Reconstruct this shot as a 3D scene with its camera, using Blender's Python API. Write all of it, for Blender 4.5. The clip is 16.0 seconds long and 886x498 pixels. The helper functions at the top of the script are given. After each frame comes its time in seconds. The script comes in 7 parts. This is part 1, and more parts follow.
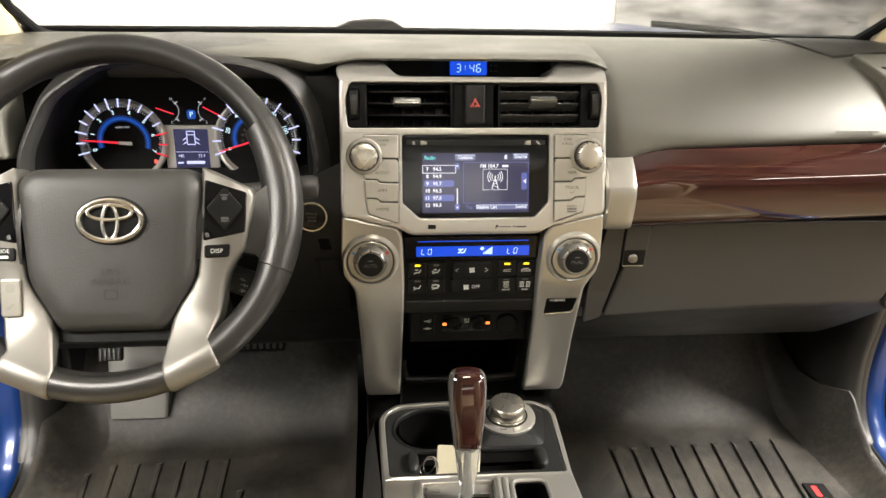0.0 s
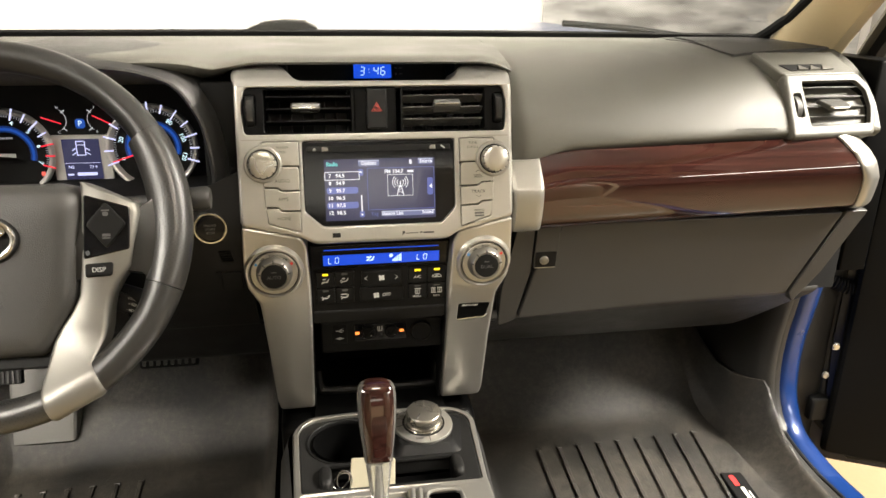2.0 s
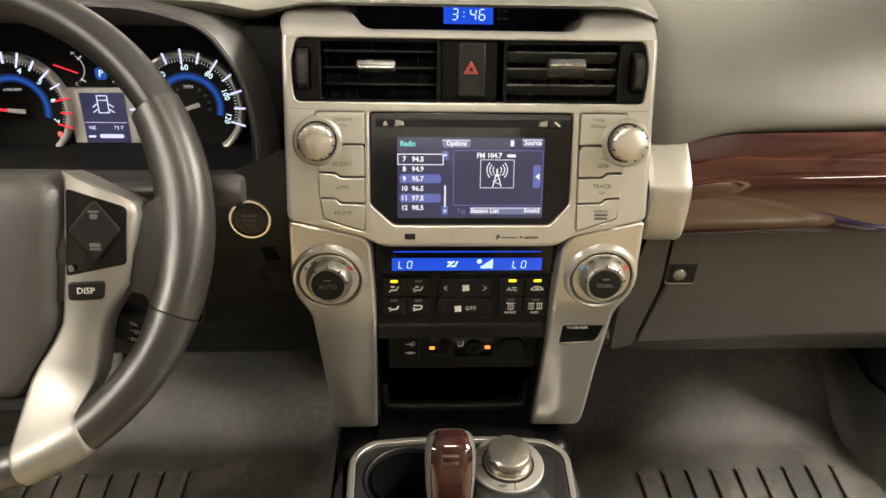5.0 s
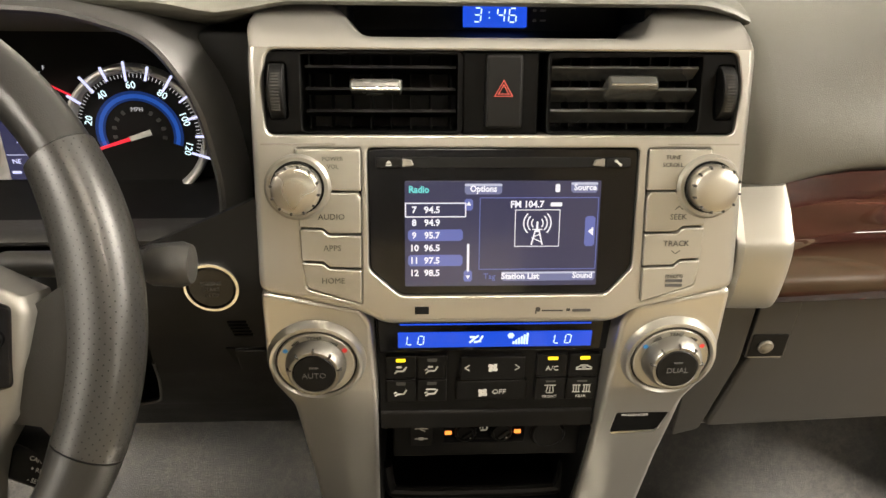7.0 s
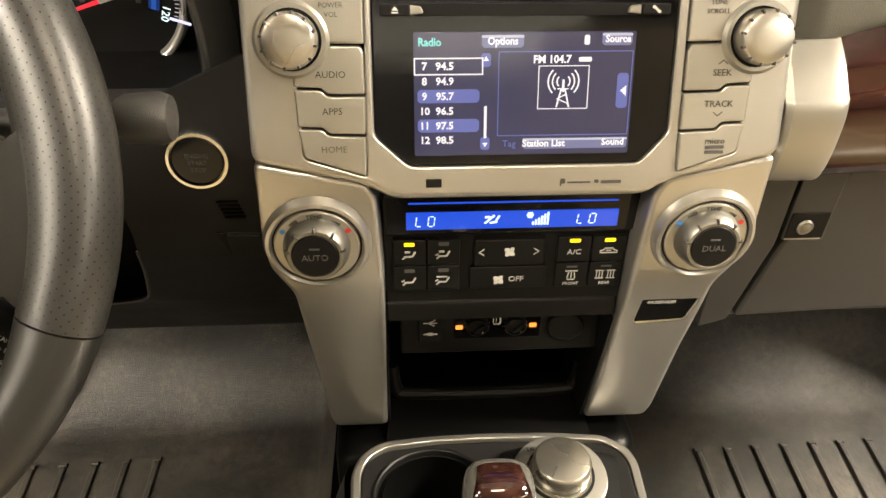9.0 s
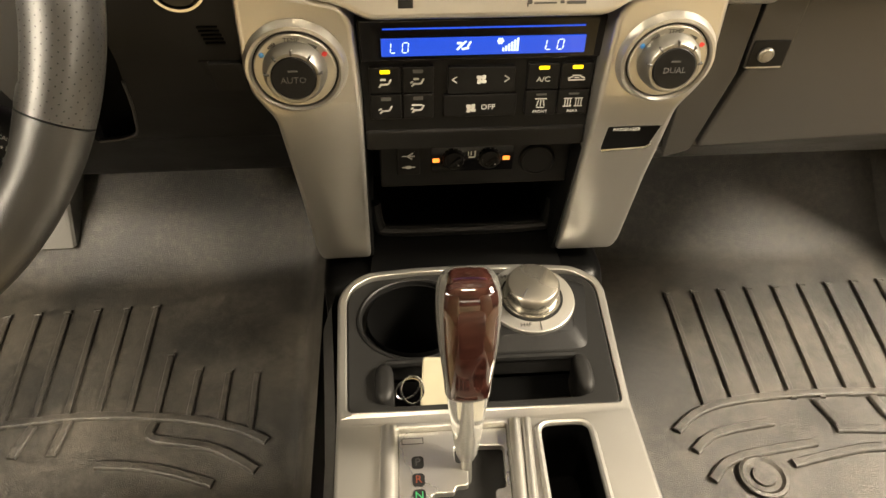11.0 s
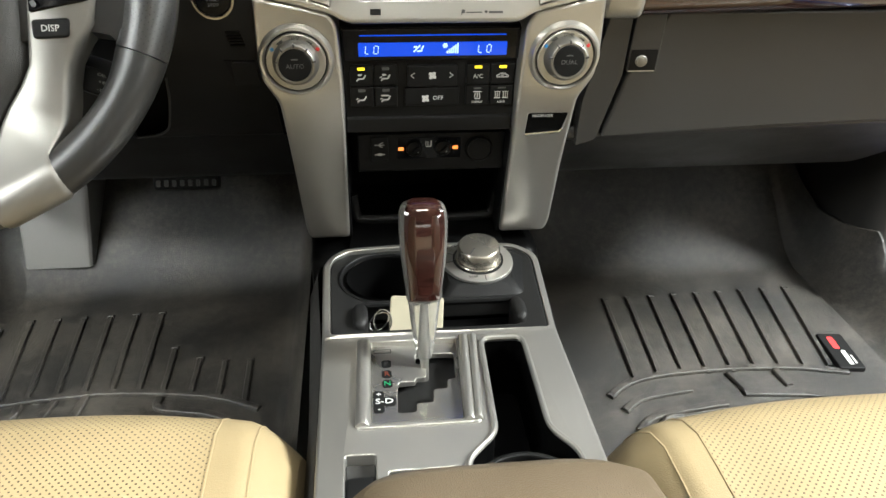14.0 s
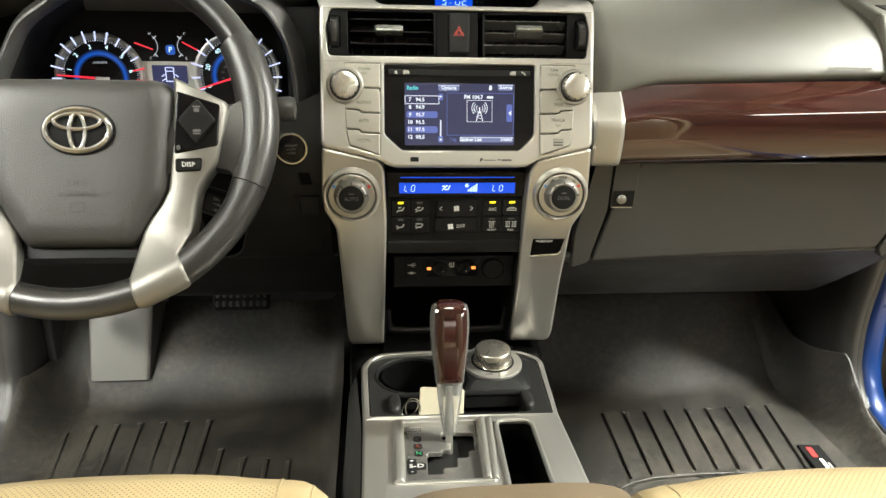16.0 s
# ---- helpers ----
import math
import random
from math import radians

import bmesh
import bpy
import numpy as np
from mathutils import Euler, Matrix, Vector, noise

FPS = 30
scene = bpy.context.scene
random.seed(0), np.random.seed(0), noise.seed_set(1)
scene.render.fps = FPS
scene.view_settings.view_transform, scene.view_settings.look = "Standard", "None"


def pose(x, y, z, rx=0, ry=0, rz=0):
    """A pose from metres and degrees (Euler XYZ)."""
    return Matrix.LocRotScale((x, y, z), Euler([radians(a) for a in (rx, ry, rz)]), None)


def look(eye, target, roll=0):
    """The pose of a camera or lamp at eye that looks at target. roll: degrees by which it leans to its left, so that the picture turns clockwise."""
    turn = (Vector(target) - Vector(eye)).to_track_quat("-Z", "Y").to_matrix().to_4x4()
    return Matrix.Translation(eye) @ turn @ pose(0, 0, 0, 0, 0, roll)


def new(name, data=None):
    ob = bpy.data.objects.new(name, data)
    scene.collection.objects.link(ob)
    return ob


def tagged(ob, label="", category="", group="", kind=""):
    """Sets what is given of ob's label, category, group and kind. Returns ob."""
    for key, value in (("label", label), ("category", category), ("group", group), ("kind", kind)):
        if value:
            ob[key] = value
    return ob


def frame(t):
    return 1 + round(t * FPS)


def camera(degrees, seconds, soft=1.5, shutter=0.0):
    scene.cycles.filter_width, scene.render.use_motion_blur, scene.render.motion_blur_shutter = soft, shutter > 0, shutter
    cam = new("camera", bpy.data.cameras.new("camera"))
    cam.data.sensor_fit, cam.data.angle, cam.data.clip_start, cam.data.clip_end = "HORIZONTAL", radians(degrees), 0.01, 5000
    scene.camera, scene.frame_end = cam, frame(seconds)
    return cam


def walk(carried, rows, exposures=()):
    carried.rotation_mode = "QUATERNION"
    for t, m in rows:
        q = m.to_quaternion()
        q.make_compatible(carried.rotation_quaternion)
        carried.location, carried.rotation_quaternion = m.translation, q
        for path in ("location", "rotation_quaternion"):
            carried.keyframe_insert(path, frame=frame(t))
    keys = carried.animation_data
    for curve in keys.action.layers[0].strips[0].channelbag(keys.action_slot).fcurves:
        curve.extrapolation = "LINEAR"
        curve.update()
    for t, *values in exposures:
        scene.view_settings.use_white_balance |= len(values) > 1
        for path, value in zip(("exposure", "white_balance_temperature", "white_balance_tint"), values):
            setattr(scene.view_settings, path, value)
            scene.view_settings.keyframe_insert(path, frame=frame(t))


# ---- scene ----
cam = camera(62.3, 16.0)
PATH = [
    (0, (-0.135, 0.041, 0.863), (0.053, 1.917, 0.198), 1.0),
    (0.5, (-0.121, 0.043, 0.863), (0.103, 1.915, 0.195), 0.9),
    (1, (-0.11, 0.047, 0.857), (0.165, 1.913, 0.193), 0.7),
    (1.5, (-0.098, 0.053, 0.863), (0.222, 1.911, 0.194), 0.7),
    (2, (-0.086, 0.058, 0.868), (0.257, 1.911, 0.2), 0.8),
    (2.5, (-0.073, 0.076, 0.884), (0.264, 1.928, 0.209), 1.1),
    (3, (-0.072, 0.12, 0.885), (0.214, 1.972, 0.187), 1.4),
    (3.5, (-0.072, 0.174, 0.882), (0.151, 2.016, 0.136), 1.7),
    (4, (-0.066, 0.222, 0.868), (0.102, 2.04, 0.051), 1.8),
    (4.2, (-0.064, 0.24, 0.868), (0.087, 2.046, 0.021), 1.8),
    (6.3, (-0.07, 0.423, 0.846), (0.014, 2.23, -0.008), 0.9),
    (6.5, (-0.072, 0.446, 0.844), (0.018, 2.248, -0.017), 1.0),
    (7, (-0.069, 0.490, 0.846), (0.030, 2.290, -0.022), 1.0),
    (7.5, (-0.075, 0.526, 0.840), (0.028, 2.317, -0.044), 1.0),
    (8, (-0.079, 0.530, 0.822), (0.032, 2.303, -0.098), 1.0),
    (8.5, (-0.074, 0.523, 0.801), (0.035, 2.266, -0.172), 0.8),
    (9, (-0.082, 0.521, 0.783), (0.037, 2.229, -0.250), 0.7),
    (9.5, (-0.076, 0.520, 0.774), (0.048, 2.179, -0.336), 0.7),
    (10, (-0.081, 0.507, 0.766), (0.047, 2.113, -0.418), 0.6),
    (10.2, (-0.078, 0.501, 0.763), (0.047, 2.090, -0.445), 0.6),
    (12.3, (-0.066, 0.362, 0.765), (0.086, 1.84, -0.574), 0.9),
    (12.5, (-0.061, 0.343, 0.764), (0.095, 1.835, -0.559), 0.9),
    (13, (-0.068, 0.306, 0.751), (0.103, 1.849, -0.509), 1.1),
    (13.5, (-0.073, 0.257, 0.748), (0.112, 1.879, -0.406), 1.0),
    (14, (-0.074, 0.222, 0.739), (0.127, 1.926, -0.288), 1.1),
    (14.5, (-0.089, 0.182, 0.742), (0.122, 1.953, -0.162), 1.1),
    (15, (-0.087, 0.133, 0.754), (0.124, 1.955, -0.045), 1.2),
    (15.5, (-0.097, 0.085, 0.752), (0.109, 1.943, 0.041), 1.2),
    (16, (-0.113, 0.03, 0.759), (0.078, 1.917, 0.124), 1.2),
]
LIGHT = [(0, 0.0, 6700, 10), (4, 0.0, 7150, 10), (6.5, 0.06, 7150, 10), (8.5, 0.12, 7600, 10), (9.5, 0.26, 8100, 10), (10.2, 0.30, 8400, 10), (12.5, 0.16, 6950, 9), (14, 0.03, 6000, 5), (15, 0.15, 6450, 3), (16, 0.16, 6500, 3)]
walk(cam, [(t, look(eye, target, roll)) for t, eye, target, roll in PATH], LIGHT)

# ---- world and lights: a white booth with unseen lamps added; the light enters by windscreen, doors and tailgate ----
world = bpy.data.worlds.new("booth_air")
scene.world = world
world.use_nodes = True
world.node_tree.nodes["Background"].inputs["Color"].default_value = (1.0, 0.97, 0.92, 1)
world.node_tree.nodes["Background"].inputs["Strength"].default_value = 0.25


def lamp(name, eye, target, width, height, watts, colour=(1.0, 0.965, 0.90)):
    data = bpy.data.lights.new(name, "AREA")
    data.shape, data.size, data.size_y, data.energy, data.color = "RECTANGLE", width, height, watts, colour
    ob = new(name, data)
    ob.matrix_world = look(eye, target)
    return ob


# unseen lamps, placed and tuned to brighten the cabin; no such fittings known
lamp("unseen_fill_lamp", (0.35, 3.3, 2.60), (0.2, 1.2, 0.7), 3.0, 0.7, 10)
lamp("unseen_fill_lamp", (0.0, 4.0, 2.4), (0.0, 6.0, 0.6), 3.4, 0.6, 240)
lamp("unseen_fill_lamp", (2.4, 0.50, 2.10), (0.1, 1.15, 0.1), 0.8, 0.6, 520)
# added to lay a highlight along the wood trim
lamp("unseen_fill_lamp", (2.7, -1.8, 1.75), (0.5, 1.0, 0.4), 1.4, 0.35, 45)
lamp("unseen_fill_lamp", (-2.5, -0.70, 2.10), (-0.45, 1.15, 0.1), 0.9, 0.6, 130)
# added to brighten the driver's mat
lamp("unseen_fill_lamp", (-1.45, -1.20, 2.60), (-0.62, 1.10, 0.0), 0.9, 0.4, 240)
# added behind the car for reflections in the silver and wood
lamp("unseen_rear_fill_lamp", (0.0, -3.6, 1.20), (0.0, 0.9, 0.7), 2.4, 0.25, 16)
# unseen fill lamp, added overhead between the seats to light mats and console
lamp("overhead_fill_lamp", (0.0, 0.36, 1.235), (0.0, 0.85, 0.0), 0.24, 0.10, 5.5, (1.0, 0.93, 0.82))


# ---- materials ----
def nodes_of(m):
    m.use_nodes = True
    return m.node_tree.nodes, m.node_tree.links, m.node_tree.nodes["Principled BSDF"]


def surface(name, colour, rough, metal=0.0, grain=0.0, bump=0.0, vary=0.12, coat=0.0, pores=False, smudge=0.1, spec=0.5, wear=9.0):
    """A surface with fine relief (grain: pieces a metre), and colour and gloss that vary at two scales."""
    m = bpy.data.materials.new(name)
    n, l, b = nodes_of(m)
    b.inputs["Metallic"].default_value = metal
    b.inputs["Specular IOR Level"].default_value = spec
    b.inputs["Coat Weight"].default_value = coat
    b.inputs["Coat Roughness"].default_value = 0.04
    at = n.new("ShaderNodeTexCoord").outputs["Object"]
    big, fine = n.new("ShaderNodeTexNoise"), n.new("ShaderNodeTexNoise")
    for tex, scale in ((big, wear), (fine, max(grain, 60) * 0.35)):
        tex.inputs["Scale"].default_value, tex.inputs["Detail"].default_value = scale, 4
        l.new(at, tex.inputs["Vector"])
    mix = n.new("ShaderNodeMath")
    mix.operation = "MULTIPLY_ADD"
    l.new(fine.outputs["Fac"], mix.inputs[0])
    mix.inputs[1].default_value = 0.5
    l.new(big.outputs["Fac"], mix.inputs[2])
    ramp = n.new("ShaderNodeMapRange")
    ramp.inputs["From Min"].default_value, ramp.inputs["From Max"].default_value = 0.45, 1.05
    ramp.inputs["To Min"].default_value, ramp.inputs["To Max"].default_value = 1 - vary, 1 + vary
    l.new(mix.outputs[0], ramp.inputs["Value"])
    tint = n.new("ShaderNodeVectorMath")
    tint.operation = "SCALE"
    tint.inputs[0].default_value = colour
    l.new(ramp.outputs[0], tint.inputs["Scale"])
    l.new(tint.outputs[0], b.inputs["Base Color"])
    gloss = n.new("ShaderNodeMapRange")
    gloss.inputs["From Min"].default_value, gloss.inputs["From Max"].default_value = 0.3, 0.7
    gloss.inputs["To Min"].default_value, gloss.inputs["To Max"].default_value = max(rough - smudge, 0.02), min(rough + smudge, 1)
    l.new(big.outputs["Fac"], gloss.inputs["Value"])
    l.new(gloss.outputs[0], b.inputs["Roughness"])
    if bump:
        relief = n.new("ShaderNodeTexVoronoi" if pores else "ShaderNodeTexNoise")
        relief.inputs["Scale"].default_value = grain
        l.new(at, relief.inputs["Vector"])
        bm = n.new("ShaderNodeBump")
        bm.inputs["Strength"].default_value, bm.inputs["Distance"].default_value = bump, 0.001
        l.new(relief.outputs["Distance" if pores else "Fac"], bm.inputs["Height"])
        l.new(bm.outputs[0], b.inputs["Normal"])
    return m


def glow(name, colour, strength):
    m = bpy.data.materials.new(name)
    n, l, b = nodes_of(m)
    b.inputs["Base Color"].default_value = (0.01, 0.01, 0.01, 1)
    b.inputs["Roughness"].default_value = 0.12
    b.inputs["Emission Color"].default_value = (*colour, 1)
    b.inputs["Emission Strength"].default_value = strength
    return m


def brushed(name, colour, rough, metal, stretch, bump=0.05):
    """A metal or painted finish brushed along one axis."""
    m = surface(name, colour, rough, metal, 40, 0.0, 0.06)
    n, l, b = nodes_of(m)
    at, sc, tex, bm = n.new("ShaderNodeTexCoord"), n.new("ShaderNodeMapping"), n.new("ShaderNodeTexNoise"), n.new("ShaderNodeBump")
    sc.inputs["Scale"].default_value = stretch
    l.new(at.outputs["Object"], sc.inputs["Vector"])
    l.new(sc.outputs[0], tex.inputs["Vector"])
    tex.inputs["Scale"].default_value = 1.0
    bm.inputs["Strength"].default_value, bm.inputs["Distance"].default_value = bump, 0.0005
    l.new(tex.outputs["Fac"], bm.inputs["Height"])
    l.new(bm.outputs[0], b.inputs["Normal"])
    return m


def wood(name, stretch, k=1.0):
    """Dark red-brown lacquered wood, its grain drawn out along one axis."""
    m = bpy.data.materials.new(name)
    n, l, b = nodes_of(m)
    at, sc, tex, ramp = n.new("ShaderNodeTexCoord"), n.new("ShaderNodeMapping"), n.new("ShaderNodeTexNoise"), n.new("ShaderNodeValToRGB")
    sc.inputs["Scale"].default_value = stretch
    l.new(at.outputs["Object"], sc.inputs["Vector"])
    l.new(sc.outputs[0], tex.inputs["Vector"])
    tex.inputs["Scale"].default_value, tex.inputs["Detail"].default_value, tex.inputs["Distortion"].default_value = 1.0, 5.0, 0.6
    e = ramp.color_ramp.elements
    e[0].position, e[0].color = 0.30, (0.010 * k, 0.0040 * k, 0.0033 * k, 1)
    e[1].position, e[1].color = 0.74, (0.048 * k, 0.0165 * k, 0.0125 * k, 1)
    mid = e.new(0.5)
    mid.color = (0.025 * k, 0.0085 * k, 0.0066 * k, 1)
    l.new(tex.outputs["Fac"], ramp.inputs["Fac"])
    l.new(ramp.outputs["Color"], b.inputs["Base Color"])
    b.inputs["Roughness"].default_value = 0.32
    b.inputs["Specular IOR Level"].default_value = 0.0
    b.inputs["Coat Weight"].default_value, b.inputs["Coat Roughness"].default_value, b.inputs["Coat IOR"].default_value = 1.0, 0.045, 1.58
    return m


def perforated(name, colour, pitch=0.0072, dark=(0.050, 0.033, 0.018), rough=0.42):
    """Leather with rows of small punched holes."""
    m = surface(name, colour, rough, 0, 900, 0.12, 0.06, pores=True, wear=5)
    n, l, b = nodes_of(m)
    at, sep = n.new("ShaderNodeTexCoord"), n.new("ShaderNodeSeparateXYZ")
    l.new(at.outputs["Object"], sep.inputs[0])

    def op(kind, a, c):
        k = n.new("ShaderNodeMath")
        k.operation = kind
        for i, v in enumerate((a, c)):
            if isinstance(v, (int, float)):
                k.inputs[i].default_value = v
            elif v is not None:
                l.new(v, k.inputs[i])
        return k.outputs[0]

    u = op("DIVIDE", op("ADD", sep.outputs[0], sep.outputs[1]), pitch)
    v = op("DIVIDE", op("SUBTRACT", sep.outputs[0], sep.outputs[1]), pitch)
    du, dv = op("SUBTRACT", op("FRACT", u, None), 0.5), op("SUBTRACT", op("FRACT", v, None), 0.5)
    hole = op("LESS_THAN", op("ADD", op("MULTIPLY", du, du), op("MULTIPLY", dv, dv)), 0.036)
    mix = n.new("ShaderNodeMix")
    mix.data_type = "RGBA"
    old = b.inputs["Base Color"].links[0].from_socket
    l.new(hole, mix.inputs["Factor"])
    l.new(old, mix.inputs["A"])
    mix.inputs["B"].default_value = (*dark, 1)
    l.new(mix.outputs["Result"], b.inputs["Base Color"])
    return m


def rubber(name, dark, pale):
    """Coarse moulded rubber: pebbled relief, dusty patches, and pale specks that paint in its glints and sheen."""
    m = bpy.data.materials.new(name)
    n, l, b = nodes_of(m)
    at = n.new("ShaderNodeTexCoord").outputs["Object"]
    peb, mid, dust, ramp, mix, add, more = n.new("ShaderNodeTexNoise"), n.new("ShaderNodeTexNoise"), n.new("ShaderNodeTexNoise"), n.new("ShaderNodeMapRange"), n.new("ShaderNodeMix"), n.new("ShaderNodeMath"), n.new("ShaderNodeMath")
    for tex, scale, det in ((mid, 85, 7), (peb, 780, 2), (dust, 7, 6)):
        tex.inputs["Scale"].default_value, tex.inputs["Detail"].default_value = scale, det
        l.new(at, tex.inputs["Vector"])
    add.operation = "MULTIPLY_ADD"
    l.new(dust.outputs["Fac"], add.inputs[0])
    add.inputs[1].default_value = 0.8
    l.new(peb.outputs["Fac"], add.inputs[2])
    more.operation = "MULTIPLY_ADD"
    mid.inputs["Roughness"].default_value = 0.72
    l.new(mid.outputs["Fac"], more.inputs[0])
    more.inputs[1].default_value = 0.9
    l.new(add.outputs[0], more.inputs[2])
    ramp.inputs["From Min"].default_value, ramp.inputs["From Max"].default_value = 1.25, 1.62
    l.new(more.outputs[0], ramp.inputs["Value"])
    mix.data_type = "RGBA"
    mix.inputs["A"].default_value, mix.inputs["B"].default_value = (*dark, 1), (*pale, 1)
    l.new(ramp.outputs[0], mix.inputs["Factor"])
    l.new(mix.outputs["Result"], b.inputs["Base Color"])
    b.inputs["Roughness"].default_value = 0.36
    b.inputs["Specular IOR Level"].default_value = 0.5
    bump = n.new("ShaderNodeBump")
    bump.inputs["Strength"].default_value, bump.inputs["Distance"].default_value = 1.0, 0.0013
    l.new(peb.outputs["Fac"], bump.inputs["Height"])
    l.new(bump.outputs[0], b.inputs["Normal"])
    return m


def punched(m, pitch, dark):
    """Rows of punched holes on a surface, along its own unrolled layout."""
    n, l, b = nodes_of(m)
    at, sep = n.new("ShaderNodeTexCoord"), n.new("ShaderNodeSeparateXYZ")
    l.new(at.outputs["UV"], sep.inputs[0])

    def op(kind, a, c=None):
        k = n.new("ShaderNodeMath")
        k.operation = kind
        for i, v in enumerate((a, c)):
            if isinstance(v, (int, float)):
                k.inputs[i].default_value = v
            elif v is not None:
                l.new(v, k.inputs[i])
        return k.outputs[0]

    u = op("DIVIDE", op("ADD", sep.outputs[0], sep.outputs[1]), pitch)
    v = op("DIVIDE", op("SUBTRACT", sep.outputs[0], sep.outputs[1]), pitch)
    du, dv = op("SUBTRACT", op("FRACT", u), 0.5), op("SUBTRACT", op("FRACT", v), 0.5)
    hole = op("LESS_THAN", op("ADD", op("MULTIPLY", du, du), op("MULTIPLY", dv, dv)), 0.013)
    mix = n.new("ShaderNodeMix")
    mix.data_type = "RGBA"
    l.new(hole, mix.inputs["Factor"])
    l.new(b.inputs["Base Color"].links[0].from_socket, mix.inputs["A"])
    mix.inputs["B"].default_value = (*dark, 1)
    l.new(mix.outputs["Result"], b.inputs["Base Color"])
    gloss = n.new("ShaderNodeMix")
    l.new(hole, gloss.inputs["Factor"])
    gloss.inputs["A"].default_value, gloss.inputs["B"].default_value = b.inputs["Specular IOR Level"].default_value, 0.15
    l.new(gloss.outputs["Result"], b.inputs["Specular IOR Level"])


PAD = surface("soft_grey_dash_vinyl", (0.068, 0.066, 0.056), 0.47, 0, 1400, 0.22, 0.08, pores=True, spec=0.32)
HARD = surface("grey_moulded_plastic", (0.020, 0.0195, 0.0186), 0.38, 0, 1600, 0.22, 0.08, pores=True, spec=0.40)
# HARD's plastic with shade put into the colour, for the driver's lower panels
HARD_SHADED = surface("shaded_grey_moulded_plastic", (0.0058, 0.0057, 0.0055), 0.55, 0, 1600, 0.2, 0.08, pores=True, spec=0.14)
REST = surface("grey_footrest_plastic", (0.085, 0.082, 0.076), 0.5, 0, 900, 0.2, 0.1, pores=True)
VENTGREY = surface("grey_vent_plastic", (0.036, 0.035, 0.031), 0.5, 0, 1600, 0.2, 0.08, pores=True, spec=0.3)
DARK = surface("black_moulded_plastic", (0.0030, 0.0030, 0.0030), 0.48, 0, 1500, 0.15, 0.1, spec=0.14)
GLOSS = surface("gloss_black_plastic", (0.0035, 0.0035, 0.004), 0.10, 0, 200, 0, 0.1, smudge=0.05, spec=0.25)
BLACK = surface("matt_black_plastic", (0.0024, 0.0024, 0.0024), 0.7, 0, 900, 0.1, 0.1, spec=0.16)
SILVER = surface("satin_silver_paint", (0.375, 0.366, 0.340), 0.33, 0.88, 60, 0, 0.03, smudge=0.03)
# SILVER darkened for the spokes, to hold back the lamps' glare there
SPOKE = surface("satin_silver_dulled_for_glare", (0.168, 0.162, 0.148), 0.46, 0.8, 60, 0, 0.03, smudge=0.03)
SILVER_D = surface("grey_silver_paint", (0.27, 0.26, 0.235), 0.38, 0.8, 60, 0, 0.03, smudge=0.03)
KEYPAINT = surface("pale_silver_key_paint", (0.31, 0.30, 0.27), 0.35, 0.8, 60, 0, 0.03, smudge=0.03)
CHROME = surface("chrome", (0.62, 0.615, 0.60), 0.20, 1.0, 100, 0, 0.03, smudge=0.04)
SATIN = brushed("brushed_knob_metal", (0.45, 0.435, 0.395), 0.34, 0.95, (900, 30, 900))
DIALGREY = brushed("brushed_dial_metal", (0.20, 0.194, 0.177), 0.42, 0.95, (900, 30, 900))
# black plastic with the shade of vents, wells and tray put into it
SHADEBLACK = surface("black_plastic_deepened_for_shade", (0.0011, 0.0011, 0.0011), 0.42, 0, 900, 0.05, 0.1, spec=0.07)
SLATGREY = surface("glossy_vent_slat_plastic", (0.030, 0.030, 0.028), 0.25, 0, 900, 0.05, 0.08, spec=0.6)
LEATHER = surface("black_grained_leather", (0.0085, 0.0083, 0.0079), 0.36, 0, 1300, 0.10, 0.12, pores=True, smudge=0.05, spec=0.42)
AIRBAG = surface("grained_black_vinyl", (0.022, 0.0214, 0.0202), 0.44, 0, 950, 0.22, 0.1, pores=True, spec=0.4)
LEATHER_P = surface("perforated_black_leather", (0.013, 0.0126, 0.0118), 0.36, 0, 1500, 0.06, 0.12, pores=True, smudge=0.06, spec=0.48)
punched(LEATHER_P, 0.0054, (0.0062, 0.006, 0.0057))
TAN = surface("tan_leather", (0.206, 0.160, 0.087), 0.42, 0, 800, 0.2, 0.06, pores=True, wear=5)
TAN_P = perforated("perforated_tan_leather", (0.226, 0.176, 0.096))
TAUPE = surface("brown_armrest_leather", (0.075, 0.056, 0.034), 0.42, 0, 800, 0.3, 0.08, pores=True)
BEIGE = surface("beige_pillar_plastic", (0.42, 0.345, 0.215), 0.5, 0, 1200, 0.15, 0.05)
CLOTH = surface("beige_headliner_cloth", (0.60, 0.54, 0.43), 0.9, 0, 900, 0.4, 0.06)
RUBBER = rubber("black_textured_rubber", (0.0052, 0.0049, 0.0044), (0.058, 0.051, 0.0415))
CARPET = surface("black_carpet", (0.012, 0.012, 0.012), 0.95, 0, 700, 0.8, 0.3)
BLUE = surface("blue_car_paint", (0.0015, 0.022, 0.115), 0.35, 0.25, 900, 0, 0.08, coat=0.5)
SEAL = surface("black_rubber_seal", (0.0055, 0.0055, 0.0055), 0.5, 0, 500, 0.2, 0.15, spec=0.3)
WHITE = surface("white_booth_paint", (0.85, 0.83, 0.79), 0.7, 0, 60, 0.05, 0.03, wear=0.6)
# greyer than WHITE only to weaken the light bounced into the car
GREY = surface("booth_paint_greyed_to_cut_bounce", (0.42, 0.41, 0.39), 0.7, 0, 60, 0.05, 0.05, wear=0.6)
TANFLOOR = surface("buff_epoxy_floor", (0.24, 0.18, 0.105), 0.45, 0, 300, 0.1, 0.1, wear=3)
PAPER = surface("cream_card", (0.18, 0.162, 0.112), 0.6, 0, 300, 0.05, 0.08)
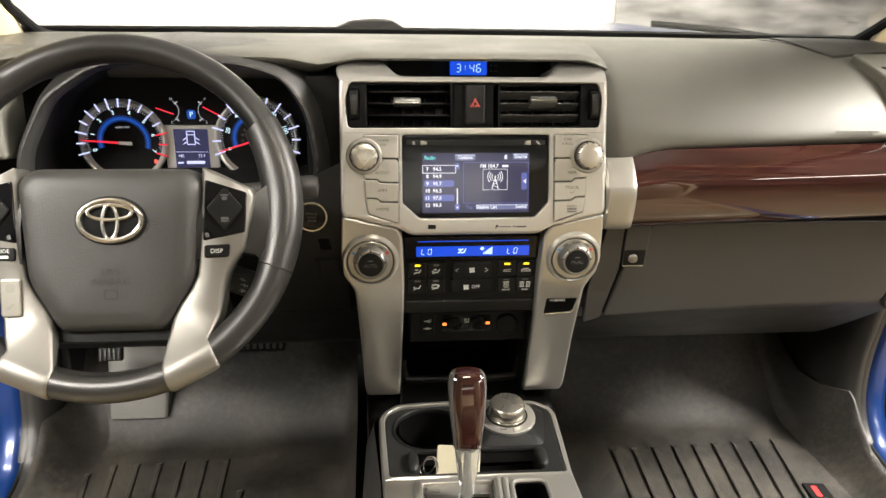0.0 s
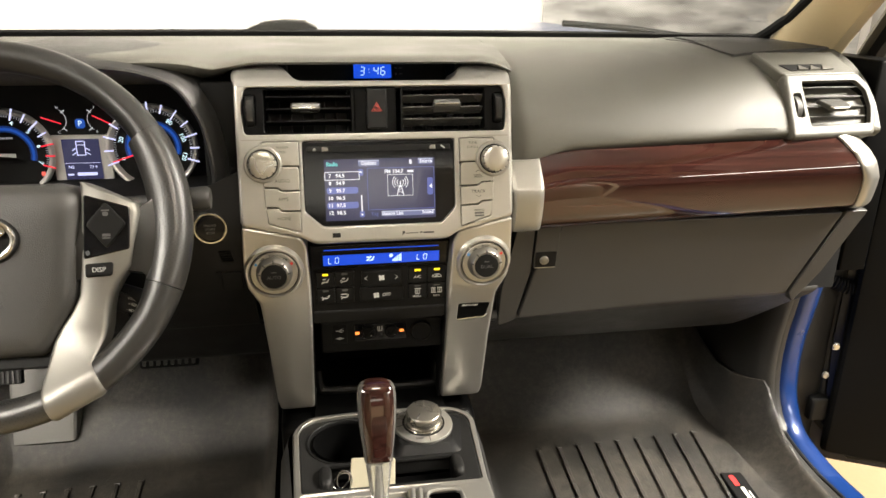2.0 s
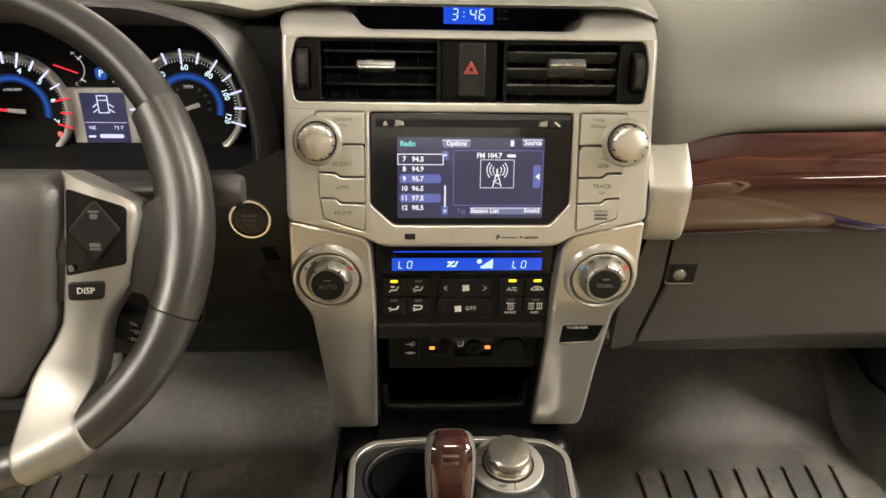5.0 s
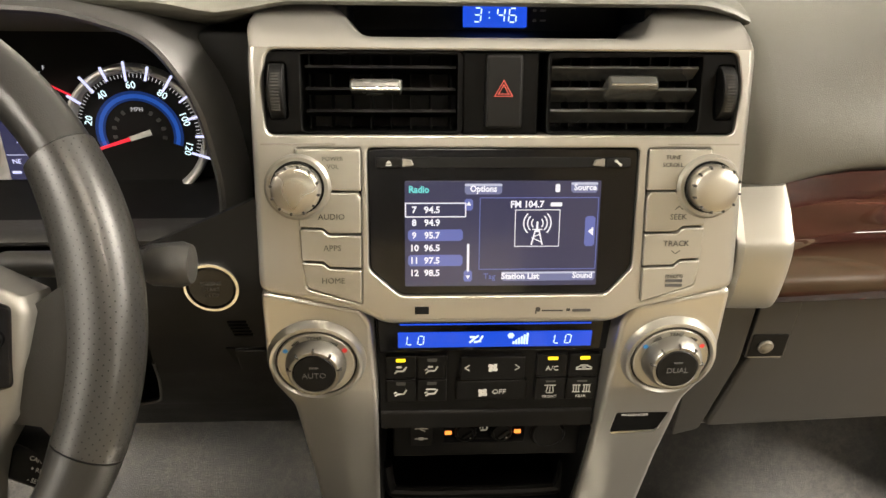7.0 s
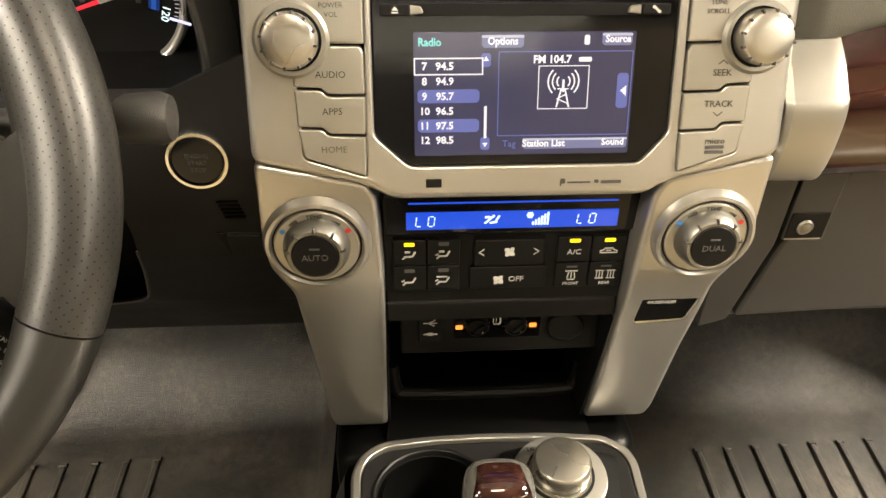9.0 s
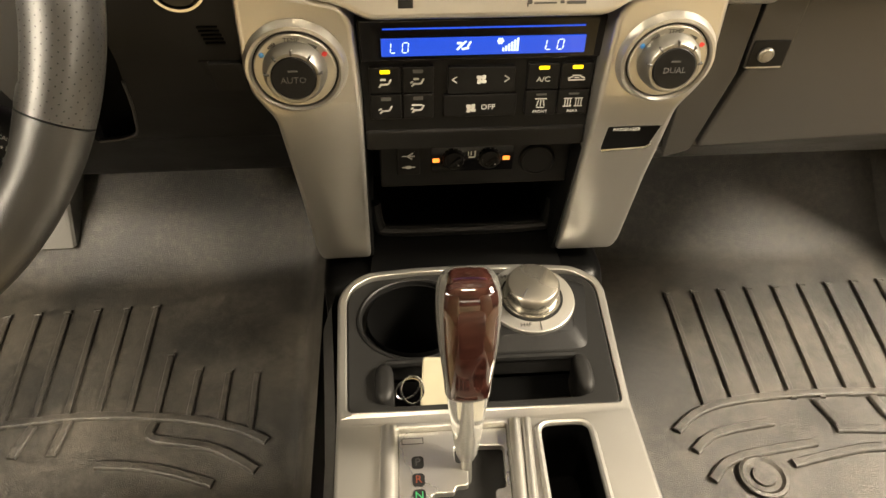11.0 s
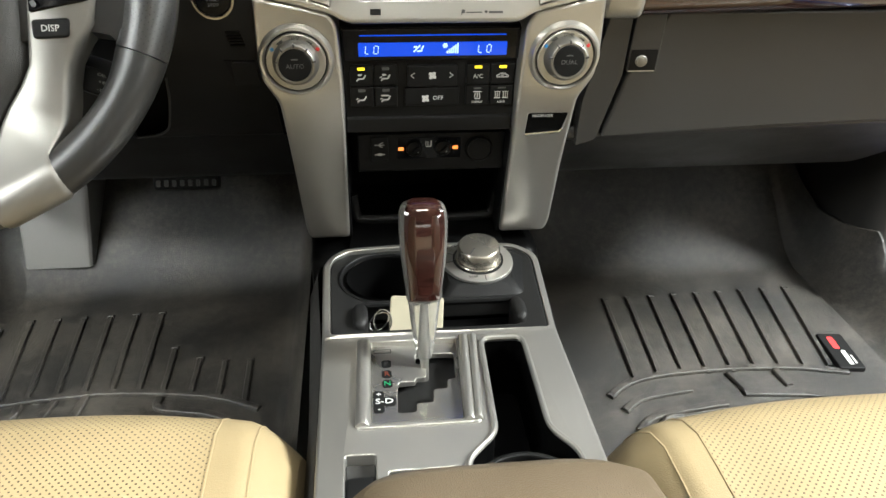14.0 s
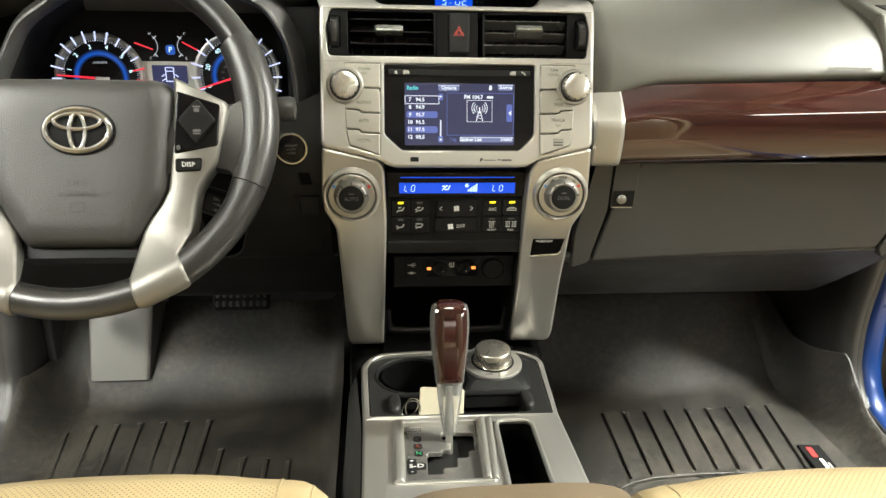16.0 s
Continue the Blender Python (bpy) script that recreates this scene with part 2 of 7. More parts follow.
INK = surface("dark_printing", (0.022, 0.021, 0.020), 0.5)
PALE = surface("pale_printing", (0.42, 0.42, 0.40), 0.5)
DIM = surface("faint_grey_printing", (0.042, 0.042, 0.042), 0.5)
WOOD = wood("lacquered_dark_wood", (5, 60, 300), 0.78)
WOOD_K = wood("lacquered_wood_of_the_knob", (90, 60, 260), 0.5)
LIT = glow("blue_lcd_backlight", (0.003, 0.075, 0.78), 1.0)
LITW = glow("white_display_segments", (0.62, 0.88, 1.0), 1.3)
AMBER = glow("amber_indicator", (1.0, 0.26, 0.05), 2.0)
YELLOW = glow("yellow_indicator", (1.0, 0.72, 0.02), 1.6)
REDLIT = glow("red_lit_symbol", (1.0, 0.16, 0.12), 1.0)
SCREEN = glow("dark_blue_screen", (0.034, 0.036, 0.105), 0.85)
SCREEN_B = glow("blue_screen_bar", (0.10, 0.13, 0.42), 1.1)
SCREEN_T = glow("grey_blue_screen_tab", (0.16, 0.18, 0.36), 1.0)
SCREEN_L = glow("pale_screen_tab_edge", (0.50, 0.54, 0.72), 1.0)
SCREEN_W = glow("white_screen_text", (0.85, 0.87, 1.0), 1.0)
SCREEN_C = glow("cyan_screen_text", (0.15, 0.75, 0.8), 0.9)
TICK = glow("pale_blue_gauge_mark", (0.58, 0.62, 1.0), 1.3)
TICKW = glow("white_gauge_mark", (0.8, 0.82, 0.9), 0.6)
BAND = glow("blue_gauge_band", (0.012, 0.10, 0.55), 0.75)
BAND_D = glow("dim_blue_gauge_band", (0.006, 0.04, 0.22), 0.6)
NEEDLE = glow("red_gauge_needle", (1.0, 0.03, 0.06), 1.0)
RED = surface("red_print", (0.45, 0.02, 0.02), 0.5)
BLUEDOT = surface("blue_print", (0.02, 0.16, 0.42), 0.5)
GREEN = glow("green_lit_letter", (0.05, 0.7, 0.25), 0.7)
CREAM = surface("pale_gauge_ring", (0.42, 0.415, 0.40), 0.30, 0.5)

GLASS = bpy.data.materials.new("clear_glass")
_n, _l, _b = nodes_of(GLASS)
_b.inputs["Transmission Weight"].default_value, _b.inputs["Roughness"].default_value, _b.inputs["IOR"].default_value = 1.0, 0.0, 1.45
TINT = bpy.data.materials.new("dark_privacy_glass")
_n, _l, _b = nodes_of(TINT)
_b.inputs["Transmission Weight"].default_value, _b.inputs["Roughness"].default_value, _b.inputs["IOR"].default_value = 1.0, 0.0, 1.45
_b.inputs["Base Color"].default_value = (0.5, 0.5, 0.48, 1)
ACRYL = bpy.data.materials.new("clear_acrylic")
_n, _l, _b = nodes_of(ACRYL)
_b.inputs["Transmission Weight"].default_value, _b.inputs["Roughness"].default_value, _b.inputs["IOR"].default_value = 0.9, 0.04, 1.45
_b.inputs["Base Color"].default_value = (0.62, 0.62, 0.60, 1)


def cloudy(name):
    """A mottled grey printed cloth."""
    m = bpy.data.materials.new(name)
    n, l, b = nodes_of(m)
    at, sc, tex, ramp = n.new("ShaderNodeTexCoord"), n.new("ShaderNodeMapping"), n.new("ShaderNodeTexNoise"), n.new("ShaderNodeValToRGB")
    sc.inputs["Scale"].default_value = (1.2, 1.2, 4.5)
    l.new(at.outputs["Object"], sc.inputs["Vector"])
    l.new(sc.outputs[0], tex.inputs["Vector"])
    tex.inputs["Scale"].default_value, tex.inputs["Detail"].default_value = 1.6, 8.0
    e = ramp.color_ramp.elements
    e[0].position, e[0].color = 0.35, (0.13, 0.13, 0.125, 1)
    e[1].position, e[1].color = 0.68, (0.5, 0.5, 0.49, 1)
    l.new(tex.outputs["Fac"], ramp.inputs["Fac"])
    l.new(ramp.outputs["Color"], b.inputs["Base Color"])
    b.inputs["Roughness"].default_value = 0.8
    return m


# ---- building helpers ----
V = Vector


def thing(name, at, label, category, group="", kind=""):
    ob = new(name)
    ob.location = at
    ob.empty_display_size = 0.02
    return tagged(ob, label, category, group, kind)


def part(name, bm, material, parent=None, label="", angle=32):
    """Links a bmesh, built in world places, as one mesh under a thing or a part."""
    me = bpy.data.meshes.new(name)
    bmesh.ops.remove_doubles(bm, verts=bm.verts, dist=3e-6)
    bmesh.ops.dissolve_degenerate(bm, dist=1e-6, edges=bm.edges)
    bmesh.ops.recalc_face_normals(bm, faces=bm.faces)
    bm.to_mesh(me)
    bm.free()
    me.materials.append(material)
    me.shade_smooth()
    me.set_sharp_from_angle(angle=radians(angle))
    ob = new(name, me)
    if material in (SILVER, SILVER_D, KEYPAINT):
        ob.modifiers.new("even_normals", "WEIGHTED_NORMAL").keep_sharp = True
    if parent:
        ob.parent = parent
        if parent.type == "EMPTY":
            ob.matrix_parent_inverse = Matrix.Translation(parent.location).inverted()
    if label:
        tagged(ob, label)
    return ob


def face(x, y, z, lean=0.0, turn=0.0):
    """A local frame that faces the seats: u to the right, v up, w towards the viewer; its top leans away by lean degrees."""
    m = Matrix.Translation((x, y, z)) @ Euler((0, 0, radians(turn))).to_matrix().to_4x4()
    return m @ Euler((radians(90 - lean), 0, 0)).to_matrix().to_4x4()


def flat(x, y, z, turn=0.0):
    """A local frame that faces up."""
    return Matrix.Translation((x, y, z)) @ Euler((0, 0, radians(turn))).to_matrix().to_4x4()


def ccw(p):
    a = sum(p[i - 1][0] * p[i][1] - p[i][0] * p[i - 1][1] for i in range(len(p)))
    return list(p) if a > 0 else list(reversed(p))


def rpoly(pts, r, n=4):
    """A polygon with rounded corners. r: one radius, or one for each corner."""
    pts = ccw(pts) if not isinstance(r, (list, tuple)) else list(pts)
    out = []
    for i, p in enumerate(pts):
        p, a, b = V(p), V(pts[i - 1]), V(pts[(i + 1) % len(pts)])
        rad = r[i] if isinstance(r, (list, tuple)) else r
        d1, d2 = (a - p), (b - p)
        k = min(rad, d1.length * 0.45, d2.length * 0.45)
        p1, p2 = p + d1.normalized() * k, p + d2.normalized() * k
        if k < 1e-6:
            out.append(p)
            continue
        for j in range(n + 1):
            t = j / n
            out.append(p1 * (1 - t) ** 2 + p * 2 * t * (1 - t) + p2 * t * t)
    return ccw([(q.x, q.y) for q in out])


def rrect(cx, cy, w, h, r=0.002, n=3):
    return rpoly([(cx - w / 2, cy - h / 2), (cx + w / 2, cy - h / 2), (cx + w / 2, cy + h / 2), (cx - w / 2, cy + h / 2)], r, n)


def disc(cx, cy, r, n=32, r2=None):
    return [(cx + r * math.cos(2 * math.pi * i / n), cy + (r2 or r) * math.sin(2 * math.pi * i / n)) for i in range(n)]


def inset(p, d):
    out = []
    for i in range(len(p)):
        a, b, c = V(p[i - 1]), V(p[i]), V(p[(i + 1) % len(p)])
        e1, e2 = (b - a), (c - b)
        e1, e2 = (e1.normalized() if e1.length > 1e-9 else V((0, 0))), (e2.normalized() if e2.length > 1e-9 else V((0, 0)))
        n1, n2 = V((-e1.y, e1.x)), V((-e2.y, e2.x))
        m = n1 + n2
        if m.length < 1e-6:
            m = n1
        m.normalize()
        k = d / max(m.dot(n1), 0.4)
        out.append((b.x + m.x * k, b.y + m.y * k))
    # edges that an inset turns round shrink to their middle instead
    for _ in range(4):
        flips = 0
        for i in range(len(p)):
            j = (i + 1) % len(p)
            if (p[j][0] - p[i][0]) * (out[j][0] - out[i][0]) + (p[j][1] - p[i][1]) * (out[j][1] - out[i][1]) < 0:
                out[i] = out[j] = ((out[i][0] + out[j][0]) / 2, (out[i][1] + out[j][1]) / 2)
                flips += 1
        if not flips:
            break
    return out


def ring_faces(bm, a, b):
    for i in range(len(a)):
        j = (i + 1) % len(a)
        try:
            bm.faces.new((a[i], a[j], b[j], b[i]))
        except ValueError:
            pass


def slab(bm, outline, top, bottom, M, bevel=0.001, holes=(), steps=3, hole_bevel=None):
    """A plate from bottom to top along w, with rounded front edges, and holes through it."""
    loops_top, loops_bot = [], []
    for k, loop in enumerate([outline, *holes]):
        loop = ccw(loop)
        sign = 1 if k == 0 else -1
        rows = [(loop, bottom)]
        bv = bevel if k == 0 else min(bevel, 0.0015) if hole_bevel is None else hole_bevel
        for s in range(steps + 1):
            a = s / steps * math.pi / 2
            rows.append((inset(loop, sign * bv * (1 - math.cos(a))), top - bv * (1 - math.sin(a))))
        rows.append((inset(loop, sign * bv * 1.18), top))
        made = [[bm.verts.new(M @ V((x, y, w))) for x, y in pts] for pts, w in rows]
        for r1, r2 in zip(made, made[1:]):
            ring_faces(bm, r1, r2)
        loops_top.append((rows[-1][0], made[-1]))
        loops_bot.append((rows[0][0], made[0]))
    from_2d = lambda loops: [[V((x, y, 0)) for x, y in pts] for pts, _ in loops]
    from mathutils.geometry import tessellate_polygon
    for loops in (loops_top, loops_bot):
        clean = []
        for pts, ring in loops:
            keep = [i for i in range(len(pts)) if (V(pts[i]) - V(pts[i - 1])).length > 2e-6]
            clean.append(([pts[i] for i in keep], [ring[i] for i in keep]))
        loops = clean
        vs = [v for _, ring in loops for v in ring]
        for tri in tessellate_polygon(from_2d(loops)):
            try:
                bm.faces.new([vs[i] for i in tri])
            except ValueError:
                pass
    return bm


def plate(name, outline, top, bottom, M, material, parent, bevel=0.001, holes=(), label=""):
    return part(name, slab(bmesh.new(), outline, top, bottom, M, bevel, holes), material, parent, label)


def lathe(bm, profile, M, n=40, ell=1.0, caps=True):
    """Turns a profile of (radius, w) round the w axis of M."""
    rows = [[bm.verts.new(M @ V((r * math.cos(2 * math.pi * i / n), ell * r * math.sin(2 * math.pi * i / n), w))) for i in range(n)] for r, w in profile]
    for a, b in zip(rows, rows[1:]):
        ring_faces(bm, a, b)
    for ring in (rows[0], rows[-1]) if caps else ():
        if (ring[0].co - ring[n // 2].co).length > 1e-5:
            bm.faces.new(ring)
    return bm


def turned(name, profile, M, material, parent, n=40, label="", ell=1.0):
    return part(name, lathe(bmesh.new(), profile, M, n, ell), material, parent, label)


def loft(bm, sections, closed=True, caps=True):
    rows = [[bm.verts.new(V(p)) for p in s] for s in sections]
    for a, b in zip(rows, rows[1:]):
        for i in range(len(a) if closed else len(a) - 1):
            j = (i + 1) % len(a)
            bm.faces.new((a[i], a[j], b[j], b[i]))
    if caps and closed:
        bm.faces.new(rows[0])
        bm.faces.new(rows[-1])
    return bm


def smooth_line(pts, n=6):
    """A smooth curve through the points."""
    pts = [V(p) for p in pts]
    out = []
    for i in range(len(pts) - 1):
        p0, p1, p2, p3 = pts[max(i - 1, 0)], pts[i], pts[i + 1], pts[min(i + 2, len(pts) - 1)]
        for j in range(n):
            t = j / n
            out.append(0.5 * ((2 * p1) + (p2 - p0) * t + (2 * p0 - 5 * p1 + 4 * p2 - p3) * t * t + (3 * p1 - p0 - 3 * p2 + p3) * t ** 3))
    out.append(pts[-1])
    return out


def tube(bm, pts, r, n=8, closed=False):
    pts = [V(p) for p in pts]
    rows, up = [], None
    for i, p in enumerate(pts):
        if closed:
            d = pts[(i + 1) % len(pts)] - pts[i - 1]
        else:
            d = pts[min(i + 1, len(pts) - 1)] - pts[max(i - 1, 0)]
        d.normalize()
        up = up or (V((0, 0, 1)) if abs(d.z) < 0.9 else V((1, 0, 0)))
        a = d.cross(up).normalized()
        up = a.cross(d)
        rad = r[i] if isinstance(r, (list, tuple)) else r
        rows.append([bm.verts.new(p + (a * math.cos(2 * math.pi * k / n) + up * math.sin(2 * math.pi * k / n)) * rad) for k in range(n)])
    pairs = list(zip(rows, rows[1:])) + ([(rows[-1], rows[0])] if closed else [])
    for a, b in pairs:
        ring_faces(bm, a, b)
    if not closed:
        bm.faces.new(rows[0])
        bm.faces.new(rows[-1])
    return bm


def sheet(bm, rows, thick, up):
    """A sheet through rows of points, made thick along up."""
    a = [[V(p) for p in r] for r in rows]
    b = [[p - V(up) * thick for p in r] for r in a]
    n, m = len(a), len(a[0])
    va = [[bm.verts.new(p) for p in r] for r in a]
    vb = [[bm.verts.new(p) for p in r] for r in b]
    for i in range(n - 1):
        for j in range(m - 1):
            bm.faces.new((va[i][j], va[i][j + 1], va[i + 1][j + 1], va[i + 1][j]))
            bm.faces.new((vb[i][j], vb[i + 1][j], vb[i + 1][j + 1], vb[i][j + 1]))
    edge = [(i, 0) for i in range(n)] + [(n - 1, j) for j in range(1, m)] + [(i, m - 1) for i in range(n - 2, -1, -1)] + [(0, j) for j in range(m - 2, 0, -1)]
    for (i, j), (k, l) in zip(edge, edge[1:] + edge[:1]):
        bm.faces.new((va[i][j], va[k][l], vb[k][l], vb[i][j]))
    return bm


def block(bm, x0, x1, y0, y1, z0, z1, bevel=0.002):
    return slab(bm, rrect((x0 + x1) / 2, (y0 + y1) / 2, x1 - x0, y1 - y0, min(bevel * 1.5, (x1 - x0) / 3, (y1 - y0) / 3)), z1, z0, Matrix(), min(bevel, (z1 - z0) / 3))


def words(name, body, size, M, u, v, material, parent, width=0.0, lift=0.0004, label="", bold=0.0, slant=0.0):
    """Lettering in the built-in font, centred at (u, v) of the frame M."""
    cu = bpy.data.curves.new(name, "FONT")
    cu.body, cu.size, cu.align_x, cu.align_y, cu.extrude, cu.resolution_u = body, size, "CENTER", "CENTER", 0.00015, 2
    cu.offset, cu.shear = bold, slant
    tmp = new("tmp_text", cu)
    me = bpy.data.meshes.new_from_object(tmp)
    bpy.data.objects.remove(tmp)
    xs = [q.co.x for q in me.vertices] or [0, 1]
    k = width / (max(xs) - min(xs)) if width else 1.0
    me.transform(M @ Matrix.Translation((u, v, lift)) @ Matrix.Diagonal((k, 1, 1, 1)))
    me.name = name
    me.materials.append(material)
    ob = new(name, me)
    ob.parent = parent
    if parent.type == "EMPTY":
        ob.matrix_parent_inverse = Matrix.Translation(parent.location).inverted()
    return tagged(ob, label) if label else ob


def segments(name, body, size, M, u, v, material, parent, step, lift=0.0012):
    """Digits built of lit display segments, centred at (u, v); each digit leans a little."""
    lit = {"0": "abcdef", "3": "abgcd", "4": "fgbc", "6": "afgedc", "7": "abc", "L": "fed", "O": "abcdef"}
    h, w, t = size / 2, size * 0.27, size * 0.105
    for i, ch in enumerate(body):
        cx = u + step * (i - (len(body) - 1) / 2)
        if ch == ":":
            rects = [(cx, v + y, t, t) for y in (-0.2 * size, 0.2 * size)]
        else:
            rects = []
            for q in lit[ch]:
                x, y, n_ = {"a": (0, h, 0), "g": (0, 0, 0), "d": (0, -h, 0), "f": (-w, h / 2, 1), "b": (w, h / 2, 1), "e": (-w, -h / 2, 1), "c": (w, -h / 2, 1)}[q]
                rects.append((cx + x + 0.10 * y, v + y, t if n_ else 1.75 * w - t, h - t * 0.9 if n_ else t, -6 if n_ else 0))
        part(name, bars(bmesh.new(), M, rects, lift), material, parent)


def bars(bm, M, rects, lift=0.0004, thick=0.0003):
    """Thin printed bars: (u, v, width, height[, degrees])."""
    for r in rects:
        u, v, w, h = r[:4]
        R = M @ Matrix.Translation((u, v, 0)) @ Euler((0, 0, radians(r[4] if len(r) > 4 else 0))).to_matrix().to_4x4()
        slab(bm, rrect(0, 0, w, h, min(w, h) * 0.2, 1), lift, lift - thick, R, 0.00005, steps=1)
    return bm


def marks(name, M, rects, lift, material, parent):
    """Printed bars, each a part of its own."""
    for r in rects:
        part(name, bars(bmesh.new(), M, [r], lift), material, parent)

# ---- the booth ----
def wall(name, x0, x1, y0, y1, z0, z1, material, label):
    ob = part(name, block(bmesh.new(), x0, x1, y0, y1, z0, z1, 0.004), material)
    return tagged(ob, label, name.split("_")[0], kind="structure")


wall("ground", -5.0, 5.0, -6.0, 6.3, -0.62, -0.50, TANFLOOR, "buff epoxy floor of the photo booth under the car")
wall("wall_north", -5.0, 5.0, 6.0, 6.2, -0.50, 3.2, WHITE, "plain white painted booth wall ahead of the windscreen")
# these close the booth; their grey is chosen to cut bounced light
wall("wall_south", -5.0, 5.0, -6.0, -5.8, -0.50, 3.2, GREY, "booth wall behind the car, greyed to cut bounced light")
wall("wall_east", 4.8, 5.0, -5.8, 6.0, -0.50, 3.2, GREY, "booth wall beside the car, greyed to cut bounced light")
wall("wall_west", -5.0, -4.8, -5.8, 6.0, -0.50, 3.2, GREY, "booth wall beside the car, greyed to cut bounced light")
wall("ceiling", -5.0, 5.0, -6.0, 6.2, 3.2, 3.3, GREY, "booth ceiling, out of view, greyed to cut bounced light")
tagged(part("backdrop", block(bmesh.new(), 1.765, 4.6, 5.86, 5.90, -0.50, 2.9, 0.004), cloudy("mottled_grey_backdrop")), "mottled grey cloudy backdrop hanging before the white wall", "backdrop", kind="structure")

# ---- the car's shell ----
shell = thing("car_body", (0, 0.8, -0.02), "blue sport utility car body with its doors open", "car body", kind="structure")
part("floor_pan", block(bmesh.new(), -0.86, 0.86, -1.6, 1.75, -0.09, -0.012, 0.004), CARPET, shell, "black carpeted floor pan")
part("firewall", block(bmesh.new(), -0.84, 0.84, 1.72, 1.78, -0.02, 0.76, 0.004), CARPET, shell, "black carpeted firewall")
part("rear_panel", block(bmesh.new(), -0.80, 0.80, -1.66, -1.60, -0.05, 0.55, 0.01), BEIGE, shell, "beige rear trim panel")


# rear cabin out of view, added to keep booth light out of reflections
part("tailgate_glass", block(bmesh.new(), -0.72, 0.72, -1.66, -1.645, 0.55, 1.26, 0.01), TINT, shell, "unseen tailgate window, darkened to dim booth light").visible_shadow = False
for s in (-1, 1):
    part("rear_side_panel", block(bmesh.new(), min(s * 0.80, s * 0.84), max(s * 0.80, s * 0.84), -1.62, -0.34, -0.05, 0.62, 0.01), BEIGE, shell, "unseen beige side panel added to close off booth light")
    part("rear_side_glass", sheet(bmesh.new(), [[(s * 0.815, -1.62, 0.62), (s * 0.815, -0.34, 0.62)], [(s * 0.70, -1.62, 1.22), (s * 0.70, -0.36, 1.22)]], 0.006, (s, 0, 0)), TINT, shell, "unseen rear side window, darkened to dim booth light").visible_shadow = False
    part("roof_rail", tube(bmesh.new(), [(s * 0.69, 0.66, 1.19), (s * 0.70, 0.2, 1.225), (s * 0.70, -0.6, 1.225), (s * 0.70, -1.64, 1.215)], 0.05, 12), BEIGE, shell, "unseen beige roof rail added to close off booth light")


def roof_shape():
    bm = bmesh.new()
    rows = []
    for i in range(9):
        y = 0.62 - i * 0.28
        rows.append([(x, y, 1.30 - 0.10 * (x / 0.66) ** 4 - 0.10 * max(0, (y - 0.2) / 0.42) ** 2) for x in [k * 0.066 * 1.0 - 0.66 for k in range(21)]])
    return sheet(bm, rows, 0.03, (0, 0, -1))


def roof_skin():
    bm = bmesh.new()
    rows = []
    for i in range(9):
        y = 0.66 - i * 0.29
        rows.append([(x, y, 1.345 - 0.11 * (x / 0.74) ** 4 - 0.10 * max(0, (y - 0.2) / 0.42) ** 2) for x in [k * 0.074 - 0.74 for k in range(21)]])
    return sheet(bm, rows, 0.008, (0, 0, -1))


part("roof", roof_skin(), BLUE, shell, "blue painted roof panel")
for s in (-1, 1):
    part("rear_wing", block(bmesh.new(), min(s * 0.855, s * 0.90), max(s * 0.855, s * 0.90), -1.70, -0.42, -0.12, 0.62, 0.02), BLUE, shell, "blue painted rear side skin")
tagged(part("headliner", roof_shape(), CLOTH), "beige cloth headliner under the car's roof", "headliner", kind="structure")


def post(points, w, d):
    """A tapering pillar along points, w wide across and d deep."""
    bm, secs = bmesh.new(), []
    pts = smooth_line(points, 5)
    for i, p in enumerate(pts):
        t = (pts[min(i + 1, len(pts) - 1)] - pts[max(i - 1, 0)]).normalized()
        a = t.cross(V((1, 0, 0))).normalized()
        b = t.cross(a).normalized()
        secs.append([p + a * (d / 2 * math.cos(k)) * (1 + 0.12 * math.cos(2 * k) ** 2) + b * (w / 2 * math.sin(k)) for k in [j * math.pi / 8 for j in range(16)]])
    return loft(bm, secs)


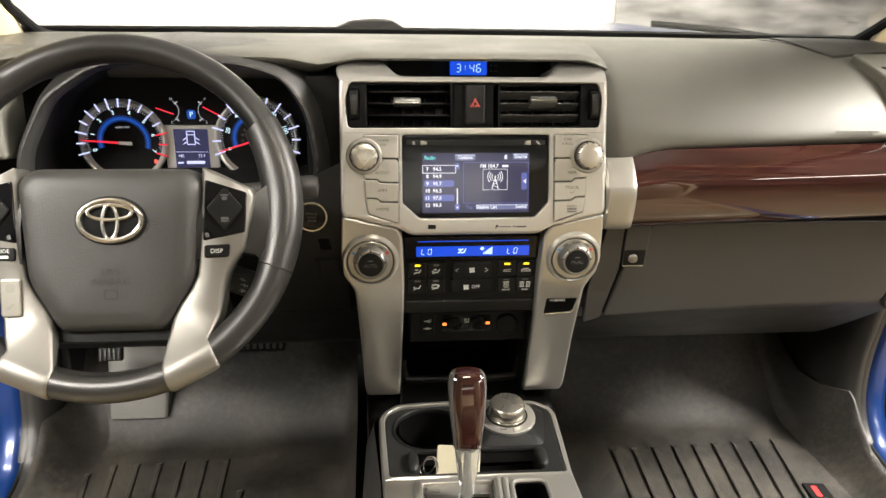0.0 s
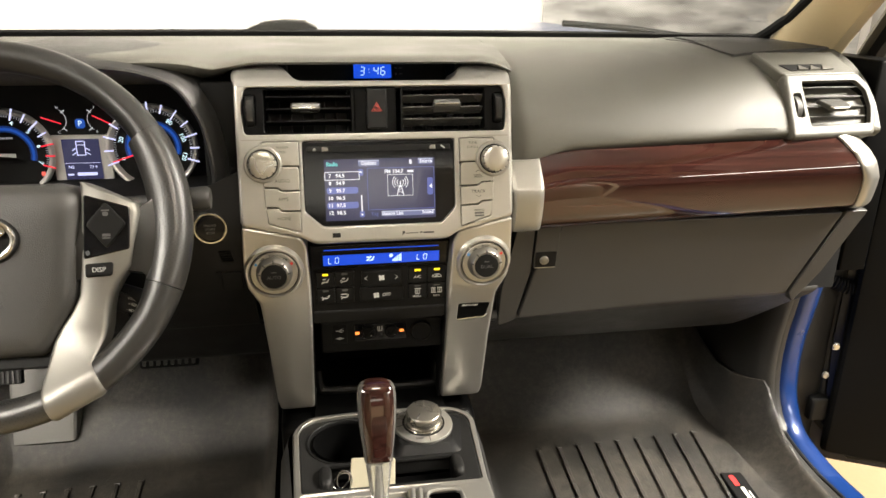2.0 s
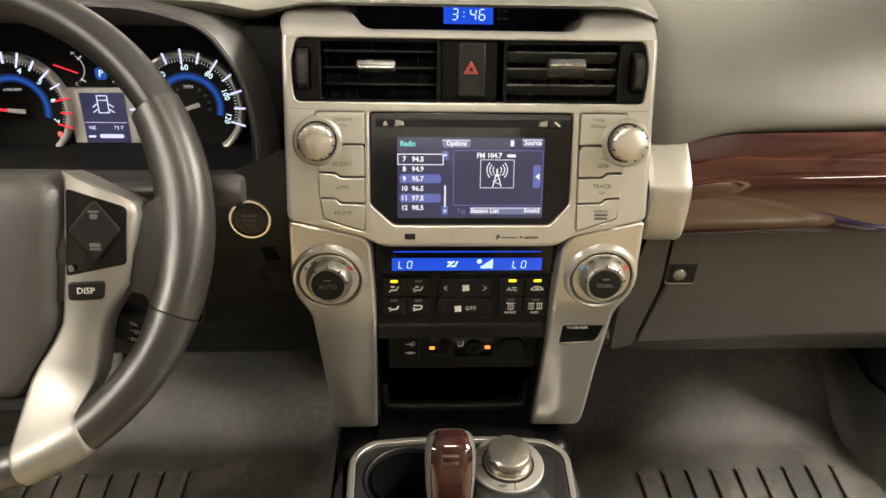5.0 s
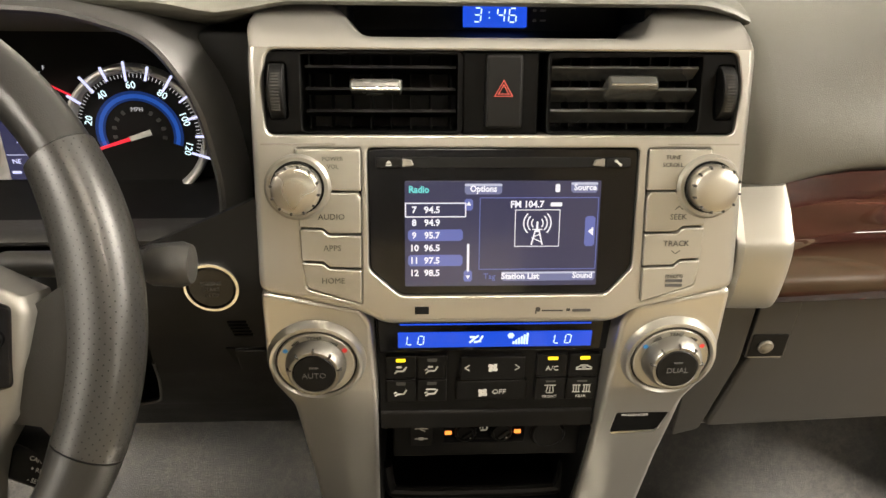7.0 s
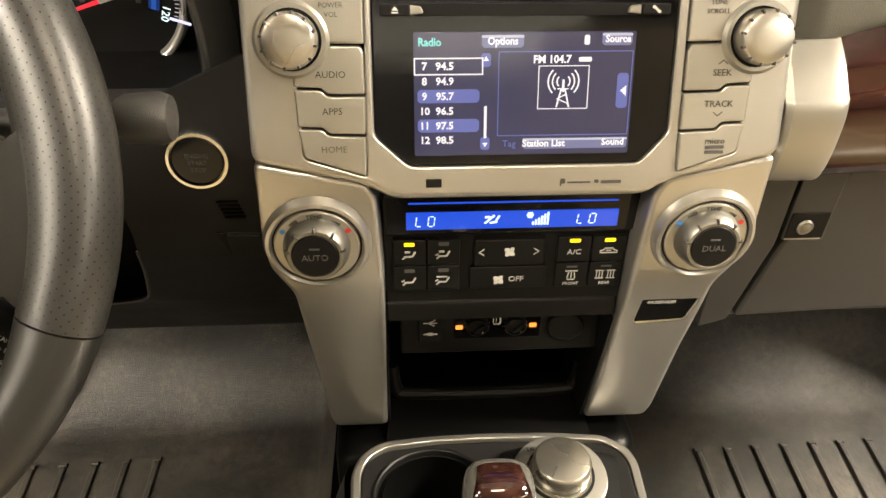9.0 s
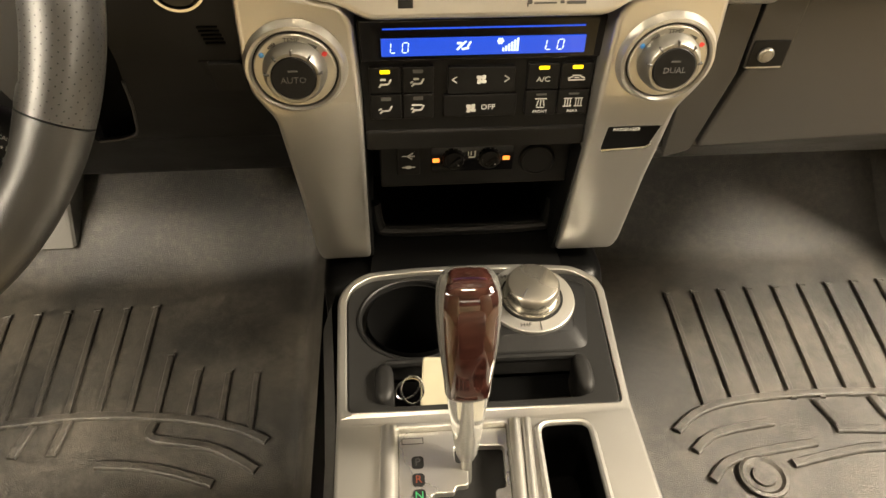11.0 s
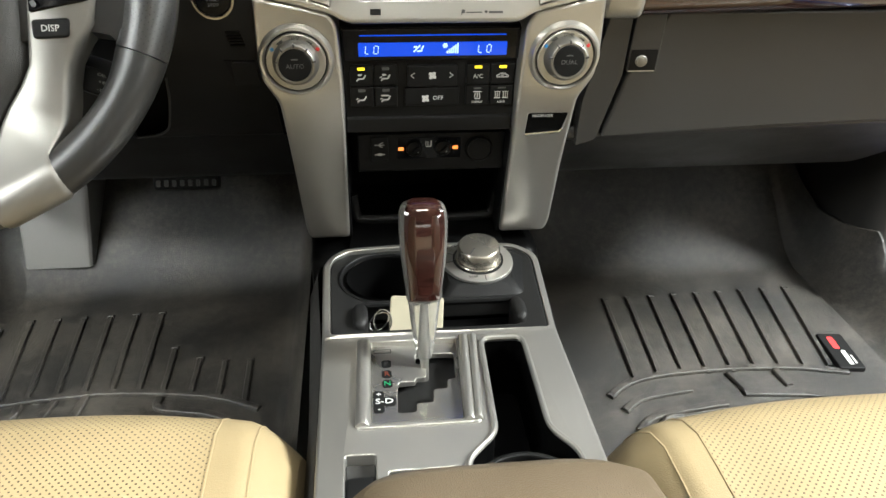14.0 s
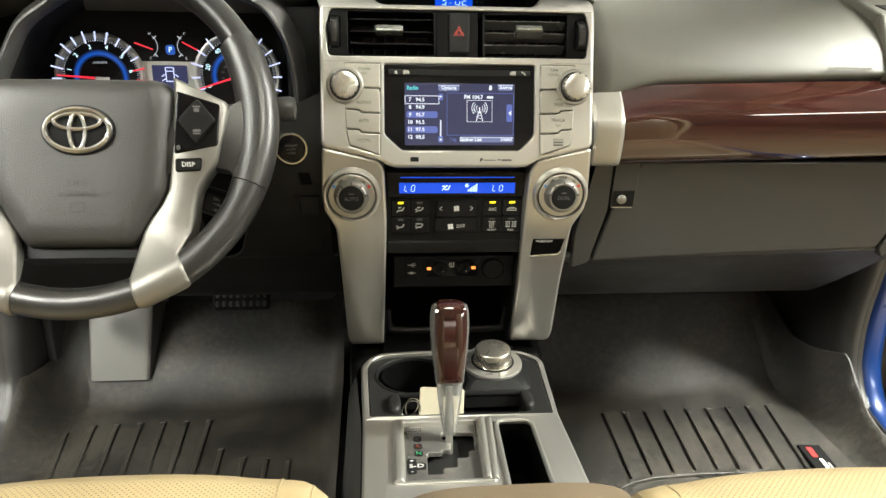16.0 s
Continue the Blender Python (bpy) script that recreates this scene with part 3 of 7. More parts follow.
for s, side in ((1, "passenger"), (-1, "driver")):
    p_in = 0.045 if s < 0 else 0.0
    part("a_pillar", post([(s * (0.765 - p_in), 1.275, 0.735), (s * (0.750 - p_in), 1.17, 0.845), (s * (0.722 - p_in), 1.00, 0.98), (s * (0.665 - p_in * 0.5), 0.62, 1.22)], 0.125, 0.10), BEIGE, shell, "beige windscreen pillar trim")
    part("door_seal", tube(bmesh.new(), smooth_line([(s * 0.855, 1.22, 0.70), (s * 0.832, 1.13, 0.82), (s * 0.790, 0.93, 1.0), (s * 0.735, 0.5, 1.22)], 6), 0.022, 10), SEAL, shell, "black rubber door seal")
    part("b_pillar", post([(s * 0.83, -0.28, -0.05), (s * 0.81, -0.30, 0.55), (s * 0.70, -0.36, 1.24)], 0.10, 0.16), BEIGE, shell, "beige door pillar trim")
    # the driver's side trim sits further in
    k_in, f_in = (0.078, 0.088) if s < 0 else (0.0, 0.0)
    # kick panel, sill trim and the blue frame of the door opening; the trim's outer edge runs down and back along the sill
    if s > 0:
        edge = smooth_line([(0.815, 1.190, 0.42), (0.820, 1.217, 0.295), (0.820, 1.229, 0.222), (0.820, 1.230, 0.158), (0.820, 1.219, 0.100), (0.820, 1.185, 0.050), (0.820, 1.140, 0.032), (0.820, 1.077, 0.022), (0.820, 0.999, 0.020), (0.82, 0.5, 0.02), (0.82, -0.28, 0.02)], 6)
    else:
        edge = smooth_line([(-0.768, 1.270, 0.42), (-0.772, 1.288, 0.25), (-0.772, 1.279, 0.165), (-0.772, 1.266, 0.102), (-0.772, 1.238, 0.061), (-0.772, 1.215, 0.035), (-0.772, 1.170, 0.020), (-0.772, 1.10, 0.014), (-0.772, 1.00, 0.012), (-0.772, 0.5, 0.012), (-0.772, -0.28, 0.012)], 6)
    upper = [p for p in edge if p.z > 0.045]
    rows = [[(p.x - s * dx, p.y + dy, p.z) for dx, dy in ((0.0, 0.0), (0.006, -0.003), (0.016, -0.001), (0.028, 0.008), (0.036, 0.03), (0.038, 0.09), (0.038, 0.27))] for p in upper]
    part("kick_panel", sheet(bmesh.new(), rows, 0.010, (-s, 0, 0)), HARD, shell, "grey moulded kick panel", 50)
    for z0, z1, y0 in ((0.30, 0.43, 1.30), (0.435, 0.775, 1.06)):
        # near-black filler added to close a bright gap beside the dash
        part("cowl_side", block(bmesh.new(), min(s * 0.77, s * 0.82), max(s * 0.77, s * 0.82), y0, 1.72, z0, z1, 0.004), SHADEBLACK, shell, "black cowl side panel")
    part("footwell_side", block(bmesh.new(), min(s * (0.798 - k_in), s * 0.83), max(s * (0.798 - k_in), s * 0.83), 1.36, 1.74, -0.03, 0.32, 0.004), CARPET, shell, "black carpeted footwell side")
    lower = [p for p in edge if p.z <= 0.052]
    rows = [[(p.x - s * dx, p.y, p.z + dz) for dx, dz in ((-0.001, -0.03), (0.0, -0.002), (0.004, 0.001), (0.020, 0.004), (0.038, 0.006), (0.046, 0.0), (0.050, -0.012))] for p in lower]
    part("sill_trim", sheet(bmesh.new(), rows, 0.008, (0, 0, 1)), HARD, shell, "grey moulded door sill trim", 50)
    rows = [[p + V((s * a, b, c)) for a, b, c in ((0.006, 0.004, -0.004), (0.010, -0.002, -0.002), (0.022, -0.006, -0.002), (0.042, -0.006, -0.004), (0.051, 0.001, -0.008), (0.055, 0.016, -0.014), (0.055, 0.060, -0.05))] for p in edge]
    part("door_frame", sheet(bmesh.new(), rows, 0.006, (0, -0.7, 0.7)), BLUE, shell, "blue painted door opening frame", 60)
    part("door_seal", tube(bmesh.new(), [p + V((s * 0.003, 0.004, -0.002)) for p in edge], 0.0045, 8), SEAL, shell, "black rubber door seal")

    part("door_jamb", block(bmesh.new(), min(s * (0.862 - 0.6 * f_in), s * 0.955), max(s * (0.862 - 0.6 * f_in), s * 0.955), 1.30 if s < 0 else 1.255, 1.42, -0.12, 0.66, 0.01), SEAL, shell, "black hinge side of the door opening")

# windscreen and what lies before it
glass_rows = []
for i in range(5):
    k = i / 4
    glass_rows.append([(x * (0.77 - 0.14 * k), 1.40 - 0.78 * k - 0.10 * abs(x) ** 2 * (1 - 0.3 * k), 0.785 + 0.42 * k) for x in [j / 8 - 1 for j in range(17)]])
screen = part("windscreen", sheet(bmesh.new(), glass_rows, 0.004, (0, -0.45, -0.9)), GLASS, None)
screen.visible_shadow = False
tagged(screen, "clear raked glass windscreen above the dashboard", "windscreen", kind="structure")
frit = [[(x * 0.775, 1.395 - 0.10 * x * x, 0.779), (x * 0.77, 1.378 - 0.10 * x * x, 0.7985)] for x in [j / 12 - 1 for j in range(25)]]
part("screen_edge", sheet(bmesh.new(), frit, 0.006, (0, -0.7, -0.7)), BLACK, screen, "black printed lower edge")
for s in (-1, 1):
    side = [(s * 0.640, 1.312, 0.784), (s * 0.680, 1.275, 0.789), (s * 0.6905, 1.21, 0.822), (s * 0.684, 1.13, 0.868), (s * 0.635, 0.70, 1.155)]
    side = [(x + (0.045 if s < 0 else 0.0), y, z) for x, y, z in side]
    part("screen_edge", tube(bmesh.new(), smooth_line(side, 6), 0.008, 8), BLACK, screen, "black printed side edge")

marks("printed_mark", face(0.664, 1.252, 0.8235, 62, -14), [(-0.010, 0.020, 0.012, 0.0022), (-0.010, 0.012, 0.020, 0.0016), (-0.012, 0.004, 0.030, 0.0022), (0.004, -0.003, 0.022, 0.0016)], 0.002, DIM, screen)

bonnet = thing("car_bonnet", (0, 2.0, 0.55), "blue car bonnet with black cowl seen through the windscreen", "car bonnet", kind="structure")
def bonnet_z(x, y):
    return 0.783 - 0.055 * (x / 0.75) ** 2 * (1 if x < 0 else 0.10) + 0.011 * math.exp(-((x - 0.55) / 0.10) ** 2) - 0.012 * max(0, abs(x) - 0.3) - 0.03 * max(0, y - 2.0) ** 2


rows = [[(x, 1.62 + 0.19 * i, bonnet_z(x, 1.62 + 0.19 * i) - (0.02 if i == 0 else 0.004 if i == 1 else 0)) for x in [k * 0.05 - 0.75 for k in range(31)]] for i in range(7)]
part("panel", sheet(bmesh.new(), rows, 0.02, (0, 0, 1)), BLUE, bonnet, "blue painted bonnet panel")
rows = [[(x, 1.40 + 0.075 * i, 0.765 - 0.008 * i) for x in [k * 0.125 - 0.75 for k in range(13)]] for i in range(4)]
part("cowl", sheet(bmesh.new(), rows, 0.02, (0, 0, 1)), BLACK, bonnet, "black plastic cowl")
part("scoop", slab(bmesh.new(), rpoly([(-0.22, -0.012), (-0.05, -0.012), (-0.085, 0.007), (-0.13, 0.009), (-0.18, 0.004)], 0.004), 0.10, 0.0, face(0, 1.95, 0.789), 0.004), DARK, bonnet, "dark bonnet scoop edge")
for x0, x1 in ((-0.35, 0.16), (0.40, 0.68)):
    part("wiper", tube(bmesh.new(), [(x0, 1.50 if x0 < 0 else 1.46, 0.775 if x0 < 0 else 0.812), ((x0 + x1) / 2, 1.46, 0.7885 if x0 < 0 else 0.8025), (x1, 1.46, 0.781 if x0 < 0 else 0.786)], 0.006, 8), BLACK, bonnet, "black wiper blade")

# ---- dashboard ----
dash = thing("dashboard", (0, 1.1, 0.36), "grey soft-touch dashboard with silver and dark wood trim", "dashboard")
EDGE = 1.385


def edge_y(x):
    return EDGE - 0.10 * (x / 0.77) ** 2


# upper pad: a flat top over the centre stack with a rounded lip, then the padded front on the passenger's side
def pad_top(x):
    """The flat part of the top, from the front back to the windscreen."""
    e = edge_y(x)
    fall = 0.05 * max(0, abs(x) - 0.64)
    return [(1.17, 0.7925 - fall), (1.23, 0.7945 - fall), (1.23 + (e - 1.23) * 0.6, 0.7925 - fall), (e, 0.789 - fall)]


secs = []
for i in range(71):
    x = -0.755 + 0.941 * i / 70
    k = max(0, abs(x + 0.405) - 0.14) / 0.15
    drop = 0.05 * min(k, 1.6) ** 2 if x < -0.405 else 0.010 * k * (x < -0.2)
    m = min(max((x + 0.26) / 0.10, 0), 1)
    m = m * m * (3 - 2 * m)
    v = max(0, 1 - abs(x + 0.197) / 0.048)
    drop = drop * (1 - m) + 0.007 * v * v * (3 - 2 * v) + 0.012 * max(0, (x - 0.14) / 0.046) ** 2
    mix = lambda p, q: p * (1 - m) + q * m
    front = smooth_line([(mix(1.045, 1.050), mix(0.766, 0.7735) - drop), (mix(1.030, 1.040), mix(0.778, 0.7775) - drop), (mix(1.048, 1.052), mix(0.787, 0.7845) - drop), (1.090, mix(0.7905, 0.7885) - 0.6 * drop), (1.125, 0.7910 - 0.25 * drop), *pad_top(x)], 4)
    secs.append([(x, p.x, p.y) for p in front] + [(x, 1.30, mix(0.71, 0.772) - drop * 0.3), (x, mix(1.16, 1.14), mix(0.73, 0.7745) - drop)])
part("dash_top", loft(bmesh.new(), secs), PAD, dash, "", 50)


def pad_profile(x):
    """The padded front's outline at x: from the wood trim up to the flat top and back to the windscreen."""
    k = min(max((x - 0.185) / 0.10, 0), 1)
    b = 0.628 + 0.030 * math.sin(k * math.pi / 2) + 0.013 * max(0, (x - 0.26) / 0.4)
    f = max(0.0, 1 - (x - 0.178) / 0.030) ** 2
    base = smooth_line([(1.014, b), (1.004, b + 0.010), (1.009, 0.692), (1.028, 0.722), (1.062, 0.753), (1.11, 0.7785), *pad_top(x)], 5)
    return [(x, p.x + 0.028 * f * (1 if p.x < 1.08 else max(0, (1.13 - p.x) / 0.05)), p.y - 0.004 * f * (p.x < 1.13)) for p in base] + [(x, 1.30, 0.76), (x, 1.06, b)]


secs = [pad_profile(x) for x in [0.178, 0.181, 0.185, 0.190, 0.196, 0.203] + [0.21 + 0.39 * i / 18 for i in range(19)]]
part("airbag_cover", loft(bmesh.new(), secs), PAD, dash, "grey padded passenger front of the dashboard", 50)
for i in range(7):
    part("embossed_mark", bars(bmesh.new(), face(0, 1.0035, 0.69, 6), [(0.512 + 0.0095 * i, -0.004, 0.0075, 0.0030)], 0.0004), PAD, dash, "faint embossed lettering bar")
# speaker insert at the far corner, over the crown of the pad
def pad_height(x, y):
    p = [(1.028, 0.722), (1.062, 0.753), (1.11, 0.7785), *pad_top(x)]
    for (y0, z0), (y1, z1) in zip(p, p[1:]):
        if y <= y1:
            return z0 + (z1 - z0) * (y - y0) / (y1 - y0)
    return p[-1][1]


for name_, far, lift_, label_ in (("speaker_panel", 1.0, 0.0016, "dark grey corner insert"), ("speaker_grille", 0.62, 0.0042, "grey perforated speaker cover")):
    rows = []
    for i in range(14):
        x = 0.498 + 0.222 * i / 13 + (0.02 if far < 1 else 0)
        k = min(max((x - 0.498) / 0.045, 0), 1)
        ya = 1.212 - 0.108 * k + 0.035 * max(0, (x - 0.543) / 0.17)
        yb = min(1.222 + 0.13 * k - 0.05 * max(0, (x - 0.543) / 0.17), edge_y(x) - 0.014)
        yb = ya + (yb - ya) * far
        rows.append([(x, ya + (yb - ya) * q / 8, pad_height(x, ya + (yb - ya) * q / 8) + lift_) for q in range(9)])
    part(name_, sheet(bmesh.new(), rows, 0.003, (0, 0, 1)), VENTGREY if far == 1.0 else HARD, dash, label_, 50)

# lower dash panels: a dark core closes the space behind them
part("core", block(bmesh.new(), -0.74, 0.74, 1.225, 1.34, 0.40, 0.775), BLACK, dash)
part("core_side", block(bmesh.new(), 0.205, 0.74, 1.03, 1.225, 0.42, 0.66), BLACK, dash)
part("core_side", block(bmesh.new(), -0.74, -0.205, 1.13, 1.225, 0.42, 0.77), BLACK, dash)
LOW = face(0, 1.003, 0.555, -7)


def low(x, z):
    return (x, (z - 0.555) / math.cos(radians(7)))


def shelf(x0, x1, prof, material, name, label, n=6, skew=0.0, rise=0.0):
    """A dash panel that curves forward under itself: the profile of (y, z) along x; skew moves its lower end along x."""
    prof = smooth_line([(y, z, 0) for y, z in prof], 4)
    zs = [p.y for p in prof]
    secs = []
    for i in range(n + 1):
        x = x0 + (x1 - x0) * i / n
        row = [(x + skew * (max(zs) - p.y) / (max(zs) - min(zs)) * (i / n), p.x, p.y + rise * (i / n) * ((p.y - min(zs)) / (max(zs) - min(zs))) ** 2) for p in prof]
        secs.append(row)
    return part(name, sheet(bmesh.new(), secs, 0.012, (0, -0.6, -0.3)), material, dash, label)


glove_out = [low(0.262, 0.556), low(0.710, 0.556), low(0.648, 0.420), low(0.43, 0.414), low(0.2075, 0.404), low(0.226, 0.482)]
glove = plate("glove_box", rpoly(glove_out, 0.006), 0.0, -0.03, LOW, HARD, dash, 0.003, label="grey glove box door")
plate("lock_panel", rpoly([low(0.2245, 0.556), low(0.2588, 0.556), low(0.2585, 0.486), low(0.2240, 0.488)], 0.002), 0.0006, -0.02, LOW, HARD, glove, 0.001)
turned("lock", [(0.0068, 0), (0.0068, 0.0025), (0.0056, 0.0036), (0.003, 0.0036), (0.0025, 0.001), (0, 0.001)], LOW @ Matrix.Translation((0.2385, -0.054, 0.0006)), DIALGREY, glove, 24, "dark metal glove box lock")
turned("key_slot", [(0.0042, 0.0), (0.0042, 0.0040), (0.0030, 0.0046), (0, 0.0046)], LOW @ Matrix.Translation((0.2385, -0.054, 0.0006)), DIALGREY, glove, 20, "bright lock barrel")
plate("lock_square", rrect(0.2412, -0.0535, 0.031, 0.0245, 0.0015), 0.0016, -0.002, LOW, DARK, glove, 0.0006, label="dark square lock plate")
part("lock_line", bars(bmesh.new(), LOW, [(0.2410, -0.0665, 0.030, 0.0012)], 0.0012), SILVER, glove)
plate("lower_cover", rpoly([low(0.196, 0.555), low(0.221, 0.555), low(0.2205, 0.484), low(0.2015, 0.402), low(0.178, 0.394), low(0.178, 0.45)], 0.003), 0.0005, -0.03, LOW, HARD, dash, 0.001, label="grey lower dash cover beside the glove box")
plate("dash_end", rpoly([low(0.653, 0.419), low(0.7145, 0.558), low(0.751, 0.558), low(0.700, 0.455), low(0.662, 0.402)], 0.004), 0.0005, -0.04, LOW, HARD, dash, 0.002, label="grey end panel of the dashboard")
shelf(0.130, 0.712, [(1.034, 0.4120), (1.029, 0.4035), (1.036, 0.3945), (1.085, 0.361), (1.19, 0.284), (1.205, 0.283)], HARD, "under_panel", "grey lower dash cover", 8, -0.04, 0.020)

# wood trim with its silver ends
def trim_section(x):
    k = min(max((x - 0.215) / 0.06, 0), 1)
    top = 0.650 + 0.010 * math.sin(k * math.pi / 2) + 0.012 * (x - 0.22) / 0.45
    bot = 0.555 + 0.013 * (x - 0.22) / 0.45
    h = top - bot
    prof = smooth_line([(0.992, bot), (0.982, bot + 0.05 * h), (0.9755, bot + 0.25 * h), (0.9725, bot + 0.48 * h), (0.9735, bot + 0.63 * h), (0.9780, bot + 0.70 * h), (0.990, bot + 0.86 * h), (1.004, top)], 5)
    return [(x, p.x, p.y) for p in prof] + [(x, 1.03, top - 0.004), (x, 1.03, bot + 0.004)]


part("wood_trim", loft(bmesh.new(), [[(q[0] + 0.016 * max(0, (x_ - 0.60) / 0.094) ** 3 * min(max((0.655 - q[2]) / 0.04, 0), 1), q[1], q[2]) for q in trim_section(x_)] for x_ in [0.2215 + (0.690 - 0.2215) * i / 20 for i in range(21)]]), WOOD, dash, "lacquered dark red-brown wood trim")


def cap_section(x, grow, back=0.0, lean=0.0):
    """The wood's section grown outwards, for the silver ends."""
    q = trim_section(x)
    zc = sum(p[2] for p in q) / len(q)
    return [(p[0] + lean * (zc - p[2]), p[1] - grow * (1 if p[1] < 1.02 else 0) + back, zc + (p[2] - zc) * (1 + grow * 8)) for p in q]


caps = [cap_section(*a) for a in ((0.1775, -0.004, 0.004), (0.1790, 0.000, 0.002), (0.1830, 0.0025), (0.1950, 0.0036), (0.2085, 0.0042), (0.2150, 0.0042), (0.2185, 0.0030), (0.2205, 0.0012), (0.2215, -0.001))]
# darker silver than the right cap, only to dull the lamps' glare
part("trim_end", loft(bmesh.new(), caps), SILVER_D, dash, "silver end cap of the wood trim", 24)
caps = []
for x, grow, back in ((0.6885, -0.002, 0.0), (0.6895, 0.0016, 0.0), (0.6925, 0.0036, 0.0), (0.700, 0.0046, 0.001), (0.712, 0.0046, 0.006), (0.724, 0.0040, 0.014), (0.734, 0.0030, 0.026), (0.741, 0.0010, 0.042), (0.744, -0.004, 0.060)):
    sec = cap_section(x, grow, back)
    caps.append([(p[0] + 0.016 * min(max((0.655 - p[2]) / 0.04, 0), 1) - 0.014 * max(0, (p[2] - 0.652) / 0.018), p[1], p[2]) for p in sec])
part("trim_end", loft(bmesh.new(), caps), SILVER, dash, "silver end cap of the wood trim", 40)

# passenger's side vent
def side_vent(s):
    m = lambda pts: [(s * u, v) for u, v in pts]
    mouth = m([(-0.022, 0.0175), (0.071, 0.0180), (0.086, 0.003), (0.089, -0.022), (0.083, -0.048), (-0.019, -0.051)])
    vent = part("side_vent", slab(bmesh.new(), rpoly(m([(-0.050, 0.031), (0.080, 0.031), (0.098, 0.008), (0.099, -0.034), (0.088, -0.066), (-0.054, -0.068)]), 0.008), 0.005, -0.05, SV[s], 0.006, [rpoly(mouth, 0.004), rrect(s * -0.0335, -0.0185, 0.0125, 0.036, 0.003)], hole_bevel=0.0015), PAD, dash, "grey side air vent")
    UP = SV[s] @ Matrix.Translation((0, 0.029, 0.0035)) @ Euler((radians(-34), 0, 0)).to_matrix().to_4x4()
    part("vent_top", slab(bmesh.new(), rpoly(m([(-0.050, 0.0), (0.080, 0.0), (0.074, 0.062), (-0.070, 0.062)]), 0.008), 0.0, -0.03, UP, 0.004), PAD, vent)
    part("cavity", slab(bmesh.new(), rpoly(m([(-0.026, 0.021), (0.073, 0.021), (0.090, 0.004), (0.093, -0.022), (0.087, -0.051), (-0.023, -0.054)]), 0.004), -0.030, -0.050, SV[s], 0.001), BLACK, vent)
    part("liner", slab(bmesh.new(), rpoly(m([(-0.0225, 0.0180), (0.0712, 0.0185), (0.0864, 0.0032), (0.0894, -0.022), (0.0834, -0.0484), (-0.0194, -0.0514)]), 0.004), -0.002, -0.034, SV[s], 0.0004, [rpoly(m([(-0.0212, 0.0167), (0.0704, 0.0172), (0.0852, 0.0026), (0.0881, -0.022), (0.0822, -0.0472), (-0.0182, -0.0502)]), 0.003)]), BLACK, vent)
    for i, v in enumerate((0.0100, -0.0050, -0.0200, -0.0355, -0.0490)):
        reach = (0.083, 0.087, 0.088, 0.086, 0.082)[i] - 0.001
        M = SV[s] @ Matrix.Translation((s * (reach - 0.020) / 2, v + 0.0036, -0.0090)) @ Euler((radians(-66), 0, 0)).to_matrix().to_4x4()
        part("slat", slab(bmesh.new(), rrect(0, 0, reach + 0.020, 0.0180, 0.001), 0.0009, -0.0009, M, 0.0005), VENTGREY, vent)
    tab = plate("tab", rpoly(m([(0.004, 0.009), (0.044, 0.009), (0.049, -0.010), (0.043, -0.015), (0.018, -0.015), (0.013, -0.011)]), 0.002), 0.0035, -0.0035, SV[s] @ Matrix.Translation((0, -0.0165, 0.002)) @ Euler((radians(-40), 0, 0)).to_matrix().to_4x4(), VENTGREY, vent, 0.0015, label="grey vent tab with a bright edge")
    part("tab_edge", tube(bmesh.new(), [SV[s] @ V((s * u, v, w)) for u, v, w in ((0.0135, -0.0240, 0.0110), (0.018, -0.0272, 0.0138), (0.043, -0.0272, 0.0138), (0.0485, -0.0235, 0.0105))], 0.0012, 6), SILVER, tab)
    M = SV[s] @ Matrix.Translation((s * -0.0335, -0.0185, -0.0150)) @ Euler((0, radians(90), 0)).to_matrix().to_4x4()
    turned("thumb_wheel", [(0.021, -0.0046), (0.022, -0.004), (0.022, 0.004), (0.021, 0.0046)], M, VENTGREY, vent, 32)
    M = UP @ Matrix.Translation((s * 0.003, 0.017, 0.0))
    part("demister", slab(bmesh.new(), rpoly([(-0.047, 0.008), (0.026, 0.008), (0.043, -0.005), (-0.036, -0.008)], 0.002), 0.0012, -0.004, M, 0.0005), BLACK, vent)
    for i in range(3):
        part("demister_fin", slab(bmesh.new(), rpoly([(-0.022 + 0.021 * i, -0.0075), (-0.004 + 0.021 * i, -0.0065), (-0.016 + 0.021 * i, 0.004)], 0.0005), 0.003, 0.0, M, 0.0005), PAD, vent)
    return vent


SV = {1: face(0.650, 1.040, 0.728, 29, 4) @ Matrix.Translation((-0.005, -0.001, 0.0065)), -1: face(-0.655, 1.035, 0.715, 8, -8)}
side_vent(1)
side_vent(-1)
part("corner_pad", loft(bmesh.new(), [[(x, p[1] + 0.014 * (p[1] < 1.2) + (edge_y(x) - edge_y(0.6)) * (p[1] > 1.25), p[2] - 0.02 * max(0, x - 0.64)) for p in pad_profile(0.6)] for x in (0.601, 0.64, 0.68, 0.72, 0.755)]), PAD, dash)

# driver's side: hood over the instruments
def hood_loop(y, grow, sx=1.0):
    base = rpoly([(-0.592, 0.600), (-0.585, 0.652), (-0.545, 0.724), (-0.482, 0.764), (-0.400, 0.772), (-0.305, 0.768), (-0.250, 0.752), (-0.222, 0.706), (-0.212, 0.640), (-0.216, 0.603)], 0.02, 4)
    return [V((x, y, z)) for x, z in inset(base, -grow)]


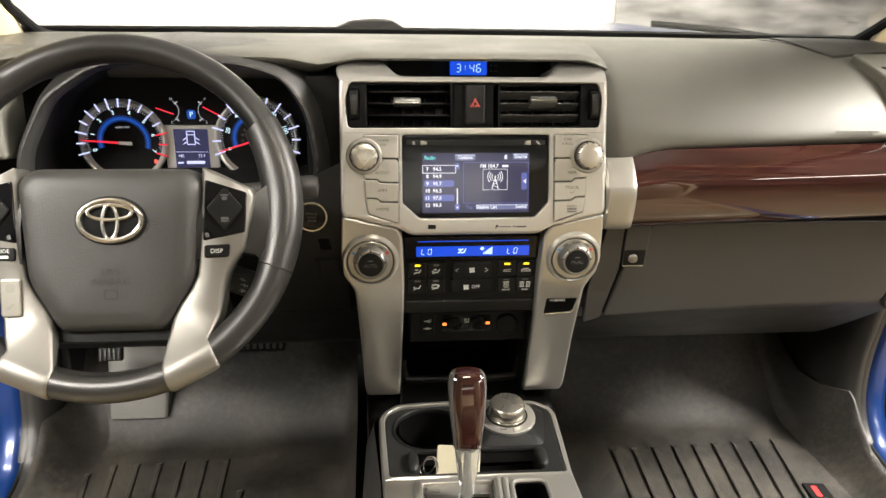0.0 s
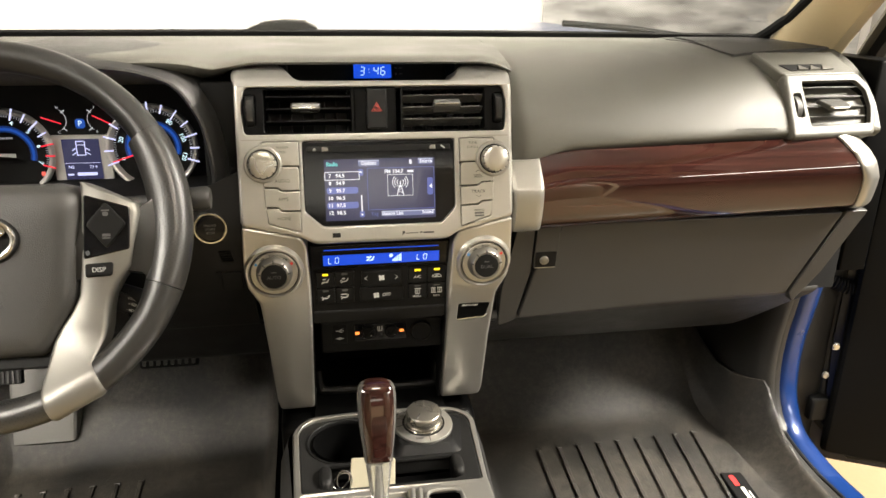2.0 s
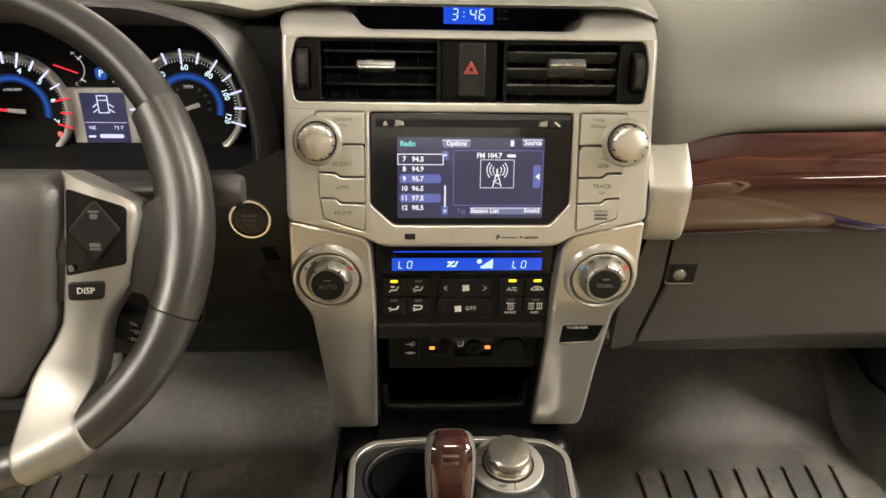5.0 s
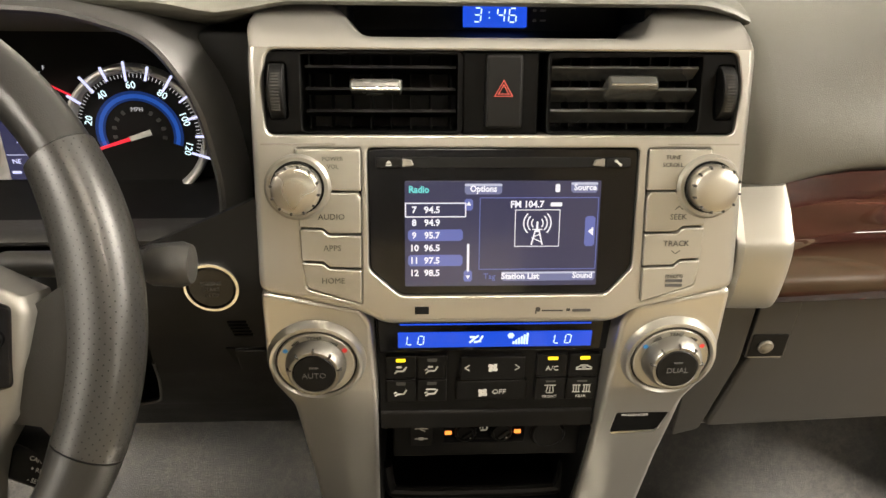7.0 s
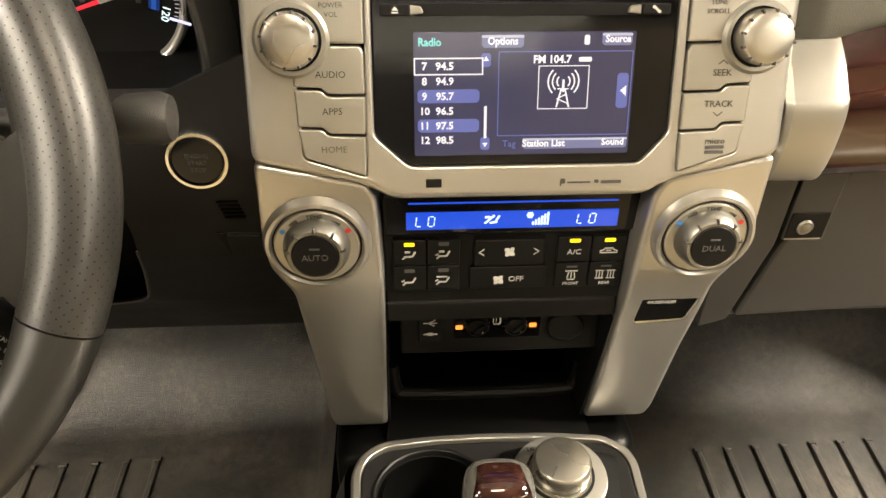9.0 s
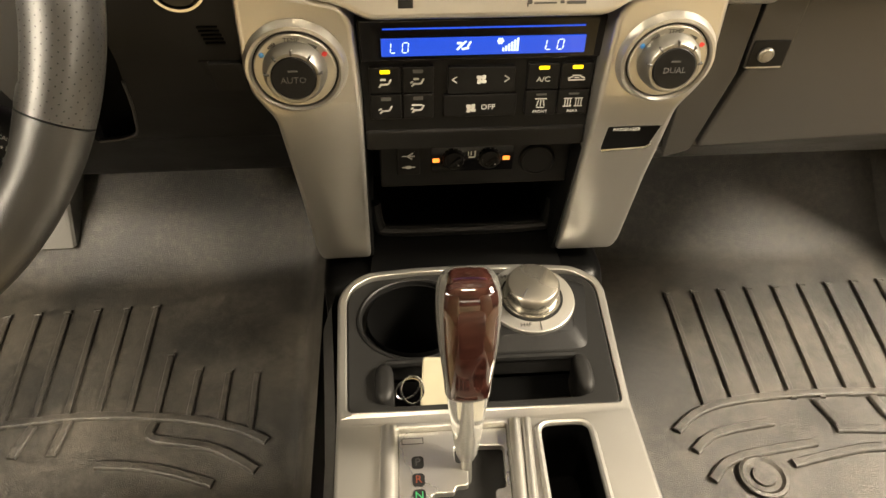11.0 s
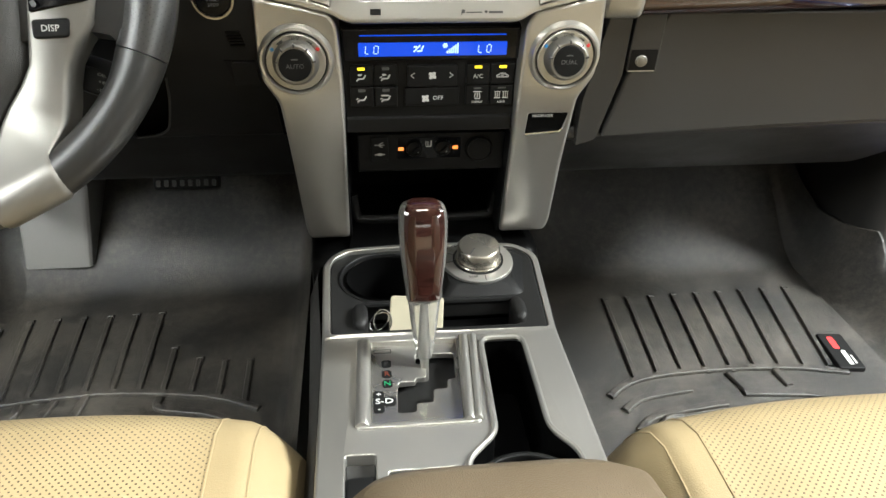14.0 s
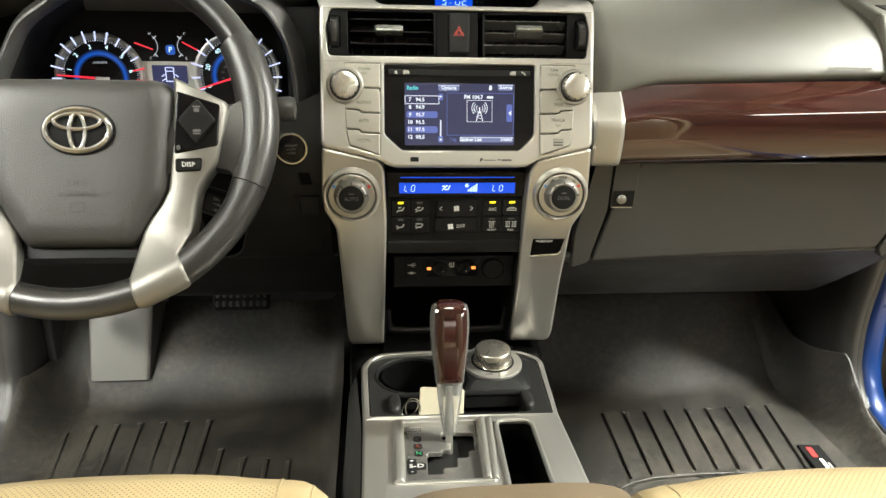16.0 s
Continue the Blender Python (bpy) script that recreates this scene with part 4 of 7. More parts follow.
part("instrument_hood", loft(bmesh.new(), [hood_loop(1.16, 0.030), hood_loop(1.12, 0.028), hood_loop(1.075, 0.023), hood_loop(1.045, 0.0165), hood_loop(1.027, 0.0105), hood_loop(1.020, 0.006), hood_loop(1.019, 0.003), hood_loop(1.023, 0.0), hood_loop(1.034, -0.002), hood_loop(1.050, -0.003)], caps=False), HARD, dash, "charcoal hood round the instruments")
part("hood_tunnel", loft(bmesh.new(), [hood_loop(1.049, -0.0032), hood_loop(1.09, -0.006), hood_loop(1.125, -0.010)], caps=False), BLACK, dash, "black inner wall of the hood")
# panel beside and below the instruments
KN = face(0, 0.992, 0.575, -3)


PANEL = [(0.984, 0.645), (0.985, 0.575), (0.9865, 0.5565), (0.990, 0.543), (0.9957, 0.5265), (1.003, 0.511), (1.0185, 0.478), (1.040, 0.446), (1.066, 0.412), (1.115, 0.358), (1.17, 0.300), (1.20, 0.292)]
GAP = [(-0.290, 0.600), (-0.276, 0.560), (-0.2775, 0.540), (-0.2785, 0.510), (-0.2815, 0.490), (-0.2865, 0.460), (-0.297, 0.426), (-0.303, 0.412), (-0.312, 0.4035), (-0.325, 0.3975), (-0.345, 0.3945)]


def along(pairs, z):
    """The first coordinate at height z on a line that falls from pair to pair."""
    for (a, za), (b, zb) in zip(pairs, pairs[1:]):
        if z >= zb:
            return a + (b - a) * min(max((za - z) / (za - zb), 0), 1)
    return pairs[-1][0]


def panel_sheet(name, zs, left, right, label, top=None):
    """A stretch of the driver's lower panel, which curves forward as it falls."""
    rows = []
    for j, z in enumerate(zs):
        row = []
        for i in range(13):
            x = left(z) + (right - left(z)) * i / 12
            zz = z + (0.0 if top is None else (top(x) - zs[0]) * max(0, 1 - j / 3))
            row.append((x, along(PANEL, zz), zz))
        rows.append(row)
    # same plastic as the passenger's side, coloured darker to stand in for shade
    return part(name, sheet(bmesh.new(), rows, 0.006, (0, -1, 0)), HARD_SHADED, dash, label, 60)


fall = [0.600 - 0.0065 * i for i in range(25)] + [z for _, z in GAP if z < 0.443][:-1] + [0.3945]
fall = sorted(set(fall), reverse=True)
panel_sheet("start_panel", fall, lambda z: along(GAP, z), -0.172, "grey panel beside the steering column, darkened for shade", lambda x: 0.600 + 0.45 * max(0, x + 0.285))
panel_sheet("knee_panel", fall, lambda z: -0.66, -0.347, "grey driver's knee panel, darkened for shade")
panel_sheet("under_panel", [0.3945 - 0.0079 * i for i in range(14)], lambda z: -0.66, -0.130, "grey cover under the steering column, darkened for shade")
# black plate behind the gap stands in for its deep shade
part("gap_backing", block(bmesh.new(), -0.36, -0.25, 1.125, 1.135, 0.36, 0.62, 0.002), BLACK, dash, "black plate that darkens the gap beside the steering column")
part("gap_lip", tube(bmesh.new(), smooth_line([(x, along(PANEL, z) - 0.0005, z) for x, z in GAP[4:]], 4), 0.0013, 8), HARD, dash, "rounded lip of the column gap")
for x0, x1, y in ((-0.180, -0.125, 1.10), (0.125, 0.180, 1.035)):
    part("panel_return", block(bmesh.new(), x0, x1, y, y + 0.025, 0.395, 0.61, 0.004), HARD_SHADED, dash)
part("side_fill", block(bmesh.new(), -0.225, -0.170, 1.058, 1.2, 0.60, 0.752, 0.004), BLACK, dash)
start = turned("start_button", [(0.0215, -0.004), (0.0215, 0.004), (0.0205, 0.0058), (0.0185, 0.0058), (0.0180, 0.003)], KN @ Matrix.Translation((-0.216, 0.003, 0.005)), CHROME, dash, 48, "chrome ring of the start button")
turned("cap", [(0.0178, 0), (0.0178, 0.0035), (0.0165, 0.005), (0, 0.0054)], KN @ Matrix.Translation((-0.216, 0.003, 0.005)), GLOSS, start, 40, "black start button cap")
for body, v in (("ENGINE", 0.0070), ("START", 0.0018), ("STOP", -0.0034)):
    words("lettering", body, 0.0044, KN, -0.216, v, DIM, start, lift=0.0106)
GRILLE, BLANK = face(-0.2015, 0.9915, 0.5350, -18), face(-0.197, 1.0105, 0.4945, -26)
# black bars laid on the panel paint the dark inside the slots
for i in range(5):
    plate("grille_slot", rrect(-0.001 + 0.0008 * i, 0.0076 - 0.0038 * i, 0.015, 0.0020, 0.0005), 0.0008, -0.004, GRILLE, SHADEBLACK, dash, 0.0002)
plate("blank_switch", rrect(0.0, 0.0, 0.026, 0.034, 0.002), 0.0032, -0.006, BLANK, HARD_SHADED, dash, 0.001, label="grey blank switch cover, darkened for shade")
# raised black triangle painted as the shade in the switch's recess
plate("recess_shade", rpoly([(-0.0130, 0.0175), (-0.0205, 0.0175), (-0.0130, -0.0185)], 0.0006), 0.0010, -0.006, BLANK, BLACK, dash, 0.0003)

# ---- centre stack ----
FA = face(0, 0.965, 0.583, 11.86)
stack = thing("centre_stack", (0, 1.0, 0.29), "silver painted centre stack with vents, audio and climate controls", "centre stack")
fascia_out = rpoly([(-0.177, 0.0), (-0.104, -0.016), (-0.086, -0.0265), (0.086, -0.0265), (0.104, -0.016), (0.177, 0.0), (0.1765, 0.170), (0.1725, 0.188), (0.160, 0.1995), (0.109, 0.2005), (0.098, 0.1800), (-0.098, 0.1800), (-0.109, 0.2005), (-0.160, 0.1995), (-0.1725, 0.188), (-0.1765, 0.170)],
                   0.008)
vent_hole = rpoly([(-0.166, 0.114), (0.166, 0.114), (0.168, 0.150), (0.163, 0.1715), (-0.163, 0.1715), (-0.168, 0.150)], 0.006)
key_hole = [(-0.147, 0.105), (-0.1005, 0.105), (-0.1022, -0.0105), (-0.142, 0.002)]
face_hole = [(-0.0965, 0.105), (0.0985, 0.105), (0.0985, 0.016), (0.080, -0.0045), (-0.074, -0.0045), (-0.0965, 0.016)]
bm = slab(bmesh.new(), fascia_out, 0.0, -0.070, FA, 0.0042, [vent_hole, rpoly(key_hole, 0.003), rpoly([(-u + 0.004, v) for u, v in key_hole], 0.003), rpoly(face_hole, 0.004)])
FAI = FA.inverted()
PIVOT = V((0, 0.487, 0.84))
for q in bm.verts:
    # the top bar leans back over the vents and widens a little
    k = min(max((FAI @ q.co).y - 0.1735, 0) / 0.027, 1.0)
    q.co = PIVOT + (q.co - PIVOT) * (1 + 0.105 * k)
fascia = part("fascia", bm, SILVER, stack, "satin silver upper fascia")
part("backing", slab(bmesh.new(), rrect(0, 0.05, 0.33, 0.125, 0.002), -0.008, -0.02, FA, 0.001), BLACK, stack)
for u, w in ((-0.1445, 0.06), (0.1445, 0.06)):
    plate("edge_groove", rrect(u, 0.1075, 0.052, 0.0012, 0.0003), 0.0002, -0.001, FA, SILVER_D, stack, 0.0001)


def air_vent(s):
    vent = part("air_vent", slab(bmesh.new(), rrect(s * 0.0985, 0.1427, 0.136, 0.0575, 0.004), -0.003, -0.05, FA, 0.002, [rrect(s * 0.086, 0.1427, 0.108 if s > 0 else 0.110, 0.0525, 0.003), rrect(s * 0.1575, 0.1435, 0.0125, 0.038, 0.003)]), SHADEBLACK, stack, "black air vent of the centre stack")
    part("cavity", slab(bmesh.new(), rrect(s * 0.0985, 0.1427, 0.138, 0.0575, 0.002), -0.0485, -0.06, FA, 0.001), SHADEBLACK, vent)
    for i in range(8):
        part("fin", slab(bmesh.new(), rrect(s * 0.036 + s * 0.0145 * i, 0.1427, 0.0014, 0.052, 0.0004), -0.022, -0.047, FA, 0.0004), SHADEBLACK, vent)
    tip = -14 if s < 0 else -33
    for v in (0.160, 0.145, 0.130):
        M = FA @ Matrix.Translation((s * 0.086, v, -0.008)) @ Euler((radians(tip + 90 - 90), 0, 0)).to_matrix().to_4x4()
        bm = bmesh.new()
        slab(bm, rrect(0, 0, 0.105, 0.016, 0.001), 0.0011, -0.0011, M @ Matrix.Translation((0, 0, -0.006)) @ Euler((radians(-90), 0, 0)).to_matrix().to_4x4(), 0.0005)
        # both vents share one plastic; the left slats are coloured dark for shade
        part("slat", bm, SLATGREY if s > 0 else SHADEBLACK, vent)
    tabM = FA @ Matrix.Translation((s * 0.0895, 0.1465, -0.004)) @ Euler((radians(tip), 0, 0)).to_matrix().to_4x4()
    tab = plate("tab", rrect(0, 0, 0.036, 0.0085 if s < 0 else 0.011, 0.003), 0.010, -0.006, tabM, SLATGREY, vent, 0.003, label="dark vent tab with a bright edge")
    part("tab_edge", tube(bmesh.new(), [tabM @ V((u, -0.003, 0.0095)) for u in (-0.016, 0.0, 0.016)], 0.0012, 6), CHROME, tab)
    M = FA @ Matrix.Translation((s * 0.1575, 0.1435, -0.012)) @ Euler((0, radians(90), 0)).to_matrix().to_4x4()
    wheel = turned("thumb_wheel", [(0.0195, -0.0052), (0.0205, -0.0045), (0.0205, 0.0045), (0.0195, 0.0052)], M, DARK, vent, 36, "ridged black vent wheel")
    for k in range(13):
        R = M @ Euler((0, 0, radians(-36 + 6 * k))).to_matrix().to_4x4()
        part("ridge", block_at(R @ Matrix.Translation((-0.0205, 0, 0)), 0.0012, 0.0011, 0.0055), SLATGREY, wheel)
    return vent


def block_at(M, w, h, d):
    return slab(bmesh.new(), rrect(0, 0, w, h, min(w, h) * 0.2, 1), d / 2, -d / 2, M, min(w, h, d) * 0.2, steps=1)


air_vent(-1)
air_vent(1)
pillar = plate("vent_pillar", rrect(-0.0025, 0.1427, 0.0545, 0.0575, 0.002), -0.0055, -0.03, FA, SHADEBLACK, stack, 0.002)
haz = plate("hazard_button", rrect(-0.0005, 0.1440, 0.0262, 0.0505, 0.003), 0.0012, -0.01, FA, DARK, stack, 0.0022, label="hazard button with a red triangle")
for r, mat_ in ((0.0072, 0), (0.0042, 0)):
    pts = [FA @ V((-0.001 + r * math.cos(radians(a)), 0.1445 + r * math.sin(radians(a)), 0.0014)) for a in (90, 210, 330)]
    part("triangle", tube(bmesh.new(), pts, 0.0006, 5, closed=True), REDLIT, haz)

# clock in its recess
part("clock_recess", block(bmesh.new(), -0.135, 0.135, 1.134, 1.142, 0.735, 0.79, 0.001), BLACK, stack)
part("recess_floor", sheet(bmesh.new(), [[(-0.112, 1.026, 0.7455), (0.112, 1.026, 0.7455)], [(-0.125, 1.135, 0.743), (0.125, 1.135, 0.743)]], 0.004, (0, 0, 1)), BLACK, stack)
for s in (-1, 1):
    part("recess_side", block(bmesh.new(), min(s * 0.112, s * 0.120), max(s * 0.112, s * 0.120), 1.06, 1.135, 0.744, 0.772, 0.001), BLACK, stack)
CK = face(0.0045, 1.120, 0.7575, 14)
clock = plate("clock_display", rrect(0.001, 0.0, 0.053, 0.0190, 0.001), 0.001, -0.004, CK, LIT, stack, 0.0003, label="lit blue clock display")
segments("digit", "3:46", 0.0110, CK, 0.001, 0.0, LITW, clock, 0.0098)
marks("printed_mark", CK, [(0.034, 0.004, 0.003, 0.0022), (0.041, 0.004, 0.005, 0.0016), (0.034, -0.004, 0.003, 0.0022), (0.041, -0.004, 0.005, 0.0016)], 0.001, DIM, clock)

# ---- audio unit ----
audio = thing("audio_unit", (0, 0.97, 0.58), "car radio with a lit touch screen and silver keys", "car radio")
body = plate("face_plate", rpoly([(u * 0.996, 0.05 + (v - 0.05) * 0.99) for u, v in face_hole], 0.004), -0.0025, -0.03, FA, GLOSS, audio, 0.001, label="gloss black face plate")
plate("disc_slot", rrect(0.001, 0.0945, 0.142, 0.0075, 0.002), -0.0015, -0.004, FA, BLACK, body, 0.0004)
for u, s in ((-0.0815, 1), (0.083, -1)):
    k = plate("key", rrect(u, 0.0945, 0.0185, 0.0072, 0.0015), 0.0012, -0.003, FA, DARK, body, 0.001)
    plate("key_tip", rpoly([(u + s * 0.0095, 0.0975), (u + s * 0.0165, 0.0965), (u + s * 0.018, 0.0925), (u + s * 0.0095, 0.0915)], 0.001), 0.0006, -0.003, FA, SILVER_D, k, 0.0008)
part("eject_mark", slab(bmesh.new(), [(-0.0833, 0.0942), (-0.0793, 0.0942), (-0.0813, 0.0966)], 0.0016, 0.001, FA, 0.0001), PALE, body)
marks("printed_mark", FA, [(-0.0813, 0.0930, 0.004, 0.0009), (0.0830, 0.0945, 0.004, 0.0014, -40), (0.0812, 0.0958, 0.0018, 0.0018), (0.0848, 0.0930, 0.0018, 0.0018)], 0.0016, PALE, body)
scr = plate("screen", rrect(0.001, 0.042, 0.1425, 0.0785, 0.001), -0.0015, -0.004, FA, SCREEN, audio, 0.0003, label="lit dark blue touch screen")
SC = FA @ Matrix.Translation((0, 0, -0.0015))


def strip(name, rects, material, lift=0.0003):
    if "frame" in name:
        return part(name, bars(bmesh.new(), SC, rects, lift, 0.0002), material, scr)
    for r in rects:
        part(name, bars(bmesh.new(), SC, [r], lift, 0.0002), material, scr)


strip("list_band", [(-0.048, 0.0415, 0.040, 0.0085), (-0.048, 0.0225, 0.040, 0.0085)], SCREEN_B)
strip("row_frame", [(-0.048, 0.0652, 0.0435, 0.0009), (-0.048, 0.0552, 0.0435, 0.0009), (-0.0697, 0.0602, 0.0009, 0.0108), (-0.0262, 0.0602, 0.0009, 0.0108)], SCREEN_W, 0.0005)
strip("scroll_bar", [(-0.0240, 0.0245, 0.0018, 0.021)], SCREEN_W, 0.0006)
strip("scroll_box", [(-0.0240, 0.0640, 0.0062, 0.0085), (-0.0240, 0.0105, 0.0062, 0.0085)], SCREEN_B)
for v_, d_ in ((0.0640, 1), (0.0105, -1)):
    part("scroll_arrow", slab(bmesh.new(), [(-0.0258, v_ - d_ * 0.0005), (-0.0222, v_ - d_ * 0.0005), (-0.0240, v_ + d_ * 0.0025)], 0.0007, 0.0, SC, 0.0001), SCREEN_W, scr)
strip("panel_frame", [(0.0275, 0.0690, 0.087, 0.0006), (0.0275, 0.0155, 0.087, 0.0006), (-0.0158, 0.0422, 0.0006, 0.053), (0.0708, 0.0422, 0.0006, 0.053)], SCREEN_B, 0.0004)
strip("screen_tab", [(0.0655, 0.0440, 0.0075, 0.0225)], SCREEN_B)
strip("screen_tab", [(-0.0135, 0.0755, 0.027, 0.0080), (0.0600, 0.0765, 0.0195, 0.0078), (0.0360, 0.0100, 0.0700, 0.0070)], SCREEN_T)
strip("tab_light", [(-0.0135, 0.0784, 0.027, 0.0016), (0.0600, 0.0793, 0.0195, 0.0016), (0.0360, 0.0127, 0.0700, 0.0014)], SCREEN_L, 0.0005)
strip("tower_frame", [(0.0265, 0.0600, 0.033, 0.0006), (0.0265, 0.0328, 0.033, 0.0006), (0.0102, 0.0464, 0.0006, 0.0275), (0.0428, 0.0464, 0.0006, 0.0275)], SCREEN_W)
tw = [(0.0265 - 0.0026, 0.0398, 0.0011, 0.0125, -14), (0.0265 + 0.0026, 0.0398, 0.0011, 0.0125, 14), (0.0265, 0.0475, 0.0016, 0.008), (0.0265, 0.0455, 0.0075, 0.0008), (0.0265, 0.0410, 0.006, 0.0008, 25), (0.0265, 0.0375, 0.009, 0.0008, -25)]
for s in (-1, 1):
    for k, r in enumerate((0.0042, 0.0072, 0.0100)):
        for a in range(-40, 41, 10):
            tw.append((0.0265 + s * r * math.cos(radians(a)), 0.0502 + r * math.sin(radians(a)), 0.0010, r * 0.2, s * a))
strip("tower_sign", tw, SCREEN_W)
part("arrow", slab(bmesh.new(), [(0.0680, 0.0475), (0.0640, 0.0440), (0.0680, 0.0405)], 0.0006, 0.0, SC, 0.0001), SCREEN_W, scr)
words("lettering", "Radio", 0.0070, SC, -0.0600, 0.0750, SCREEN_C, scr, 0.0145, bold=0.00022)
words("lettering", "Options", 0.0066, SC, -0.0135, 0.0755, SCREEN_W, scr, 0.0195, 0.0006, bold=0.00022)
words("lettering", "Source", 0.0064, SC, 0.0605, 0.0765, SCREEN_W, scr, 0.0165, 0.0006, bold=0.00022)
words("lettering", "FM 104.7", 0.0068, SC, 0.0185, 0.0640, SCREEN_W, scr, 0.0245, bold=0.00022)
strip("small_bars", [(0.0400, 0.0640, 0.0085, 0.003), (0.0405, 0.0760, 0.0035, 0.006)], SCREEN_W)
for i, (a, b) in enumerate((("7", "94.5"), ("8", "94.9"), ("9", "95.7"), ("10", "96.5"), ("11", "97.5"), ("12", "98.5"))):
    v = 0.0602 - 0.00945 * i
    words("lettering", a, 0.0066, SC, -0.0635, v, SCREEN_W, scr, lift=0.0006, bold=0.00022)
    words("lettering", b, 0.0066, SC, -0.0505, v, SCREEN_W, scr, 0.0115, 0.0006, bold=0.00022)
words("lettering", "Station List", 0.0062, SC, 0.0150, 0.0100, SCREEN_W, scr, 0.0285, 0.0006, bold=0.00022)
words("lettering", "Sound", 0.0062, SC, 0.0615, 0.0104, SCREEN_W, scr, 0.0150, 0.0006, bold=0.00022)
words("lettering", "Tag", 0.0062, SC, -0.0080, 0.0100, SCREEN_B, scr, lift=0.0006)
# keys beside the screen
for s in (-1, 1):
    def k_(u, v):
        return (s * u + (0.004 if s > 0 else 0.0), v)
    rows_ = [([(0.1465, 0.1045), (0.1010, 0.1045), (0.1010, 0.0745), (0.1465, 0.0755)]),
             ([(0.1465, 0.0735), (0.1040, 0.0735), (0.1015, 0.0690), (0.1015, 0.0437), (0.1250, 0.0440), (0.1290, 0.0480), (0.1460, 0.0485)]),
             ([(0.1460, 0.0470), (0.1295, 0.0465), (0.1255, 0.0425), (0.1015, 0.0422), (0.1018, 0.0180), (0.1250, 0.0188), (0.1290, 0.0230), (0.1450, 0.0235)]),
             ([(0.1450, 0.0220), (0.1295, 0.0215), (0.1255, 0.0173), (0.1018, 0.0165), (0.1022, -0.0098), (0.1415, 0.0030)])]
    for i, poly in enumerate(rows_):
        keyb = plate("key", rpoly([k_(*p) for p in poly], 0.0015), 0.0022, -0.008, FA, KEYPAINT, audio, 0.0012, label="silver radio key")
        if i == 0:
            for body_, v in ((("POWER", 0.0975), ("VOL", 0.0920)) if s < 0 else (("TUNE", 0.0985), ("SCROLL", 0.0930))):
                words("lettering", body_, 0.0043, FA, s * 0.1205 + (0.002 if s > 0 else 0), v, INK, keyb, lift=0.0026)
        elif s < 0:
            words("lettering", ("AUDIO", "APPS", "HOME")[i - 1], 0.0060, FA, -0.1225, (0.0560, 0.0330, 0.0085)[i - 1], INK, keyb, lift=0.0026)
        elif i < 3:
            words("lettering", ("SEEK", "TRACK")[i - 1], 0.0060, FA, 0.1295, (0.0550, 0.0350)[i - 1], INK, keyb, lift=0.0026)
            d = 1 if i == 1 else -1
            part("arrow_mark", bars(bmesh.new(), FA, [(0.1280, (0.0618, 0.0285)[i - 1], 0.0042, 0.0006, d * 40), (0.1310, (0.0618, 0.0285)[i - 1], 0.0042, 0.0006, -d * 40)], 0.0026), INK, keyb)
        else:
            words("lettering", "micro", 0.0058, FA, 0.1300, 0.0105, INK, keyb, lift=0.0026)
            marks("printed_mark", FA, [(0.1300, 0.0065, 0.013, 0.0022), (0.1300, 0.0030, 0.013, 0.0022)], 0.0026, INK, keyb)
    M = FA @ Matrix.Translation((-0.1455 if s < 0 else 0.1500, 0.0775, 0.0))
    collar = turned("knob_collar", [(0.0235, -0.004), (0.0235, 0.003), (0.0215, 0.0052), (0.0190, 0.0052), (0.0188, 0.002)], M, SILVER_D, audio, 44, "silver knob collar")
    turned("gap", [(0.0189, 0.001), (0.0189, 0.0042), (0, 0.0042)], M, BLACK, collar, 36)
    knob = turned("knob", [(0.0170, 0.004), (0.0172, 0.0135), (0.0168, 0.0165), (0.0158, 0.0180), (0.0145, 0.0186), (0.008, 0.0190), (0, 0.0192)], M, SATIN, audio, 48, "round silver radio knob")
    for a in range(0, 360, 30):
        part("notch", block_at(M @ Euler((0, 0, radians(a + 20))).to_matrix().to_4x4() @ Matrix.Translation((0.0164, 0, 0.0168)), 0.0022, 0.0017, 0.004), INK, knob)
plate("badge", rrect(-0.058, -0.0155, 0.0105, 0.0058, 0.0005), 0.0008, -0.001, FA, BLACK, stack, 0.0003, label="small black maker's badge")
marks("printed_mark", FA, [(0.0290, -0.0155, 0.0035, 0.0035), (0.0275, -0.0175, 0.001, 0.003), (0.0400, -0.0165, 0.016, 0.0012), (0.0520, -0.0160, 0.003, 0.0022), (0.0620, -0.0165, 0.014, 0.0022)], 0.0006, INK, stack)

# ---- columns with the temperature dials ----
def bend(ob):
    """Below the dials a column runs forward and down to the console."""
    bm = bmesh.new()
    bm.from_mesh(ob.data)
    for z in (0.485, 0.475, 0.465, 0.455, 0.44, 0.42, 0.395, 0.36):
        bmesh.ops.bisect_plane(bm, geom=[*bm.verts, *bm.edges, *bm.faces], plane_co=(0, 0, z), plane_no=(0, 0, 1))
    for q in bm.verts:
        k = max(0.0, (0.49 - q.co.z) / 0.185)
        k = (k - 0.10 * (1 - math.exp(-k / 0.10))) / 0.90
        q.co = V((q.co.x * (1 + 0.03 * k), q.co.y + 0.054 * k, q.co.z - 0.037 * k))
    bm.to_mesh(ob.data)
    bm.free()
    ob.data.set_sharp_from_angle(angle=radians(32))


CO = face(0, 0.965, 0.583, -5.7)


def co(x, z):
    return (x, (z - 0.583) / math.cos(radians(5.7)))


